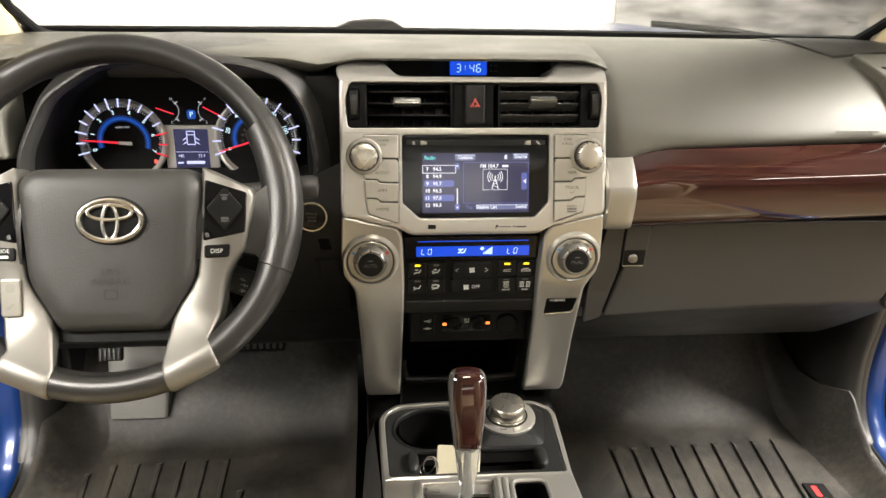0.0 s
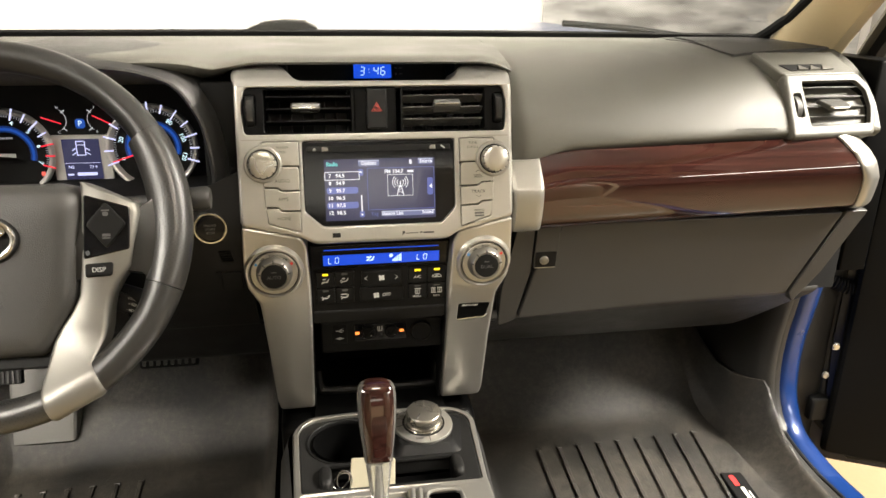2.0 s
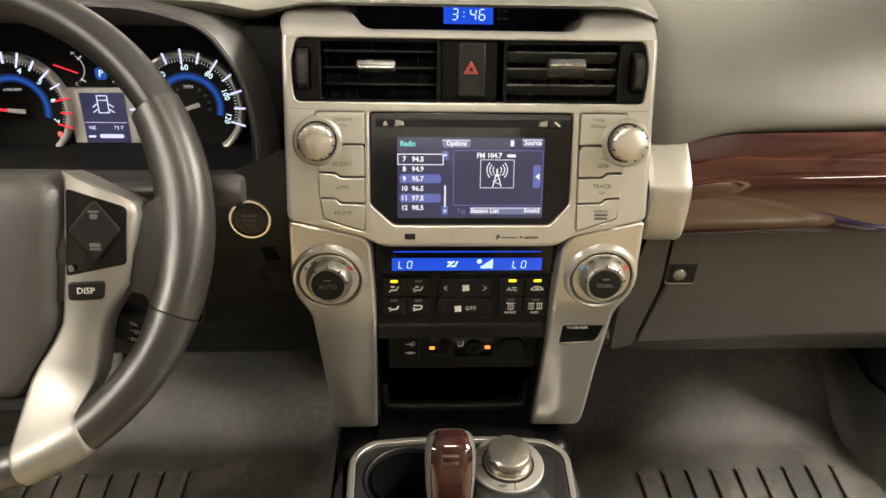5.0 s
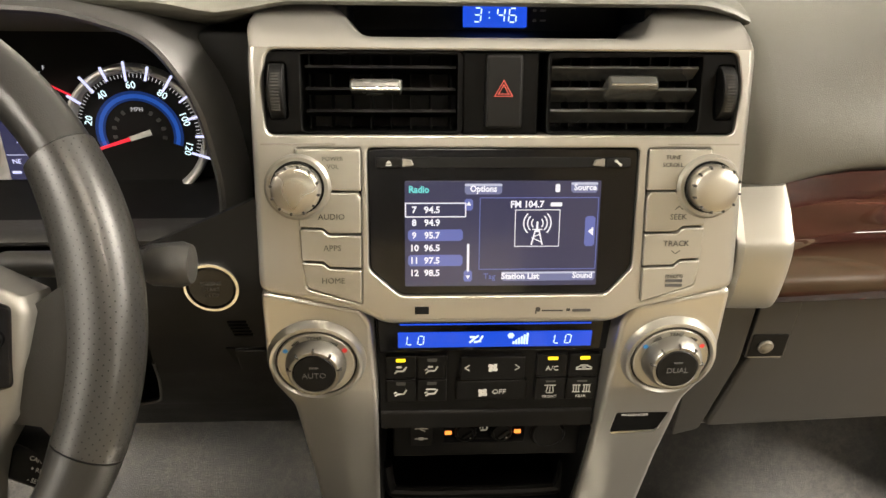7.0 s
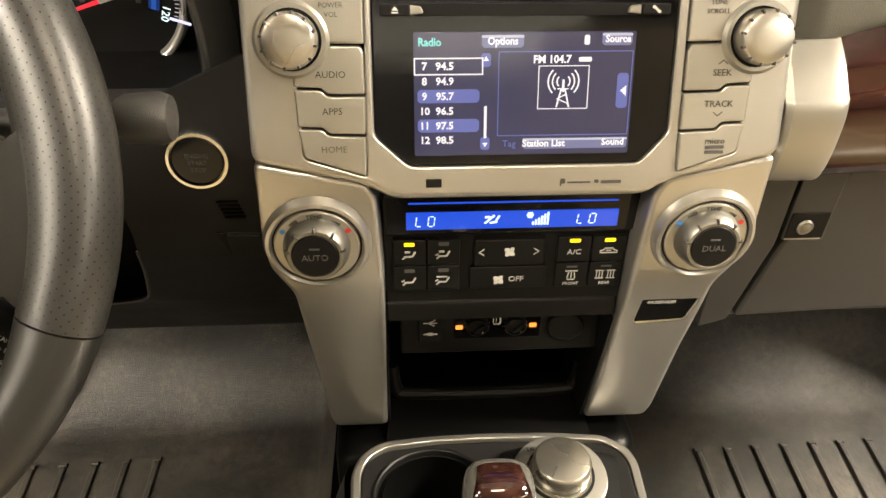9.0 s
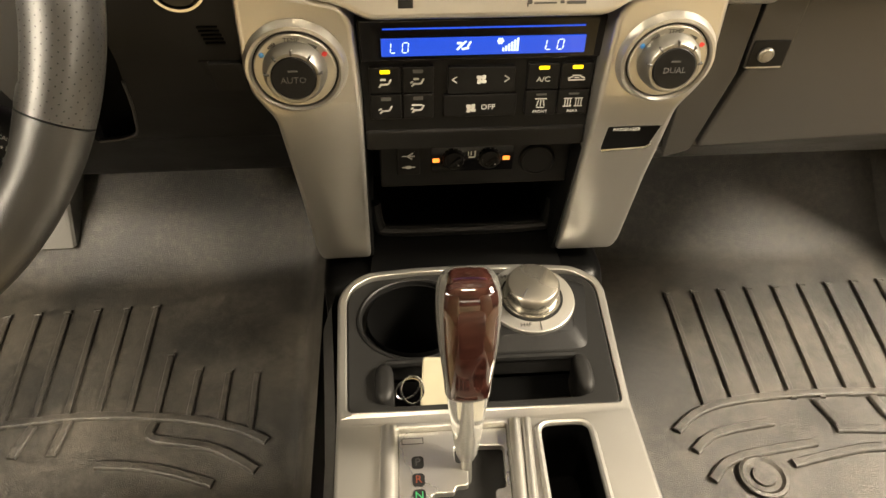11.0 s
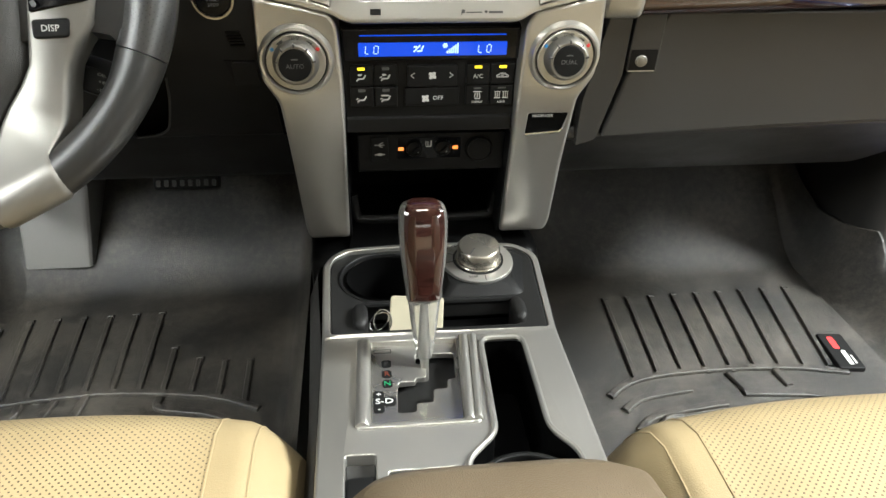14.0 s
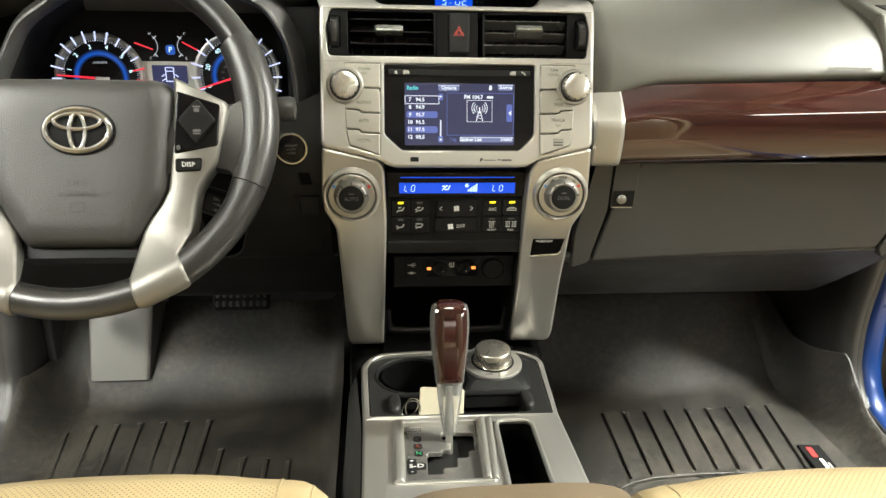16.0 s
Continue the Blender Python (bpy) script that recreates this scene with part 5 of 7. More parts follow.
for s in (-1, 1):
    out = [co(s * 0.1765, 0.5815), co(s * 0.1785, 0.520), co(s * 0.176, 0.495), co(s * 0.161, 0.470), co(s * (0.1575 if s > 0 else 0.1540), 0.40), co(s * (0.1570 if s > 0 else 0.1470), 0.314), co(s * (0.1530 if s > 0 else 0.1430), 0.301), co(s * 0.0945, 0.301), co(s * 0.0935, 0.48), co(s * 0.0965, 0.552), co(s * 0.104, 0.5655)]
    holes = [rpoly([co(0.109, 0.4545), co(0.154, 0.4545), co(0.149, 0.434), co(0.108, 0.4315)], 0.002)] if s > 0 else []
    col = plate("column", rpoly(out, 0.006), -0.001, -0.055, CO, SILVER, stack, 0.0038, holes, "silver side column of the centre stack")
    bend(col)
    cx, cz = co(s * 0.1395, 0.518)
    M = CO @ Matrix.Translation((cx, cz, 0.0))
    ring = turned("dial_ring", [(0.0395, -0.012), (0.0385, -0.001), (0.0358, 0.0055), (0.0335, 0.0062), (0.0318, 0.0045), (0.0312, 0.0015)], M, SILVER, stack, 56, "silver ring round the temperature dial")
    turned("groove", [(0.0314, 0.0006), (0.0314, 0.0022), (0, 0.0022)], M, BLACK, ring, 48)
    turned("scale_plate", [(0.0304, 0.002), (0.0300, 0.0046), (0.0290, 0.0053), (0.0, 0.0053)], M, KEYPAINT, ring, 48, "grey scale plate")
    words("lettering", "TEMP", 0.0048, M, 0.0, 0.0255, INK, ring, lift=0.0058)
    marks("scale_mark", M, [(r_ * math.cos(radians(a)), r_ * math.sin(radians(a)), 0.0009, 0.0010 + 0.00035 * (6 - abs(7 - k) ), a - 90) for k, (r_, a) in enumerate([(0.0256, 62 - 2.6 * j) for j in range(6)] + [(0.0256, 118 + 2.6 * j) for j in range(6)])], 0.0058, INK, ring)
    part("cold_mark", bars(bmesh.new(), M, [(-0.0225, 0.0140, 0.0036, 0.0036, 30)], 0.0058), BLUEDOT, ring)
    part("warm_mark", bars(bmesh.new(), M, [(0.0225, 0.0140, 0.0036, 0.0036, -30)], 0.0058), RED, ring)
    tilt = M @ Matrix.Translation((0, 0.001, 0.0045)) @ Euler((radians(-7), 0, 0)).to_matrix().to_4x4()
    dial = turned("dial_knob", [(0.0236, 0.0), (0.0228, 0.0065), (0.0198, 0.0142), (0.0188, 0.0152), (0.0168, 0.0152), (0.0162, 0.0144)], tilt, DIALGREY, ring, 56, "round metal temperature knob")
    turned("cap", [(0.0163, 0.0110), (0.0163, 0.0147), (0.0155, 0.0155), (0, 0.0159)], tilt, DARK, dial, 44, "black knob cap")
    words("lettering", "AUTO" if s < 0 else "DUAL", 0.0066, tilt, 0, -0.001, DIM, dial, lift=0.0164)
    part("lamp_bar", bars(bmesh.new(), tilt, [(0, 0.0060, 0.0070, 0.0013)], 0.0164), DIM, dial)
    for a in (50, 90, 130, 10, 170):
        part("notch", block_at(tilt @ Euler((0, 0, radians(a))).to_matrix().to_4x4() @ Matrix.Translation((0.0192, 0, 0.0142)), 0.0040, 0.0016, 0.0028), INK, dial)
    if s > 0:
        lampb = plate("passenger_lamp", rpoly([co(0.108, 0.455), co(0.155, 0.455), co(0.150, 0.433), co(0.107, 0.431)], 0.002), -0.0022, -0.02, CO, SHADEBLACK, stack, 0.0005, label="gloss black passenger airbag lamp")
        letters = words("lettering", "PASSENGER", 0.0042, CO, 0.1255, co(0, 0.4515)[1], PALE, lampb, 0.023, -0.0018)
        lamp_edge = part("lamp_edge", tube(bmesh.new(), [CO @ V((*co(0.1085, 0.4312), -0.001)), CO @ V((*co(0.146, 0.4335), -0.001)), CO @ V((*co(0.150, 0.437), -0.001))], 0.0014, 6), CHROME, lampb)
        for ob_ in (lampb, letters, lamp_edge):
            bend(ob_)

# ---- climate panel ----
climate = thing("climate_panel", (0, 1.0, 0.445), "black climate control panel with a lit blue display", "climate control")
CM = face(0, 0.996, 0.49, -2)
plate("panel_body", rpoly([(-0.0955, 0.056), (0.0985, 0.056), (0.0965, -0.033), (0.0955, -0.047), (-0.0925, -0.047), (-0.0935, -0.033)], 0.002), -0.003, -0.05, CM, DARK, climate, 0.002)
plate("display_bezel", rpoly([(-0.0945, 0.0545), (0.098, 0.0545), (0.0955, 0.0195), (-0.093, 0.0195)], 0.003), 0.002, -0.01, CM, GLOSS, climate, 0.002, label="gloss black display surround")
lcd = plate("display", rrect(0.0025, 0.0322, 0.158, 0.0145, 0.0008), 0.003, 0.0, CM, LIT, climate, 0.0003, label="lit blue climate display")
plate("light_strip", rrect(0.0025, 0.0470, 0.155, 0.0012, 0.0004), 0.0028, 0.0, CM, LIT, lcd, 0.0003)
for u in (-0.0625, 0.0575):
    segments("digit", "LO", 0.0082, CM, u, 0.0322, LITW, lcd, 0.0090, 0.0034)
part("symbols", bars(bmesh.new(), CM, [(-0.0150, 0.0330, 0.010, 0.0018, 45), (-0.0120, 0.0305, 0.006, 0.0018, 10), (-0.0165, 0.0350, 0.004, 0.002), (-0.009, 0.0340, 0.005, 0.0016, 60)] + [(0.0175 + 0.0022 * i, 0.0290 + 0.0008 * i, 0.0017, 0.0030 + 0.0016 * i) for i in range(6)] + [(0.0150, 0.0360, 0.0055, 0.0018, a) for a in (0, 60, 120)], 0.0034), LITW, lcd)


def cbutton(u, v, w, h):
    return plate("button", rrect(u, v, w, h, 0.0015), 0.0012, -0.006, CM, DARK, climate, 0.0009, label="black climate button")


def person_free_seat(u, v, b, kind):
    """A seat-airflow symbol made of plain bars."""
    r = [(u - 0.001, v - 0.0012, 0.0065, 0.0014, 0), (u + 0.0034, v + 0.0010, 0.0052, 0.0014, 62), (u - 0.0042, v - 0.0026, 0.0028, 0.0013, 40)]
    if kind in (0, 1):
        r.append((u - 0.0015, v + 0.0030, 0.0042, 0.0018, 0))
    if kind in (1, 2, 3):
        r.append((u - 0.005, v + 0.0003, 0.0028, 0.0012, 30))
    if kind == 3:
        r.append((u - 0.001, v + 0.0036, 0.0085, 0.0014, 0))
    part("symbol", bars(bmesh.new(), CM, r, 0.0016), PALE, b)


for kind, (u, v) in enumerate(((-0.0745, 0.003), (-0.0485, 0.003), (-0.0745, -0.021), (-0.0485, -0.021))):
    b = cbutton(u, v + 0.0005, 0.0250, 0.0228)
    person_free_seat(u, v - 0.0015, b, kind)
    part("lamp_bar", bars(bmesh.new(), CM, [(u, v + 0.0082, 0.0080, 0.0032)], 0.0016), YELLOW if kind == 0 else DIM, b)
fanb = plate("button", rrect(0.002, 0.002, 0.054, 0.0235, 0.002), 0.0018, -0.006, CM, DARK, climate, 0.001, label="black fan speed rocker")


def fan_mark(u, v, parent):
    part("fan_symbol", bars(bmesh.new(), CM, [(u + 0.0026 * math.cos(radians(a)), v + 0.0026 * math.sin(radians(a)), 0.0042, 0.0030, a + 35) for a in (45, 135, 225, 315)], 0.0022), PALE, parent)


fan_mark(0.002, 0.003, fanb)
marks("arrow_bar", CM, [(-0.0195, 0.0045, 0.0050, 0.0007, 35), (-0.0195, 0.0017, 0.0050, 0.0007, -35), (0.0225, 0.0045, 0.0050, 0.0007, -35), (0.0225, 0.0017, 0.0050, 0.0007, 35)], 0.0022, PALE, fanb)
offb = plate("button", rrect(0.002, -0.0215, 0.060, 0.0205, 0.002), 0.0008, -0.006, CM, DARK, climate, 0.001, label="black fan off button")
fan_mark(-0.0055, -0.0230, offb)
words("lettering", "OFF", 0.0068, CM, 0.0085, -0.0230, PALE, offb, lift=0.0012)
for k, (u, v) in enumerate(((0.0520, 0.003), (0.0790, 0.003), (0.0520, -0.021), (0.0790, -0.021))):
    b = cbutton(u, v + 0.0005, 0.0258, 0.0228)
    part("lamp_bar", bars(bmesh.new(), CM, [(u, v + 0.0085, 0.0085, 0.0032 if k < 2 else 0.0016)], 0.0016), YELLOW if k < 2 else DIM, b)
    if k == 0:
        words("lettering", "A/C", 0.0066, CM, u, v - 0.0018, PALE, b, lift=0.0016)
    elif k == 1:
        part("symbol", bars(bmesh.new(), CM, [(u, v - 0.0030, 0.0135, 0.0010), (u, v + 0.0010, 0.0070, 0.0010), (u - 0.005, v - 0.0008, 0.0042, 0.0010, 25), (u + 0.005, v - 0.0008, 0.0042, 0.0010, -25), (u, v - 0.0010, 0.004, 0.0010)], 0.0016), PALE, b)
    else:
        words("lettering", ("FRONT", "REAR")[k - 2], 0.0038, CM, u, v - 0.0075, PALE, b, lift=0.0016)
        r = [(u, v + 0.0045, 0.010, 0.0008), (u, v - 0.0035, 0.006, 0.0008)] + [(u + j * 0.0026, v + 0.0005, 0.0008, 0.0060, 10 * j) for j in (-1, 0, 1)]
        if k == 3:
            r = [(u - 0.0045 + j * 0.009, v + 0.0042, 0.007, 0.0008) for j in (0, 1)] + [(u - 0.0045 + j * 0.009, v - 0.0030, 0.007, 0.0008) for j in (0, 1)] + [(u - 0.0045 + j * 0.009 + i * 0.0022, v + 0.0005, 0.0007, 0.006) for j in (0, 1) for i in (-1, 0, 1)]
        part("symbol", bars(bmesh.new(), CM, r, 0.0016), PALE, b)

# ---- recess with sockets and the open tray ----
tray = thing("storage_tray", (0, 1.1, 0.27), "open black storage tray with socket panel above", "storage tray")
for s in (-1, 1):
    part("side_wall", slab(bmesh.new(), [(0.995, 0.445), (1.21, 0.445), (1.21, 0.250), (1.09, 0.252), (1.055, 0.262)], 0.004, -0.004, Matrix(((0, 0, s, s * 0.0985), (1, 0, 0, 0), (0, 1, 0, 0), (0, 0, 0, 1))), 0.001), DARK, tray)
# inside of the tray coloured near-black to deepen its shade
part("back_wall", block(bmesh.new(), -0.10, 0.10, 1.205, 1.212, 0.25, 0.45, 0.001), SHADEBLACK, tray)
part("floor_tray", block(bmesh.new(), -0.095, 0.095, 1.07, 1.205, 0.256, 0.262, 0.002), SHADEBLACK, tray)
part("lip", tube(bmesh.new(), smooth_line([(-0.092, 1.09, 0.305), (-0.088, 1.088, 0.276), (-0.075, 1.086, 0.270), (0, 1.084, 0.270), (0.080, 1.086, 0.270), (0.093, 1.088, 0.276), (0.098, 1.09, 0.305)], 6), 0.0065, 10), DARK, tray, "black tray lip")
part("apron", sheet(bmesh.new(), [[(-0.094, 1.084, 0.266), (0.0, 1.082, 0.266), (0.096, 1.084, 0.266)], [(-0.10, 1.03, 0.248), (0, 1.03, 0.248), (0.105, 1.03, 0.248)]], 0.01, (0, 0, 1)), SHADEBLACK, tray)
part("upper_shelf", block(bmesh.new(), -0.094, 0.094, 0.998, 1.10, 0.428, 0.446, 0.004), DARK, tray)
SW = face(0, 1.037, 0.388, -3)
panel = plate("socket_panel", rrect(0.006, -0.003, 0.178, 0.050, 0.003), 0.0, -0.03, SW, DARK, tray, 0.002, label="black socket panel")
usb = plate("usb_port", rrect(-0.0565, 0.003, 0.0215, 0.032, 0.002), 0.0012, -0.004, SW, BLACK, panel, 0.001, label="black usb port cover")
part("symbol", bars(bmesh.new(), SW, [(-0.0565, 0.0085, 0.012, 0.0009), (-0.0545, 0.0105, 0.006, 0.0009, 30), (-0.0550, 0.0065, 0.005, 0.0009, -30), (-0.0565, -0.0040, 0.012, 0.0012), (-0.0565, -0.0040, 0.005, 0.0034)], 0.0016), PALE, usb)
plate("seat_heater_panel", rrect(0.0030, 0.0030, 0.077, 0.0280, 0.002), 0.0006, -0.004, SW, GLOSS, panel, 0.0006)
for u in (-0.0150, 0.0190):
    kn_ = turned("heater_knob", [(0.0100, 0), (0.0100, 0.003), (0.0092, 0.0045), (0.0075, 0.0045), (0.0070, 0.003), (0, 0.003)], SW @ Matrix.Translation((u, 0.0035, 0.0005)), DARK, panel, 32, "black seat heater dial")
    part("pointer", block_at(SW @ Matrix.Translation((u + 0.002, 0.002, 0.004)) @ Euler((0, 0, radians(-45))).to_matrix().to_4x4(), 0.0035, 0.012, 0.003), DARK, kn_)
    part("pointer_dot", bars(bmesh.new(), SW, [(u + 0.0045, -0.0002, 0.0012, 0.0012)], 0.0062), PALE, kn_)
    marks("scale_mark", SW, [(u + 0.0108 * math.cos(radians(a)), 0.0035 + 0.0108 * math.sin(radians(a)), 0.0005, 0.0018, a - 90) for a in range(-30, 211, 24)], 0.001, DIM, kn_)
for u, v in ((-0.0310, 0.0025), (0.0345, 0.0030)):
    plate("indicator", rrect(u, v, 0.0062, 0.0040, 0.0006), 0.0016, 0.0002, SW, AMBER, panel, 0.0003, label="small glowing amber indicator")
part("symbol", bars(bmesh.new(), SW, [(0.0022, 0.0050, 0.006, 0.0014), (0.0052, 0.0085, 0.0014, 0.007), (-0.001, 0.009, 0.0009, 0.005), (0.0015, 0.009, 0.0009, 0.005)], 0.001), PALE, panel)
turned("power_socket", [(0.0165, 0), (0.0165, 0.003), (0.0150, 0.0048), (0.0140, 0.0048), (0.0135, 0.0040), (0, 0.0042)], SW @ Matrix.Translation((0.0635, 0.001, 0.0)), DARK, panel, 40, "round black power socket cover")

# ---- instrument cluster ----
cluster = thing("instrument_cluster", (-0.395, 1.12, 0.60), "lit instrument cluster with two round blue gauges", "instrument cluster")
IC = face(-0.395, 1.122, 0.655, 0)
part("back_plate", slab(bmesh.new(), rrect(0, 0.02, 0.40, 0.19, 0.02), -0.004, -0.01, IC, 0.001), BLACK, cluster)
plate("display_surround", rrect(0, -0.012, 0.075, 0.062, 0.002), 0.0, -0.004, IC, CREAM, cluster, 0.001, label="pale metal display surround")
mid = plate("display", rrect(0.0, -0.014, 0.048, 0.056, 0.001), 0.0015, -0.002, IC, SCREEN, cluster, 0.0003, label="dark blue trip display")
part("car_symbol", bars(bmesh.new(), IC, [(-0.0055, 0.0015, 0.0012, 0.020), (0.0055, 0.0015, 0.0012, 0.020), (0, 0.011, 0.009, 0.0012), (0, -0.008, 0.010, 0.0012), (0, 0.006, 0.011, 0.001), (-0.009, 0.0, 0.006, 0.0012, 35), (0.009, 0.0, 0.006, 0.0012, -35), (-0.009, -0.006, 0.006, 0.0012, 35), (0.009, -0.006, 0.006, 0.0012, -35), (0, -0.019, 0.046, 0.0005)], 0.0018), TICK, mid)
words("lettering", "NE", 0.0060, IC, -0.0155, -0.0250, TICK, mid, lift=0.0018)
words("lettering", "73 F", 0.0060, IC, 0.0130, -0.0250, TICK, mid, lift=0.0018)
marks("printed_mark", IC, [(0.004, -0.0345, 0.026, 0.0045), (-0.0175, -0.0350, 0.008, 0.0025)], 0.0018, TICK, mid)
part("gear_lamp", bars(bmesh.new(), IC, [(0.0035, 0.035, 0.0125, 0.0130)], 0.001), BAND, cluster)
words("lettering", "P", 0.0105, IC, 0.0035, 0.0350, LITW, cluster, lift=0.0014)


def gauge(u, v, numbers, a0, a1, ticks, needle, red=0):
    M = IC @ Matrix.Translation((u, v, 0))
    g = turned("gauge", [(0.0605, -0.004), (0.0605, 0.006), (0.0595, 0.0085), (0.0575, 0.0092), (0.0555, 0.0080), (0.0530, 0.002), (0.0525, -0.003)], M, CREAM, cluster, 72, "pale ring of a round gauge")
    turned("dial", [(0.0528, -0.003), (0.0528, -0.001), (0, -0.001)], M, BLACK, g, 48)
    n = 40
    arc = [radians(a0 + (a1 - a0) * i / n) for i in range(n + 1)]
    for r0, r1, mat_ in ((0.0312, 0.0348, BAND), (0.0290, 0.0312, BAND_D), (0.0348, 0.0375, BAND_D)):
        part("blue_band", slab(bmesh.new(), [(r1 * math.cos(t), r1 * math.sin(t)) for t in arc] + [(r0 * math.cos(t), r0 * math.sin(t)) for t in reversed(arc)], 0.0, -0.0003, M, 0.00005, steps=1), mat_, g)
    fine = [(0.0505 * math.cos(a), 0.0505 * math.sin(a), 0.0030, 0.0006, math.degrees(a)) for a in [radians(a0 + (a1 - a0) * i / 60) for i in range(61)]]
    part("fine_marks", bars(bmesh.new(), M, fine, 0.0002), TICKW, g)
    for i in range(ticks):
        a = a0 + (a1 - a0) * i / (ticks - 1)
        r, long_ = (0.0560, 0.0165) if i % 2 == 0 else (0.0565, 0.0125)
        part("mark", block_at(M @ Matrix.Translation((r * math.cos(radians(a)), r * math.sin(radians(a)), 0.0095)) @ Euler((0, 0, radians(a))).to_matrix().to_4x4(), long_, 0.0019, 0.0016), NEEDLE if i >= ticks - red else TICK, g)
    for i, body_ in enumerate(numbers):
        a = a0 + (a1 - a0) * i / (len(numbers) - 1)
        R = M @ Euler((0, 0, radians(a - 90))).to_matrix().to_4x4()
        words("lettering", body_, 0.0086, R, 0, 0.0425, LITW, g, lift=0.0012, bold=0.0001)
    R = M @ Euler((0, 0, radians(needle))).to_matrix().to_4x4()
    part("needle", slab(bmesh.new(), [(0.0555, -0.0007), (0.0555, 0.0007), (0.005, 0.0016), (0.005, -0.0016)], 0.0115, 0.0100, R, 0.0003), NEEDLE, g)
    part("needle_tail", slab(bmesh.new(), [(0.005, -0.0019), (0.005, 0.0019), (-0.0140, 0.0024), (-0.0140, -0.0024)], 0.0118, 0.0100, R, 0.0003), PALE, g)
    return g


tach = gauge(-0.094, -0.004, ["0", "1", "2", "3", "4", "5", "6", "7"], 196, -18, 15, 176, 3)
speed = gauge(0.094, 0.0, ["0", "20", "40", "60", "80", "100", "120"], 200, -18, 13, 198)
words("lettering", "x1000 RPM", 0.0042, IC, -0.094, 0.0165, TICKW, tach)
words("lettering", "MPH", 0.0052, IC, 0.095, 0.0215, TICKW, speed)
marks("inner_scale_mark", IC, [(0.094 + 0.0215 * math.cos(radians(a)), 0.0215 * math.sin(radians(a)), 0.0030, 0.0040, a - 90) for a in range(-10, 191, 22)], 0.0002, DIM, speed)
marks("warning_lamp", IC, [(-0.0525, -0.0330, 0.0052, 0.0065), (-0.128, -0.046, 0.005, 0.005)], 0.0012, REDLIT, tach)
for u, s in ((-0.030, 1), (0.030, -1)):
    C_ = IC @ Matrix.Translation((u, 0.040, 0))
    arc = [(0.0165 * s * math.cos(radians(a)), 0.0165 * math.sin(radians(a)), 0.0008, 0.0030, s * a) for a in range(-50, 51, 10)]
    sg = part("small_gauge", bars(bmesh.new(), C_, arc + [(0.0135 * s, 0.0115, 0.006, 0.0016, s * 40), (0.0135 * s, -0.0125, 0.006, 0.0016, -s * 40)], 0.0006), TICKW, cluster)
    part("needle", bars(bmesh.new(), C_, [(-s * 0.002 if s > 0 else 0.002, 0.000, 0.026, 0.0017, -20 if s > 0 else -28)], 0.003), NEEDLE, sg)
    words("lettering", "H" if s > 0 else "F", 0.0052, C_, s * 0.007 if s > 0 else -0.006, 0.0165, TICKW, sg)
    words("lettering", "C" if s > 0 else "E", 0.0052, C_, s * 0.006 if s > 0 else -0.006, -0.0165, TICKW, sg)

# ---- steering wheel ----
wheel = thing("steering_wheel", (-0.414, 0.86, 0.60), "black leather steering wheel with silver lower spokes", "steering wheel")
SWM = face(-0.419, 0.841, 0.628, 28)
R0, TR = 0.189, 0.0165
HUB = SWM @ Matrix.Translation((0.006, -0.052, 0.016)) @ Euler((radians(10), 0, 0)).to_matrix().to_4x4() @ Matrix.Translation((0, 0.045, -0.026))


def rim_part(name, a0, a1, tr, material, label="", n=28, tw=1.12, bulge=None):
    secs = []
    for i in range(n + 1):
        a = radians(a0 + (a1 - a0) * i / n)
        c = V((R0 * math.cos(a), R0 * math.sin(a), 0))
        d = V((math.cos(a), math.sin(a), 0))
        g = 1.0 + (0.0 if bulge is None else 0.55 * max(0, 1 - ((math.degrees(a) - bulge) / 36) ** 2))
        secs.append([SWM @ (c + d * tr * math.cos(k) * (g if math.cos(k) < 0 else 1) + V((0, 0, 1)) * tr * tw * math.sin(k)) for k in [j * 2 * math.pi / 20 for j in range(20)]])
    ob = part(name, loft(bmesh.new(), secs), material, wheel, label)
    uv, inv = ob.data.uv_layers.new(name="unrolled"), SWM.inverted()
    for poly in ob.data.polygons:
        first = None
        for i in poly.loop_indices:
            p = inv @ ob.data.vertices[ob.data.loops[i].vertex_index].co
            a, k = math.atan2(p.y, p.x), math.atan2(p.z / tw, math.hypot(p.x, p.y) - R0)
            first = first or (a, k)
            a += 2 * math.pi * round((first[0] - a) / (2 * math.pi))
            k += 2 * math.pi * round((first[1] - k) / (2 * math.pi))
            uv.data[i].uv = (a * R0, k * tr)
    return ob


rim_part("rim", 32, 148, 0.0163, LEATHER, "smooth black upper rim", 40)
rim_part("rim", -20, 31.6, TR + 0.001, LEATHER_P, "perforated leather grip", 24, 1.12, 7)
rim_part("rim", -60, -20.3, TR + 0.001, LEATHER, "smooth black leather of the rim", 16, 1.12, 7)
rim_part("rim", 148.4, 200, TR + 0.001, LEATHER_P, "perforated leather grip", 24, 1.12, 173)
rim_part("rim", 200.3, 240, TR + 0.001, LEATHER, "smooth black leather of the rim", 16, 1.12, 173)
# lighter leather than the smooth rim, standing in for light from above
rim_part("rim", 248, 292, TR, LEATHER_P, "black leather lower rim, lightened for light from above", 16)
for a in (31.8, 148.2):
    rim_part("rim_seam", a - 0.35, a + 0.35, 0.0160, BLACK, "", 1)
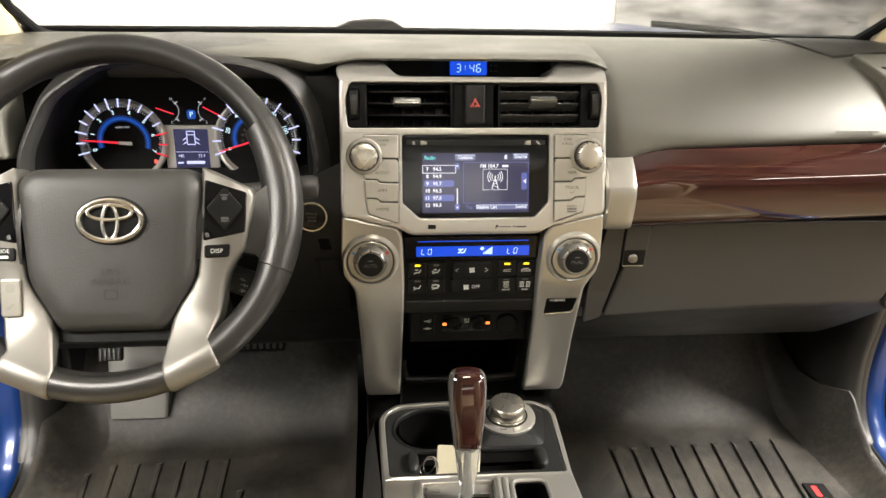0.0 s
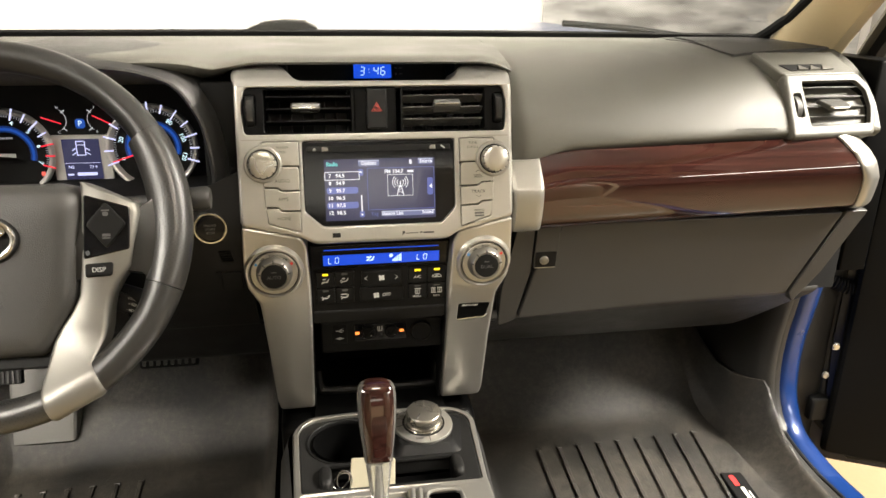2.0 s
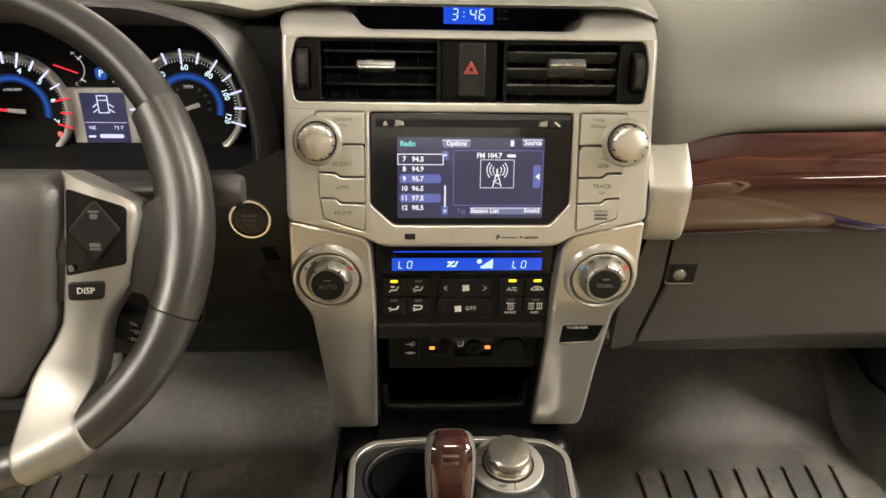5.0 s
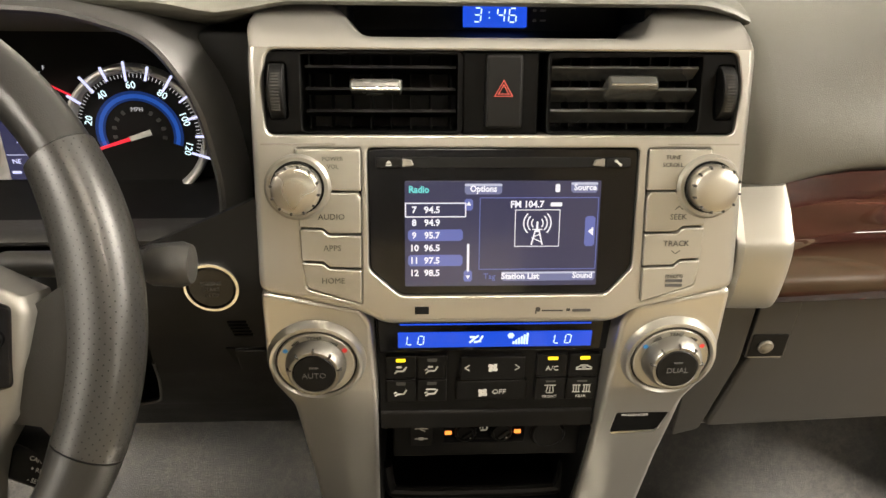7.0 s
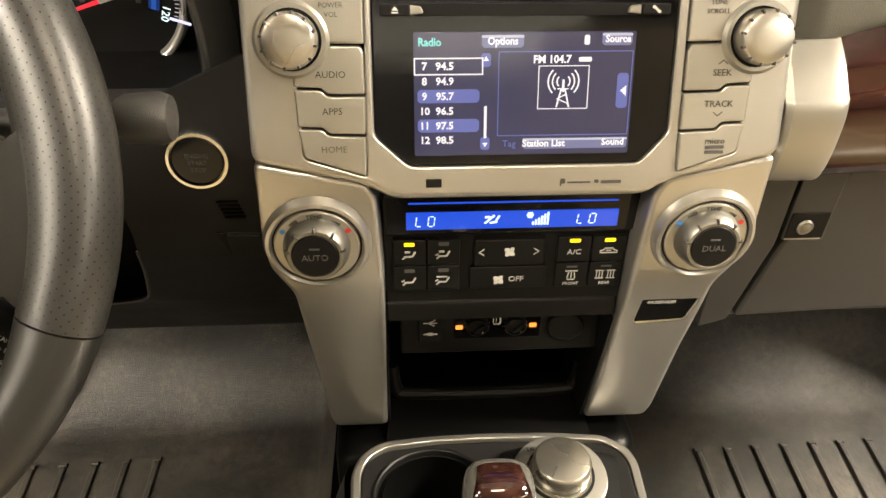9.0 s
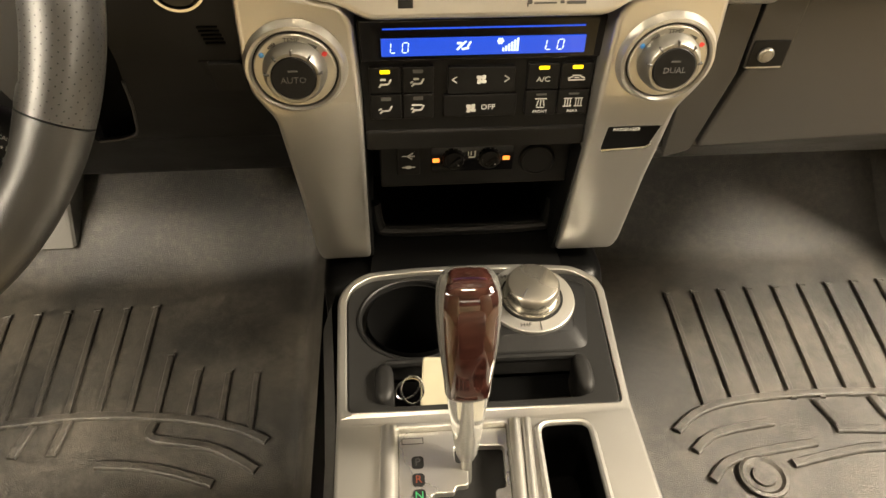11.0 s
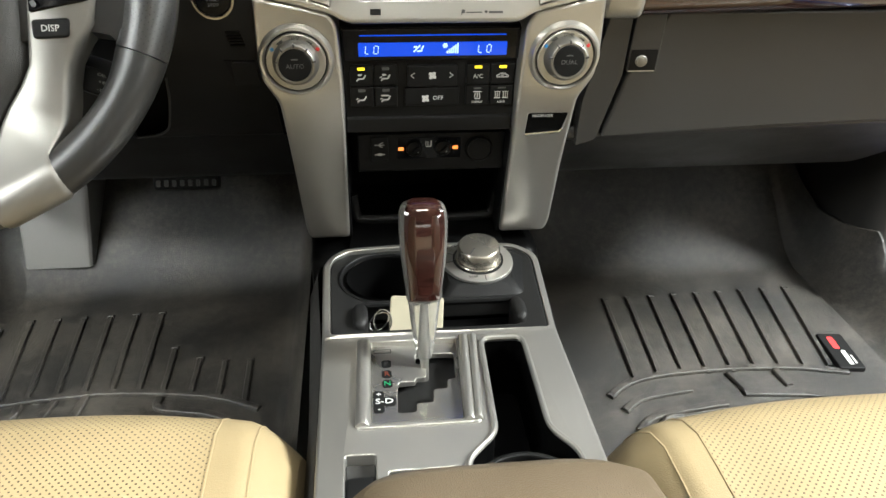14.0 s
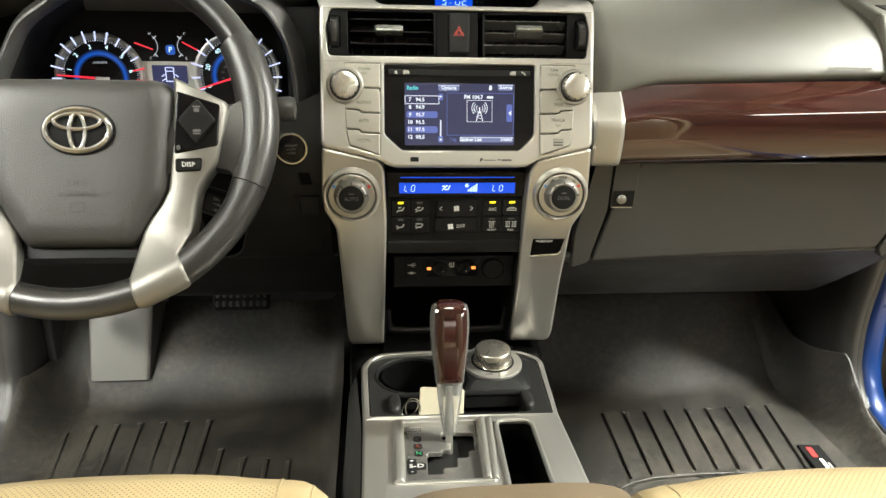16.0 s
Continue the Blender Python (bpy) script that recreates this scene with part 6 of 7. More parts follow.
# hub cover
hub_out = rpoly([(-0.097, 0.036), (-0.082, 0.050), (0.082, 0.050), (0.097, 0.036), (0.088, -0.07), (0.060, -0.118), (0.052, -0.126), (-0.052, -0.126), (-0.060, -0.118), (-0.088, -0.07)], 0.014, 5)
bm = bmesh.new()
secs = []
for k, w in ((1.0, -0.03), (1.0, 0.010), (0.985, 0.020), (0.945, 0.028), (0.86, 0.0335), (0.72, 0.0350), (0.4, 0.0352)):
    secs.append([HUB @ V((x * k, (y + 0.035) * k - 0.035, w)) for x, y in hub_out])
loft(bm, secs)
hub = part("airbag_cover", bm, AIRBAG, wheel, "grained black airbag cover", 60)
words("lettering", "SRS", 0.0100, HUB, 0.002, -0.0600, LEATHER, hub, 0.021, 0.0357)
words("lettering", "AIRBAG", 0.0100, HUB, 0.002, -0.0705, LEATHER, hub, 0.040, 0.0357)
part("seat_mark", bars(bmesh.new(), HUB, [(0.002, -0.0795, 0.013, 0.0014), (0.002, -0.0885, 0.013, 0.0014), (-0.0045, -0.084, 0.0014, 0.009), (0.0085, -0.084, 0.0014, 0.009)], 0.0357), LEATHER, hub)
# emblem: plain chrome rings on a dark oval recess
E_ = HUB @ Matrix.Translation((0.004, -0.006, 0.0350))
part("emblem_recess", lathe(bmesh.new(), [(0.0365, -0.001), (0.0365, 0.0012), (0.0352, 0.0018), (0, 0.0018)], E_, 48, 0.70), BLACK, hub)


def oval(cx, cy, a, b, r):
    return tube(bmesh.new(), [E_ @ V((cx + a * math.cos(t), cy + b * math.sin(t), 0.0035)) for t in [2 * math.pi * i / 40 for i in range(40)]], r, 8, closed=True)


part("emblem", oval(0, 0, 0.0315, 0.0212, 0.0030), CHROME, hub, "chrome oval emblem")
part("emblem", oval(0, 0.0085, 0.0225, 0.0079, 0.0023), CHROME, hub)
part("emblem", oval(0, -0.0018, 0.0077, 0.0180, 0.0023), CHROME, hub)
# spokes: each silver trim runs from the switches down and over the lower rim
def spoke_shape(s):
    secs = []
    for v, xi, xo in ((0.050, 0.0945, 0.0985), (0.045, 0.0945, 0.110), (0.027, 0.0945, 0.147), (0.018, 0.094, 0.150), (-0.010, 0.0925, 0.1455), (-0.036, 0.091, 0.140), (-0.052, 0.0895, 0.128), (-0.066, 0.088, 0.120), (-0.082, 0.080, 0.1165), (-0.098, 0.069, 0.1150), (-0.110, 0.0625, 0.1125)):
        e = min(0.005, (xo - xi) / 3)
        drop = 0.0015 * max(0.0, (-0.066 - v) / 0.044) ** 1.3
        secs.append([HUB @ V((s * x, v, w + drop)) for x, w in ((xi, -0.006), (xi, 0.0195), (xi + e * 0.35, 0.0235), (xi + e, 0.0255), (xo - e, 0.0255), (xo - e * 0.35, 0.0235), (xo, 0.0195), (xo, -0.006))])
    for k in (138, 114, 92, 74, 56, 38, 20, 2, -16, -34, -50):
        f = (138 - k) / 188
        xi, xo, row = 0.0585 - 0.003 * f, 0.1095 - 0.010 * f, []
        for x, tr in ((xi, 0.006), (xi, 0.0172), (xi + 0.0015, 0.0184), (xi + 0.004, 0.0190), (xo - 0.004, 0.0190), (xo - 0.0015, 0.0184), (xo, 0.0172), (xo, 0.006)):
            u = s * x + 0.006
            c = V((u, -math.sqrt(R0 * R0 - u * u), 0))
            row.append(SWM @ (c + c.normalized() * tr * math.cos(radians(k)) + V((0, 0, tr * 1.12 * math.sin(radians(k))))))
        secs.append(row)
    return loft(bmesh.new(), secs)


bm = bmesh.new()
for i in range(30):
    a = radians(255.5 + i)
    q = [V(((R0 + 0.0178 * math.cos(k)) * math.cos(a + da), (R0 + 0.0178 * math.cos(k)) * math.sin(a + da), 0.0178 * 1.12 * math.sin(k))) for da, k in ((0, radians(139)), (0.011, radians(133)))]
    tube(bm, [SWM @ p for p in q], 0.0005, 5)
part("stitching", bm, HARD_SHADED, wheel, "pale stitching on the rim")
for s in (-1, 1):
    def w_(u, v):
        return (s * u, v)
    part("spoke_pad", loft(bmesh.new(), [[SWM @ V((s * x, y, z)) for x, y, z in row] for row in (
        [(0.085, 0.020, 0.020), (0.085, -0.020, 0.022), (0.085, -0.058, 0.014), (0.085, -0.058, -0.02), (0.085, 0.020, -0.02)],
        [(0.130, 0.012, 0.024), (0.130, -0.020, 0.022), (0.130, -0.046, 0.010), (0.130, -0.046, -0.015), (0.130, 0.012, -0.015)],
        [(0.155, 0.016, 0.016), (0.155, -0.018, 0.016), (0.155, -0.050, 0.008), (0.155, -0.050, -0.012), (0.155, 0.016, -0.012)],
        [(0.180, 0.036, 0.010), (0.180, -0.015, 0.012), (0.178, -0.075, 0.010), (0.178, -0.075, -0.010), (0.180, 0.036, -0.010)])]), LEATHER, wheel, "black leather side spoke", 70)
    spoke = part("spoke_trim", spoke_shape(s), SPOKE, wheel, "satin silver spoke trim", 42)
    pad = plate("switch_panel", rpoly([w_(0.0985, 0.0370), w_(0.1425, 0.0230), w_(0.1400, -0.0200), w_(0.0955, -0.0290)], 0.003), 0.0268, 0.02, HUB, GLOSS, spoke, 0.0015, label="gloss black switch panel")
    plate("switch", rpoly([w_(0.1195, 0.0290), w_(0.1390, 0.0060), w_(0.1190, -0.0190), w_(0.0995, 0.0060)], 0.004), 0.0300, 0.026, HUB, DARK, pad, 0.0015, label="black four-way switch")
    part("symbol", bars(bmesh.new(), HUB, [(s * 0.1195, 0.0200, 0.008, 0.0016), (s * 0.1195, 0.0165, 0.0055, 0.004), (s * 0.1195, -0.0080, 0.008, 0.0016), (s * 0.1195, -0.0050, 0.008, 0.0030), (s * 0.1010, -0.0225, 0.004, 0.005, 20)], 0.0304), DIM, pad)
    small = plate("small_key", rpoly([w_(0.0965, -0.0335), w_(0.1240, -0.0325), w_(0.1225, -0.0465), w_(0.0965, -0.0475)], 0.003), 0.0278, 0.02, HUB, DARK, spoke, 0.0015, label="small black key")
    if s > 0:
        words("lettering", "DISP", 0.0068, HUB, 0.1100, -0.0400, PALE, small, lift=0.0282)
    else:
        words("lettering", "MODE", 0.0058, HUB, -0.1100, -0.0370, PALE, small, lift=0.0282)
        marks("printed_mark", HUB, [(-0.1100, -0.0430, 0.014, 0.003)], 0.0282, PALE, small)
        phone = plate("phone_key", rrect(-0.1010, -0.0860, 0.0200, 0.0400, 0.003), 0.0305, 0.02, HUB, KEYPAINT, spoke, 0.0015, label="silver telephone key")
        part("symbol", bars(bmesh.new(), HUB, [(-0.1010, -0.0755, 0.009, 0.009), (-0.1010, -0.0950, 0.009, 0.003, 40)], 0.0309), SILVER_D, phone)
part("lower_hub", loft(bmesh.new(), [[SWM @ V((x, y, z)) for x, y, z in row] for row in ([(-0.075, -0.060, -0.004), (0.075, -0.060, -0.004), (0.075, -0.060, -0.05), (-0.075, -0.060, -0.05)], [(-0.060, -0.140, -0.010), (0.060, -0.140, -0.010), (0.060, -0.140, -0.05), (-0.060, -0.140, -0.05)])]), DARK, wheel)
# cruise stalk low on the right
part("cruise_stalk", tube(bmesh.new(), [SWM @ V((0.070, -0.045, -0.045)), SWM @ V((0.120, -0.066, -0.040)), SWM @ V((0.150, -0.078, -0.034))], [0.010, 0.012, 0.013], 12), DARK, wheel, "black cruise control stalk")
cz = SWM @ Matrix.Translation((0.134, -0.080, -0.026)) @ Euler((0, 0, radians(-20))).to_matrix().to_4x4()
stub = plate("cruise_tip", rrect(0, 0, 0.038, 0.020, 0.006), 0.002, -0.02, cz, DARK, wheel, 0.002, label="black stalk tip with white lettering")
for body_, v in (("CANCEL", 0.0060), ("+ RES", 0.0006), ("- SET", -0.0058)):
    words("lettering", body_, 0.0036, cz, 0.004, v, PALE, stub, lift=0.0024)
# column shroud and wiper stalk
column = thing("steering_column", (-0.414, 0.95, 0.55), "black steering column cover with switch stalks", "steering column")
bm = bmesh.new()
secs = []
for w, k in ((-0.045, 0.85), (-0.10, 1.0), (-0.19, 1.1)):
    secs.append([SWM @ V((x * k, y * k - 0.01, w)) for x, y in rrect(0, 0, 0.13, 0.11, 0.03, 4)])
loft(bm, secs)
part("shroud", bm, DARK, column)
part("wiper_stalk", tube(bmesh.new(), smooth_line([(-0.33, 0.93, 0.625), (-0.26, 0.905, 0.637), (-0.222, 0.90, 0.640)], 4), 0.0085, 12), HARD, column, "black wiper stalk")
part("stalk_tip", lathe(bmesh.new(), [(0.0105, -0.016), (0.013, -0.012), (0.0142, 0.006), (0.012, 0.0115), (0, 0.0135)], Matrix.Translation((-0.212, 0.898, 0.640)) @ Euler((0, radians(90), 0)).to_matrix().to_4x4(), 24), HARD, column, "round grey stalk end")
words("lettering", "REAR", 0.0052, face(-0.238, 0.891, 0.6335, 0), 0, 0, PALE, column)

# ---- centre console ----
console = thing("centre_console", (0, 0.75, 0.0), "silver trimmed centre console with gear gate and cup holders", "centre console")
bm = bmesh.new()
secs = []
for z, g in ((-0.01, 0.03), (0.10, 0.02), (0.20, 0.012), (0.236, 0.0)):
    secs.append([V((x, y, z)) for x, y in inset(rpoly([(-0.130, 0.25), (0.132, 0.25), (0.132, 0.86), (0.145, 1.02), (0.12, 1.05), (-0.12, 1.05), (-0.140, 1.02), (-0.130, 0.86)], 0.02), -g)])
loft(bm, secs, caps=False)
part("side_cover", bm, HARD, console, "dark grey console sides")
part("front_cover", block(bmesh.new(), -0.150, 0.152, 1.02, 1.30, -0.01, 0.250, 0.02), SHADEBLACK, console)
Z0 = 0.255
trim_out = rpoly([(-0.128, 0.40), (0.128, 0.40), (0.128, 0.86), (0.1405, 1.003), (0.135, 1.023), (0.117, 1.035), (0.060, 1.041), (0.0, 1.043), (-0.055, 1.042), (-0.104, 1.037), (-0.124, 1.024), (-0.132, 1.003), (-0.128, 0.86)], 0.012)
dark_hole = rpoly([(-0.119, 0.859), (0.1205, 0.855), (0.1315, 1.000), (0.127, 1.016), (0.112, 1.027), (0.058, 1.033), (0.0, 1.035), (-0.053, 1.034), (-0.099, 1.029), (-0.117, 1.017), (-0.123, 1.000)], 0.008)
gate_hole = rpoly([(-0.0905, 0.7145), (0.0215, 0.7145), (0.0325, 0.8415), (-0.0875, 0.8415)], 0.004)
pocket = rpoly([(0.040, 0.836), (0.086, 0.836), (0.084, 0.700), (0.104, 0.672), (0.108, 0.62), (0.090, 0.585), (0.055, 0.572), (0.018, 0.585), (-0.001, 0.62), (0.004, 0.668), (0.034, 0.698)], 0.012, 4)
b_holes = [rrect(-0.0890, 0.655, 0.0265, 0.055, 0.003), rrect(-0.0515, 0.6400, 0.0265, 0.044, 0.003), rrect(-0.0200, 0.6400, 0.0265, 0.044, 0.003)]
bm = slab(bmesh.new(), trim_out, Z0, Z0 - 0.030, Matrix(), 0.0030, [dark_hole, gate_hole, pocket, *b_holes])
for q in bm.verts:
    # the flanks roll down towards the footwells
    q.co.z -= 0.011 * min(max((abs(q.co.x) - 0.100) / 0.026, 0), 1) ** 1.5 * 0.35
part("trim_plate", bm, SILVER, console, "satin silver console trim plate")
rimw = [V((x, y, Z0 + 0.0008)) for x, y in pocket]
part("pocket_rim", tube(bmesh.new(), rimw, 0.0030, 8, closed=True), SILVER, console, "bright rim round pocket and cup holder")
# pocket inside coloured near-black, its shade put into the colour
part("pocket_floor", block(bmesh.new(), -0.005, 0.112, 0.56, 0.842, 0.17, 0.176, 0.001), SHADEBLACK, console)
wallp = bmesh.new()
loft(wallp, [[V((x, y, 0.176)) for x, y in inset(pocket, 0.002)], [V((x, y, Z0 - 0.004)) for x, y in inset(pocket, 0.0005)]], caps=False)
part("pocket_wall", wallp, SHADEBLACK, console)
part("cup_step", slab(bmesh.new(), disc(0.053, 0.628, 0.0525, 40), Z0 - 0.006, Z0 - 0.012, Matrix(), 0.002, [disc(0.053, 0.628, 0.047, 40)]), DARK, console, "black cup holder ring")
part("divider", tube(bmesh.new(), [(0.047, 0.690, 0.20), (0.048, 0.672, 0.225), (0.050, 0.660, 0.20)], 0.003, 8), CHROME, console)
# dark front tray
DZ = 0.2505
cup = disc(-0.056, 0.972, 0.0535, 48)
slot = rrect(0.003, 0.889, 0.182, 0.046, 0.010)
plate("front_tray", inset(ccw(dark_hole), 0.0006), DZ, DZ - 0.02, Matrix(), HARD_SHADED, console, 0.002, [cup, slot], "dark grey front tray")
part("cup_rim", lathe(bmesh.new(), [(0.0455, -0.010), (0.0462, -0.006), (0.0475, -0.0045), (0.0515, -0.0040), (0.0525, 0.0008), (0.0540, 0.0020), (0.0560, 0.0014), (0.0570, -0.001)], Matrix.Translation((-0.056, 0.972, DZ)), 48, 1.0, False), DARK, console, "round black cup holder rim")
# well and slot floor likewise darkened to stand in for shade
part("cup_well", lathe(bmesh.new(), [(0.0462, 0), (0.044, -0.03), (0.040, -0.105), (0, -0.105)], Matrix.Translation((-0.056, 0.972, DZ)), 40, 1.0, False), SHADEBLACK, console)
part("slot_floor", block(bmesh.new(), -0.09, 0.096, 0.864, 0.914, DZ - 0.030, DZ - 0.026, 0.001), SHADEBLACK, console)
for x in (-0.0865, 0.0925):
    part("slot_end", loft(bmesh.new(), [[V((x + 0.0085 * k * math.cos(a), 0.889 + 0.0215 * k * math.copysign(abs(math.sin(a)) ** 0.6, math.sin(a)), z)) for a in [q * math.pi / 10 for q in range(20)]] for k, z in ((1.0, DZ - 0.025), (1.0, DZ + 0.003), (0.93, DZ + 0.0065), (0.70, DZ + 0.0088), (0.3, DZ + 0.0094))]), HARD_SHADED, console, "rounded end of the tray slot", 60)
part("slot_back", tube(bmesh.new(), [(-0.085, 0.913, DZ + 0.001), (0.0, 0.914, DZ + 0.001), (0.09, 0.913, DZ + 0.001)], 0.004, 8), DARK, console)
# raised base of the drive selector
bm = bmesh.new()
loft(bm, [[V((x, y, DZ)) for x, y in rpoly([(0.010, 0.922), (0.105, 0.922), (0.122, 1.012), (0.010, 1.022)], 0.010)], [V((x, y, DZ + 0.010 + 0.06 * (y - 0.93))) for x, y in rpoly([(0.018, 0.934), (0.095, 0.934), (0.100, 1.005), (0.018, 1.012)], 0.012)]])
part("selector_base", bm, DARK, console)
DM = Matrix.Translation((0.058, 0.975, DZ + 0.013)) @ Euler((radians(6), 0, 0)).to_matrix().to_4x4()
dial = turned("selector_ring", [(0.0425, -0.006), (0.0430, 0.003), (0.0425, 0.0048), (0.0410, 0.0056), (0.0285, 0.0062), (0.0280, 0.0045), (0, 0.0045)], DM, SILVER, console, 56, "silver ring of the drive selector")
turned("groove", [(0.0310, 0.0050), (0.0310, 0.0066), (0.0284, 0.0066), (0.0284, 0.0050)], DM, BLACK, dial, 56)
sel = turned("selector_knob", [(0.0282, 0.0045), (0.0282, 0.0078), (0.0276, 0.0086), (0.0262, 0.0088), (0.0260, 0.0240), (0.0240, 0.0272), (0.0236, 0.0274), (0, 0.0292)], DM, brushed("brushed_selector_metal", (0.24, 0.225, 0.195), 0.25, 0.9, (900, 40, 900)), console, 56, "round metal drive selector knob")
part("pointer", bars(bmesh.new(), DM, [(-0.010, -0.0145, 0.0014, 0.012, -30)], 0.0298), INK, sel)
part("pointer", bars(bmesh.new(), DM, [(-0.0300, 0.0165, 0.0075, 0.0060, -28)], 0.0072), KEYPAINT, sel)
words("lettering", "H4F", 0.0065, DM, -0.010, -0.0345, INK, dial, lift=0.0064)
words("lettering", "L4L", 0.0060, DM, -0.022, 0.0275, INK, dial, lift=0.0064)
marks("scale_mark", DM, [(-0.0350, -0.004, 0.010, 0.0010, 12), (-0.0330, 0.012, 0.010, 0.0010, -22), (0.004, -0.0352, 0.0010, 0.012)], 0.0064, INK, dial)
# gear gate
gate = plate("gate_frame", rpoly([(-0.0925, 0.7125), (0.0235, 0.7125), (0.0345, 0.8435), (-0.0895, 0.8435)], 0.005), Z0 + 0.0020, Z0 - 0.012, Matrix(), SILVER, console, 0.0018, [rpoly([(-0.0790, 0.7185), (0.0085, 0.7185), (0.0150, 0.8375), (-0.0765, 0.8375)], 0.003)], "raised silver gate frame")
gp_holes = [rpoly([(-0.0305, 0.8215), (0.0100, 0.8195), (0.0070, 0.7805), (-0.0012, 0.7802), (-0.0025, 0.7668), (-0.0165, 0.7665), (-0.0180, 0.7482), (-0.0346, 0.7480), (-0.0356, 0.7360), (-0.0530, 0.7365), (-0.0512, 0.7788), (-0.0335, 0.7790), (-0.0325, 0.7841), (-0.0220, 0.7845), (-0.0205, 0.8042), (-0.0310, 0.8055)], 0.0032, 3)]
plate("gate_plate", rpoly([(-0.0788, 0.7187), (0.0083, 0.7187), (0.0148, 0.8373), (-0.0763, 0.8373)], 0.002), Z0 - 0.004, Z0 - 0.010, Matrix(), brushed("brushed_gate_steel", (0.38, 0.37, 0.345), 0.26, 0.92, (40, 1400, 40)), gate, 0.001, gp_holes, "brushed steel gate plate")
for x, w, tilt_ in ((-0.0850, 0.0068, 0.0015), (0.0175, 0.0050, 0.0045), (0.0265, 0.0042, 0.0052)):
    bm = bmesh.new()
    loft(bm, [[V((x + tilt_ * (y - 0.778) / 0.06 + w * math.cos(a), y, Z0 + 0.001 + h * math.sin(a))) for a in [q * math.pi / 10 for q in range(11)]] for y, h in ((0.7150, 0.002), (0.7160, 0.0045), (0.722, 0.0060), (0.778, 0.0062), (0.834, 0.0060), (0.8400, 0.0045), (0.8410, 0.002))])
    part("gate_rail", bm, SILVER, gate, "rounded silver rail of the gate", 50)
part("gate_floor", block(bmesh.new(), -0.072, 0.014, 0.722, 0.834, Z0 - 0.026, Z0 - 0.018, 0.001), HARD_SHADED, gate)
GP = flat(0, 0, Z0 - 0.004)
for body_, y, m_ in (("P", 0.8075, DIM), ("R", 0.7917, glow("red_lit_letter", (0.9, 0.16, 0.05), 0.28)), ("N", 0.7773, GREEN)):
    k = part("letter_tile", bars(bmesh.new(), GP, [(-0.0612, y, 0.0098, 0.0115)], 0.0006), BLACK, gate)
    words("lettering", body_, 0.0095, GP, -0.0612, y, m_, k, lift=0.0009)
k = part("letter_tile", bars(bmesh.new(), GP, [(-0.0705, 0.7520, 0.0100, 0.0300), (-0.0600, 0.7520, 0.0120, 0.0130)], 0.0006), BLACK, gate)
words("lettering", "+", 0.0095, GP, -0.0705, 0.7620, PALE, k, lift=0.0009)
words("lettering", "S-D", 0.0100, GP, -0.0652, 0.7522, PALE, k, 0.0170, 0.0009)
words("lettering", "-", 0.0095, GP, -0.0705, 0.7420, PALE, k, lift=0.0009)
part("lamp_slot", bars(bmesh.new(), GP, [(-0.0645, 0.8255, 0.018, 0.0008), (-0.0645, 0.8310, 0.018, 0.0008), (-0.0732, 0.8283, 0.0008, 0.0060), (-0.0558, 0.8283, 0.0008, 0.0060)], 0.0004), INK, gate)
for x, y, w, h in ((-0.0890, 0.655, 0.0258, 0.0545), (-0.0515, 0.6400, 0.0258, 0.0435), (-0.0200, 0.6400, 0.0258, 0.0435)):
    sw = plate("console_switch", rrect(x, y, w, h, 0.002), Z0 - 0.003 if x > -0.08 else Z0 - 0.012, Z0 - 0.02, Matrix(), HARD, console, 0.001, label="dark grey console switch")
    if x < -0.08:
        plate("rocker", rrect(x, y - 0.010, w - 0.002, 0.030, 0.002), Z0 - 0.002, Z0 - 0.02, Matrix(), DARK, sw, 0.002)
# shifter
lever = thing("gear_lever", (-0.022, 0.80, 0.245), "gear lever with a dark wood knob and clear acrylic neck", "gear lever")
axis0, axis1 = V((-0.0225, 0.800, 0.245)), V((-0.0205, 0.850, 0.415))
ax = (axis1 - axis0).normalized()
su = V((1, 0, 0)) - ax * ax.x
su.normalize()
sv = ax.cross(su)
L = (axis1 - axis0).length


def knob_secs(rows):
    return [[axis0 + ax * (h * L) + su * (a * math.copysign(abs(math.cos(k)) ** 0.75, math.cos(k))) + sv * (b * math.copysign(abs(math.sin(k)) ** 0.75, math.sin(k)) + off) for k in [j * 2 * math.pi / 28 for j in range(28)]] for h, a, b, off in rows]


part("shaft", tube(bmesh.new(), [axis0 - ax * 0.02, axis0 + ax * 0.04], 0.0045, 12), DIALGREY, lever, "thin metal shaft")
part("neck", loft(bmesh.new(), knob_secs([(0.085, 0.0062, 0.0062, 0), (0.12, 0.0085, 0.0085, 0), (0.20, 0.0110, 0.0108, 0), (0.32, 0.0138, 0.0135, 0), (0.44, 0.0162, 0.0160, 0), (0.455, 0.0162, 0.0160, 0)])), ACRYL, lever, "clear acrylic neck")
part("neck_core", tube(bmesh.new(), [axis0 + ax * 0.03, axis0 + ax * 0.05, axis0 + ax * 0.075], [0.0050, 0.0042, 0.0034], 12), DIALGREY, lever)
def eased(rows, n=5):
    return [tuple(p) for p in smooth_line(rows, n)]


part("knob", loft(bmesh.new(), knob_secs(eased([(0.45, 0.0175, 0.0170, 0), (0.52, 0.0185, 0.0185, 0), (0.70, 0.0225, 0.0215, 0.001), (0.85, 0.0240, 0.0228, 0.002), (0.92, 0.0236, 0.0220, 0.002), (0.965, 0.0220, 0.0200, 0.002), (0.99, 0.0190, 0.0165, 0.002), (1.0, 0.0130, 0.0100, 0.002)]))), surface("grey_soft_knob_sides", (0.075, 0.073, 0.068), 0.22, 0.3, 900, 0.05, 0.05), lever, "grey sides of the knob", 50)
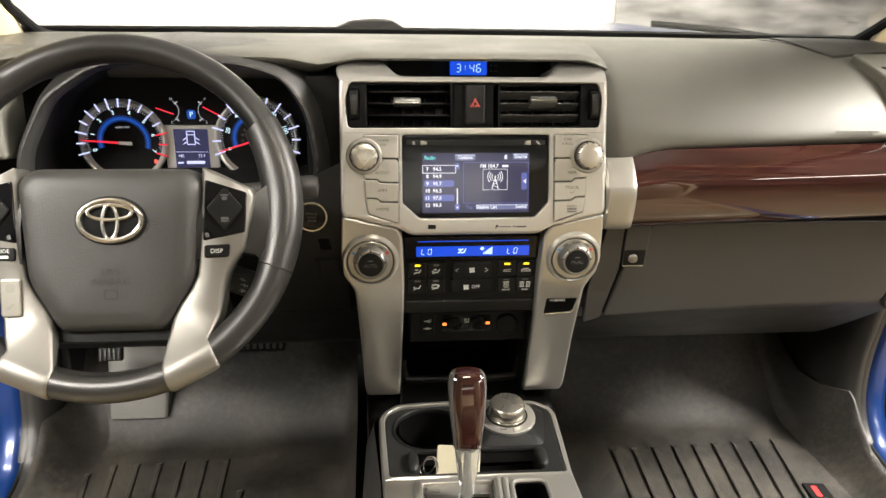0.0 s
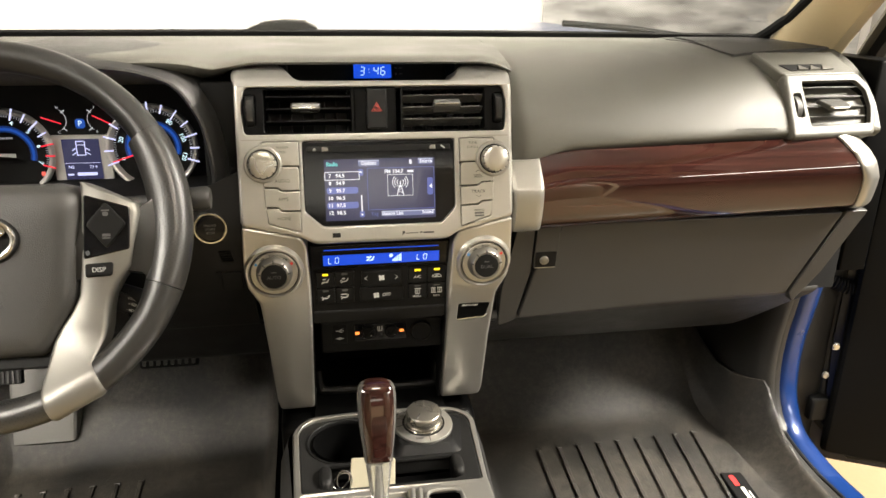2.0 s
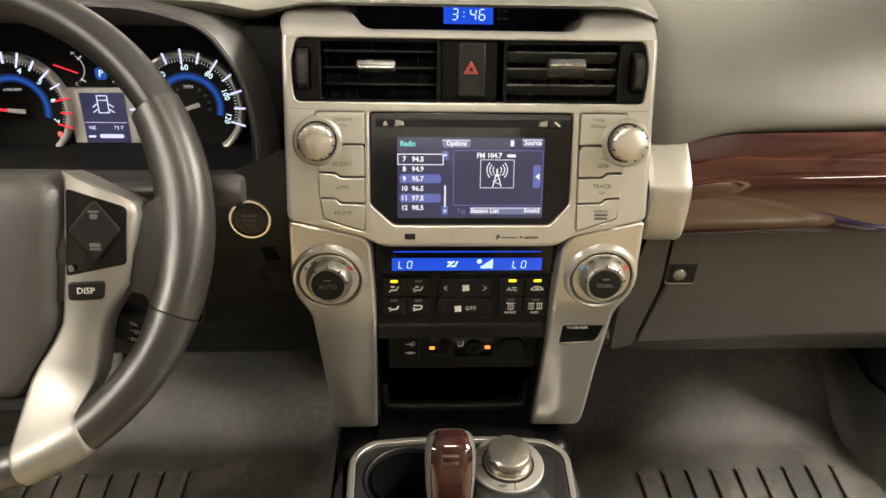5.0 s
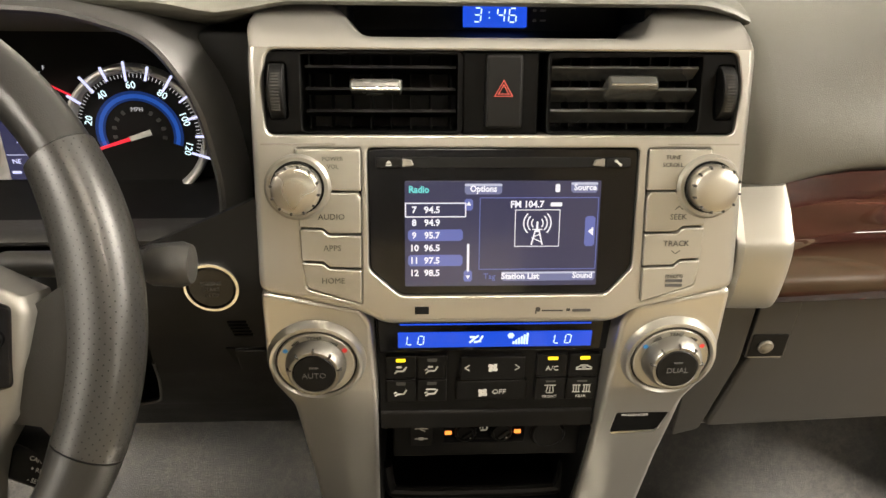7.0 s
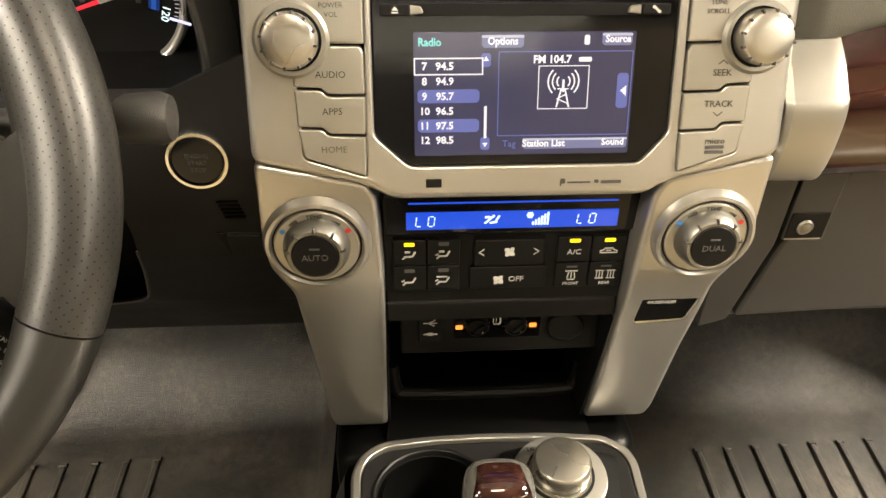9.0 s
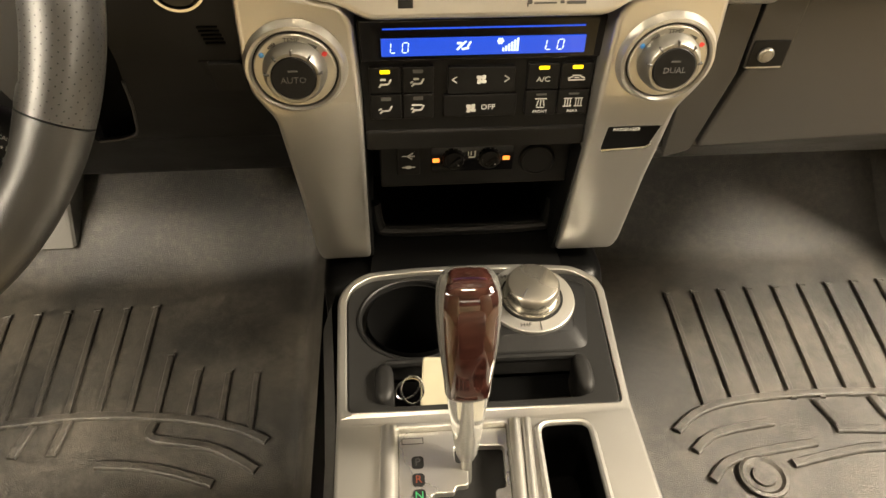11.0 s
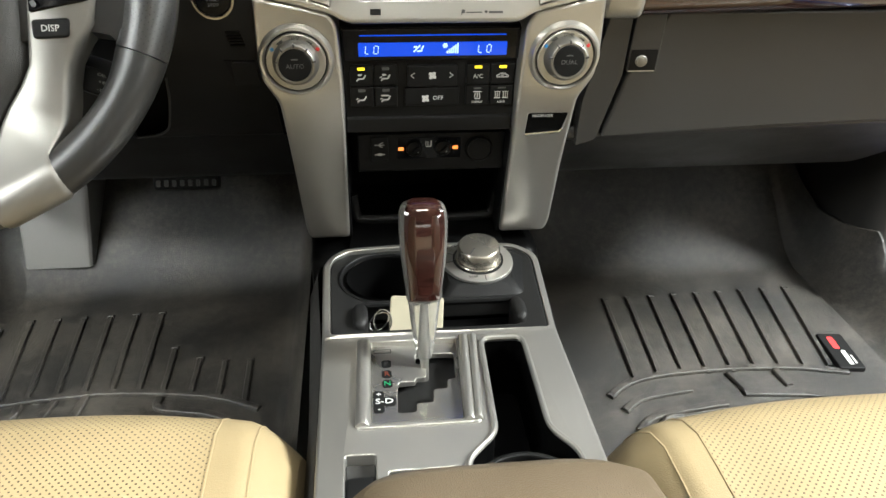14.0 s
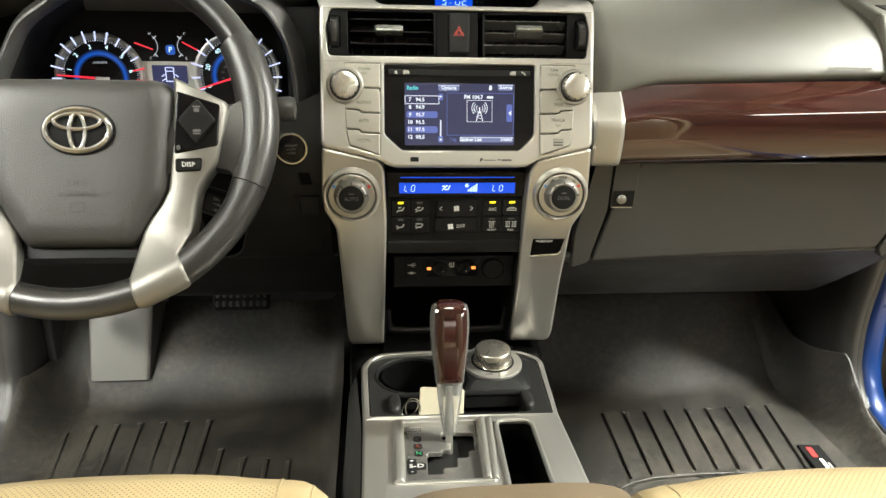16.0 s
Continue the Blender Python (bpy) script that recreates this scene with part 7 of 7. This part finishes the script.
# wood cover over the face that looks at the seats, rolled over the top
rowsw = []
for h, a, b, off in eased([(0.462, 0.0145, 0.0178, 0), (0.52, 0.0155, 0.0194, 0), (0.70, 0.0182, 0.0227, 0.001), (0.85, 0.0194, 0.0240, 0.002), (0.92, 0.0192, 0.0232, 0.002), (0.965, 0.0184, 0.0213, 0.002), (0.992, 0.0172, 0.0180, 0.002), (1.006, 0.0160, 0.0130, 0.002), (1.013, 0.0150, 0.0060, 0.002), (1.015, 0.0140, -0.0020, 0.002)]):
    rowsw.append([axis0 + ax * (h * L - 0.0022 * abs(x) ** 4 * (h > 0.97)) + su * (a * x) + sv * (off - b * (1 - 0.18 * abs(x) ** 3)) for x in [q / 7 - 1 for q in range(15)]])
part("wood_cover", sheet(bmesh.new(), rowsw, 0.002, -sv), WOOD_K, lever, "lacquered dark wood cover", 60)
# armrest lid
arm = thing("armrest", (0.01, 0.40, 0.26), "brown leather armrest on the centre console", "armrest")
bm = bmesh.new()
secs = []
for y, z, w, h in ((0.10, 0.335, 0.110, 0.04), (0.40, 0.340, 0.112, 0.042), (0.50, 0.338, 0.112, 0.042), (0.555, 0.332, 0.106, 0.036), (0.580, 0.322, 0.094, 0.024), (0.590, 0.312, 0.080, 0.010)):
    secs.append([V((0.010 + w * math.copysign(abs(math.cos(k)) ** 0.55, math.cos(k)), y, z + h * math.copysign(abs(math.sin(k)) ** 0.7, math.sin(k)))) for k in [j * 2 * math.pi / 36 for j in range(36)]])
loft(bm, secs)
part("lid", bm, TAUPE, arm)
part("box", block(bmesh.new(), -0.085, 0.105, 0.12, 0.54, 0.24, 0.32, 0.01), HARD, arm)
# card and key ring in the slot
key = thing("key_card", (-0.035, 0.885, 0.222), "cream card tag with a wire key ring in the tray", "key tag")
part("tag", slab(bmesh.new(), rrect(0, 0, 0.060, 0.050, 0.004), 0.0012, -0.0012, Matrix.Translation((-0.024, 0.886, 0.249)) @ Euler((radians(52), radians(4), radians(-3))).to_matrix().to_4x4(), 0.0015), PAPER, key, "cream card tag")
part("key_ring", tube(bmesh.new(), [V((-0.062 + 0.010 * math.cos(t), 0.884 + 0.006 * math.sin(t), 0.249 + 0.012 * math.sin(t))) for t in [2 * math.pi * i / 24 for i in range(24)]], 0.0011, 6, closed=True), CHROME, key, "wire key ring")
part("key_ring", tube(bmesh.new(), [V((-0.066 + 0.011 * math.cos(t), 0.888 + 0.004 * math.sin(t), 0.246 + 0.010 * math.sin(t + 0.6))) for t in [2 * math.pi * i / 24 for i in range(24)]], 0.0011, 6, closed=True), CHROME, key)

# ---- seats ----
def seat(s, cx, y1, label):
    st = thing("front_seat", (cx, 0.45, 0.0), label, "car seat", "front seats")

    def top(u, y):
        """Height of the cushion at u across and y along."""
        d = y1 - y
        z = 0.262 + 0.03 * min(max((d - 0.05) / 0.3, 0), 1) * 0.0
        roll = 0.075 * max(0, 1 - d / 0.10) ** 2.4
        crown = -0.010 * (u / 0.19) ** 2
        a = max(0, abs(u) - 0.165)
        side = 0.009 * min(a / 0.05, 1) - 3.2 * max(0, abs(u) - 0.215) ** 1.6
        return z - roll + crown + side

    ys = [y1 - d for d in (0.0, 0.006, 0.015, 0.03, 0.05, 0.08, 0.12, 0.18, 0.25, 0.33, 0.42, 0.52)]

    def piece(name, u0, u1, n, material, label_=""):
        us = [u0 + (u1 - u0) * i / n for i in range(n + 1)]
        rows = [[(cx + u, y1 + 0.004 - 0.10 * (u / 0.25) ** 4 * 0.35, 0.06) for u in us]]
        rows += [[(cx + u, y - 0.10 * (u / 0.25) ** 4 * 0.35, top(u, y)) for u in us] for y in ys]
        return part(name, sheet(bmesh.new(), rows, 0.03, (0, 0, 1)), material, st, label_, 60)

    piece("cushion_insert", -0.189, 0.189, 24, TAN_P, "perforated tan leather cushion")
    for q in (-1, 1):
        b = piece("cushion_bolster", q * 0.1915, q * 0.262, 12, TAN, "smooth tan leather bolster")
        line = [V((cx + q * 0.190, y - 0.035 * (0.19 / 0.25) ** 4, top(0.19, y) - 0.0005)) for y in ys]
        part("seam", tube(bmesh.new(), line, 0.0016, 6), TAN, b)
        line2 = [V((cx + q * 0.226, y - 0.035 * (0.226 / 0.25) ** 4, top(0.226, y) - 0.0003)) for y in ys]
        part("seam", tube(bmesh.new(), line2, 0.0014, 6), TAN, b)
        side_rows = [[(cx + q * 0.262, y - 0.035 * (0.262 / 0.25) ** 4, top(0.262, y)) for y in ys], [(cx + q * 0.268, y - 0.04, 0.14) for y in ys], [(cx + q * 0.262, y - 0.05, 0.05) for y in ys]]
        part("cushion_side", sheet(bmesh.new(), side_rows, 0.012, (q, 0, 0)), TAN, st, "tan leather cushion side", 60)
    part("base", block(bmesh.new(), cx - 0.24, cx + 0.24, y1 - 0.52, y1 - 0.06, 0.02, 0.10, 0.01), DARK, st, "dark seat base and rails")
    # backrest, upright behind the cushion
    secs = []
    for k in range(10):
        f = k / 9
        z = 0.20 + 0.62 * f
        y = y1 - 0.545 - 0.16 * f
        w = 0.255 - 0.05 * f ** 3
        secs.append([(cx + w * math.copysign(abs(math.cos(a)) ** 0.6, math.cos(a)), y - 0.05 + 0.055 * math.copysign(abs(math.sin(a)) ** 0.7, math.sin(a)) * (1.0 if f < 0.95 else 0.7), z) for a in [j * 2 * math.pi / 28 for j in range(28)]])
    part("backrest", loft(bmesh.new(), secs), TAN, st, "tan leather backrest", 60)
    return st


seat(-1, -0.408, 0.812, "driver's seat in perforated tan leather")
seat(1, 0.408, 0.772, "passenger's seat in perforated tan leather")

# ---- footwells: fitted mats, pedals, footrest ----
def mat_z(x, y, x0, x1):
    rise = 0.0
    if y > 1.29:
        d = y - 1.29
        rise = 0.9 * d * d / 0.12 if d < 0.06 else 0.027 + 0.9 * (d - 0.06)
    lip = 0.0
    for edge, wdt in ((x0 if x0 > 0 else x1, 0.03),):
        e = max(0, 1 - abs(x - edge) / wdt)
        lip = 0.05 * e ** 1.6
    return 0.018 + min(rise, 0.19) + lip


def bar(pts, w):
    """A low raised bar with steep sides and a flat, slightly rounded top."""
    secs = []
    for i, p in enumerate(pts):
        d = (pts[min(i + 1, len(pts) - 1)] - pts[max(i - 1, 0)]).normalized()
        a = V((-d.y, d.x, 0)).normalized()
        k = 0.80 if i in (0, len(pts) - 1) else 1.0
        secs.append([p + a * u * w + V((0, 0, z * k)) for u, z in ((-1.08, -0.002), (-1.0, 0.0022), (-0.72, 0.0036), (0.72, 0.0036), (1.0, 0.0022), (1.08, -0.002))])
    return loft(bmesh.new(), secs)


def floor_mat(x0, x1, y0, label, ribs, arcs):
    mat_ = thing("floor_mat", ((x0 + x1) / 2, 1.0, 0.0), label, "floor mat", "floor mats")
    xs = [x0 + (x1 - x0) * i / 40 for i in range(41)]
    ys = [y0 + (1.48 - y0) * j / 44 for j in range(45)]
    part("sheet", sheet(bmesh.new(), [[(x, y, mat_z(x, y, x0, x1)) for x in xs] for y in ys], 0.004, (0, 0, 1)), RUBBER, mat_, "black textured rubber sheet", 60)
    for xa, ya, xb, yb in ribs:
        n = 8
        pts = [V((xa + (xb - xa) * i / n, ya + (yb - ya) * i / n, mat_z(xa + (xb - xa) * i / n, ya + (yb - ya) * i / n, x0, x1) + 0.001)) for i in range(n + 1)]
        part("rib", bar(pts, 0.0039), RUBBER, mat_, "", 24)
        part("rib_end", bar([pts[0] + V((-0.0050, 0.002, 0.0012)), pts[0] + V((0.0050, 0.002, 0.0012))], 0.0026), RUBBER, mat_, "", 24)
    for pts in arcs:
        line = [V((p.x, p.y, mat_z(p.x, p.y, x0, x1) + 0.002)) for p in smooth_line([(x, y, 0) for x, y in pts], 6)]
        part("rib", bar(line, 0.0054), RUBBER, mat_, "", 24)
    return mat_


ribs = [(0.326 + 0.0414 * i, 1.223 + 0.001 * i, 0.312 + 0.0385 * i, 1.022) for i in range(9)]
arcs = [[(0.262, 0.985), (0.30, 1.012), (0.36, 1.026), (0.46, 1.030), (0.56, 1.024), (0.64, 1.006)], [(0.275, 0.955), (0.31, 0.978), (0.385, 0.990)], [(0.282, 0.915), (0.32, 0.942), (0.425, 0.957)], [(0.46, 0.975), (0.55, 0.965), (0.60, 0.95)], [(0.385, 0.93), (0.48, 0.945), (0.54, 0.94)], [(0.455, 1.02), (0.47, 0.97)], [(0.53, 1.02), (0.535, 0.985)]]
matp = floor_mat(0.185, 0.712, 0.70, "black ribbed rubber floor mat in the passenger's footwell", ribs, arcs)
ribs = [(-0.620 + 0.0408 * i, 1.238 + 0.0015 * i, -0.597 + 0.0375 * i, 1.052) for i in range(6)] + [(-0.660, 1.215, -0.632, 1.045), (-0.377, 1.150, -0.375, 1.050), (-0.335, 1.122, -0.335, 1.042), (-0.296, 1.114, -0.295, 1.032), (-0.259, 1.112, -0.257, 1.014)]
arcs = [[(-0.64, 1.035), (-0.55, 1.050), (-0.45, 1.056), (-0.35, 1.046), (-0.28, 1.028), (-0.235, 1.005)], [(-0.375, 1.040), (-0.372, 1.018), (-0.30, 1.000), (-0.243, 0.965)], [(-0.43, 0.985), (-0.36, 0.975), (-0.29, 0.95)], [(-0.52, 1.045), (-0.53, 1.00)], [(-0.48, 1.05), (-0.485, 1.00)], [(-0.62, 1.00), (-0.57, 1.015), (-0.565, 1.04)]]
matd = floor_mat(-0.712, -0.172, 0.70, "black ribbed rubber floor mat in the driver's footwell", ribs, arcs)
LG = flat(0.652, 1.050, 0.020, -6)
logo = part("badge", slab(bmesh.new(), rrect(0, 0, 0.040, 0.085, 0.003), 0.006, -0.002, LG, 0.002), BLACK, matp, "raised black badge with red and pale bars")
marks("badge_mark", LG, [(-0.004, 0.018, 0.010, 0.030)], 0.0065, RED, logo)
marks("badge_mark", LG, [(0.002, -0.018, 0.007, 0.034), (0.010, -0.022, 0.003, 0.020)], 0.0065, PALE, logo)
turned("stud", [(0.028, -0.004), (0.028, 0.003), (0.024, 0.004), (0.020, 0.001), (0.014, 0.001), (0.013, 0.004), (0, 0.004)], flat(0.342, 0.915, 0.020), RUBBER, matp, 32, "round mat fastening")
brake = thing("brake_pedal", (-0.352, 1.33, 0.10), "black rubber brake pedal on a steel arm", "pedal")
PM = face(-0.352, 1.30, 0.247, 30)
pb = plate("pad", rrect(0, 0, 0.100, 0.050, 0.006), 0.004, -0.010, PM, BLACK, brake, 0.003)
for i in range(8):
    for j in range(3):
        part("tread", block_at(PM @ Matrix.Translation((-0.042 + 0.012 * i, -0.016 + 0.016 * j, 0.005)), 0.006, 0.010, 0.003), VENTGREY, pb)
part("arm", tube(bmesh.new(), [(-0.352, 1.31, 0.247), (-0.352, 1.36, 0.31), (-0.352, 1.38, 0.42)], 0.009, 10), BLACK, brake)
park = thing("parking_pedal", (-0.62, 1.33, 0.10), "small ribbed parking brake pedal", "pedal")
PP = face(-0.620, 1.30, 0.222, 20)
pp = plate("pad", rrect(0, 0, 0.042, 0.026, 0.003), 0.004, -0.008, PP, DARK, park, 0.002)
for i in range(5):
    part("tread", block_at(PP @ Matrix.Translation((-0.016 + 0.008 * i, 0, 0.005)), 0.004, 0.022, 0.003), HARD, pp)
part("arm", tube(bmesh.new(), [(-0.62, 1.31, 0.222), (-0.62, 1.36, 0.28), (-0.62, 1.38, 0.42)], 0.008, 10), BLACK, park)
rest = thing("footrest", (-0.60, 1.38, 0.03), "grey moulded footrest at the driver's mat", "footrest")
part("block", loft(bmesh.new(), [[V((x, y, 0.055)) for x, y in rrect(-0.603, 1.42, 0.112, 0.15, 0.012)], [V((x, y + 0.02, 0.20)) for x, y in rrect(-0.598, 1.43, 0.122, 0.13, 0.012)], [V((x, y + 0.02, 0.24)) for x, y in rrect(-0.598, 1.44, 0.122, 0.10, 0.012)]]), REST, rest)
# raised outer walls of the mats, which flare out to the door sills
for s, m_, far in ((1, matp, 0.0), (-1, matd, 0.045)):
    rows = []
    for y, xt, zt in ((1.48, 0.735, 0.20), (1.40, 0.740, 0.150), (1.34, 0.748, 0.124), (1.29, 0.758, 0.124), (1.25, 0.768, 0.132), (1.215, 0.778, 0.144), (1.20, 0.779, 0.135), (1.17, 0.778, 0.105), (1.12, 0.774, 0.072), (1.05, 0.768, 0.056), (0.90, 0.762, 0.052), (0.70, 0.760, 0.052)):
        yy = y + far if y < 1.4 else y
        zb = mat_z(0.5, yy, 0.2, 0.7)
        if s < 0:
            xt, zt = 0.713 + (xt - 0.709) * 0.30, zt * (0.80 if y < 1.45 else 1)
        zt = max(zt, zb + 0.012)
        xb = 0.709 if s > 0 else 0.655 if y < 1.3 else 0.68
        rows.append([(s * (xb + (xt - xb) * k ** (0.8 if y < 1.3 else 0.5)), yy - 0.006 * k, zb - 0.001 + (zt - zb) * k ** 1.3) for k in (0, 0.15, 0.35, 0.6, 0.85, 1)])
    part("side_lip", sheet(bmesh.new(), rows, 0.004, (-s, 0, 0)), RUBBER, m_, "", 60)

# ---- open front doors ----
def door(s):
    d = thing("car_door", (s * 0.95, 1.2, 0.0), "open car door with dark inner edge and beige panel", "car door", "front doors")
    a = radians(62)
    M = Matrix.Translation((s * 0.945, 1.285, 0.0)) @ Euler((0, 0, s * a)).to_matrix().to_4x4()

    def box_(name, y0, y1, x0, x1, z0, z1, material, label="", bev=0.01):
        bm = slab(bmesh.new(), rrect((x0 + x1) / 2, (y0 + y1) / 2, abs(x1 - x0), abs(y1 - y0), 0.02), z1, z0, M, bev)
        return part(name, bm, material, d, label)

    box_("skin", -1.05, 0.0, s * 0.055, s * 0.085, -0.10, 0.62, BLUE, "blue painted outer skin")
    box_("inner_frame", -1.05, 0.005, s * -0.01, s * 0.053, -0.09, 0.62, surface("dark_blue_door_edge", (0.003, 0.005, 0.016), 0.3, 0.1, 300, 0.1, 0.1) if s > 0 else BLACK, "dark door edge")
    box_("panel", -1.00, -0.04, s * -0.05, s * -0.012, -0.05, 0.60, DARK, "charcoal inner door panel")
    box_("armrest", -0.75, -0.2, s * -0.11, s * -0.052, 0.26, 0.33, DARK, "dark door armrest", 0.015)
    part("door_seal", tube(bmesh.new(), [M @ V((s * -0.012, y, z)) for y, z in ((-0.02, 0.60), (-0.018, 0.2), (-0.03, 0.0), (-0.10, -0.07), (-0.5, -0.075), (-1.0, -0.075))], 0.009, 8), SEAL, d, "black rubber door seal")
    boot = [V((s * (0.925 + 0.012 * i), 1.262 - 0.006 * i + 0.0, 0.33 - 0.016 * math.sin(i * 0.6))) for i in range(9)]
    part("cable_boot", tube(bmesh.new(), [boot[0].lerp(boot[-1], j / 32) + V((0, 0, -0.02 * math.sin(j / 32 * math.pi))) for j in range(33)], [0.016 if j % 2 else 0.012 for j in range(33)], 12), SEAL, d, "black ribbed cable boot")
    for z in (0.40, 0.02):
        part("hinge", block(bmesh.new(), min(s * 0.925, s * 0.965), max(s * 0.925, s * 0.965), 1.235, 1.285, z, z + 0.05, 0.006), SEAL, d, "dark steel door hinge")
    turned("bolt", [(0.009, 0), (0.009, 0.005), (0.006, 0.007), (0, 0.007)], face(s * 0.945, 1.233, 0.195), CHROME, d, 16, "bright bolt head")
    turned("bolt", [(0.007, 0), (0.007, 0.005), (0.005, 0.006), (0, 0.006)], face(s * 0.935, 1.233, 0.13), SATIN, d, 16, "steel bolt head")
    return d


door(1)
door(-1)
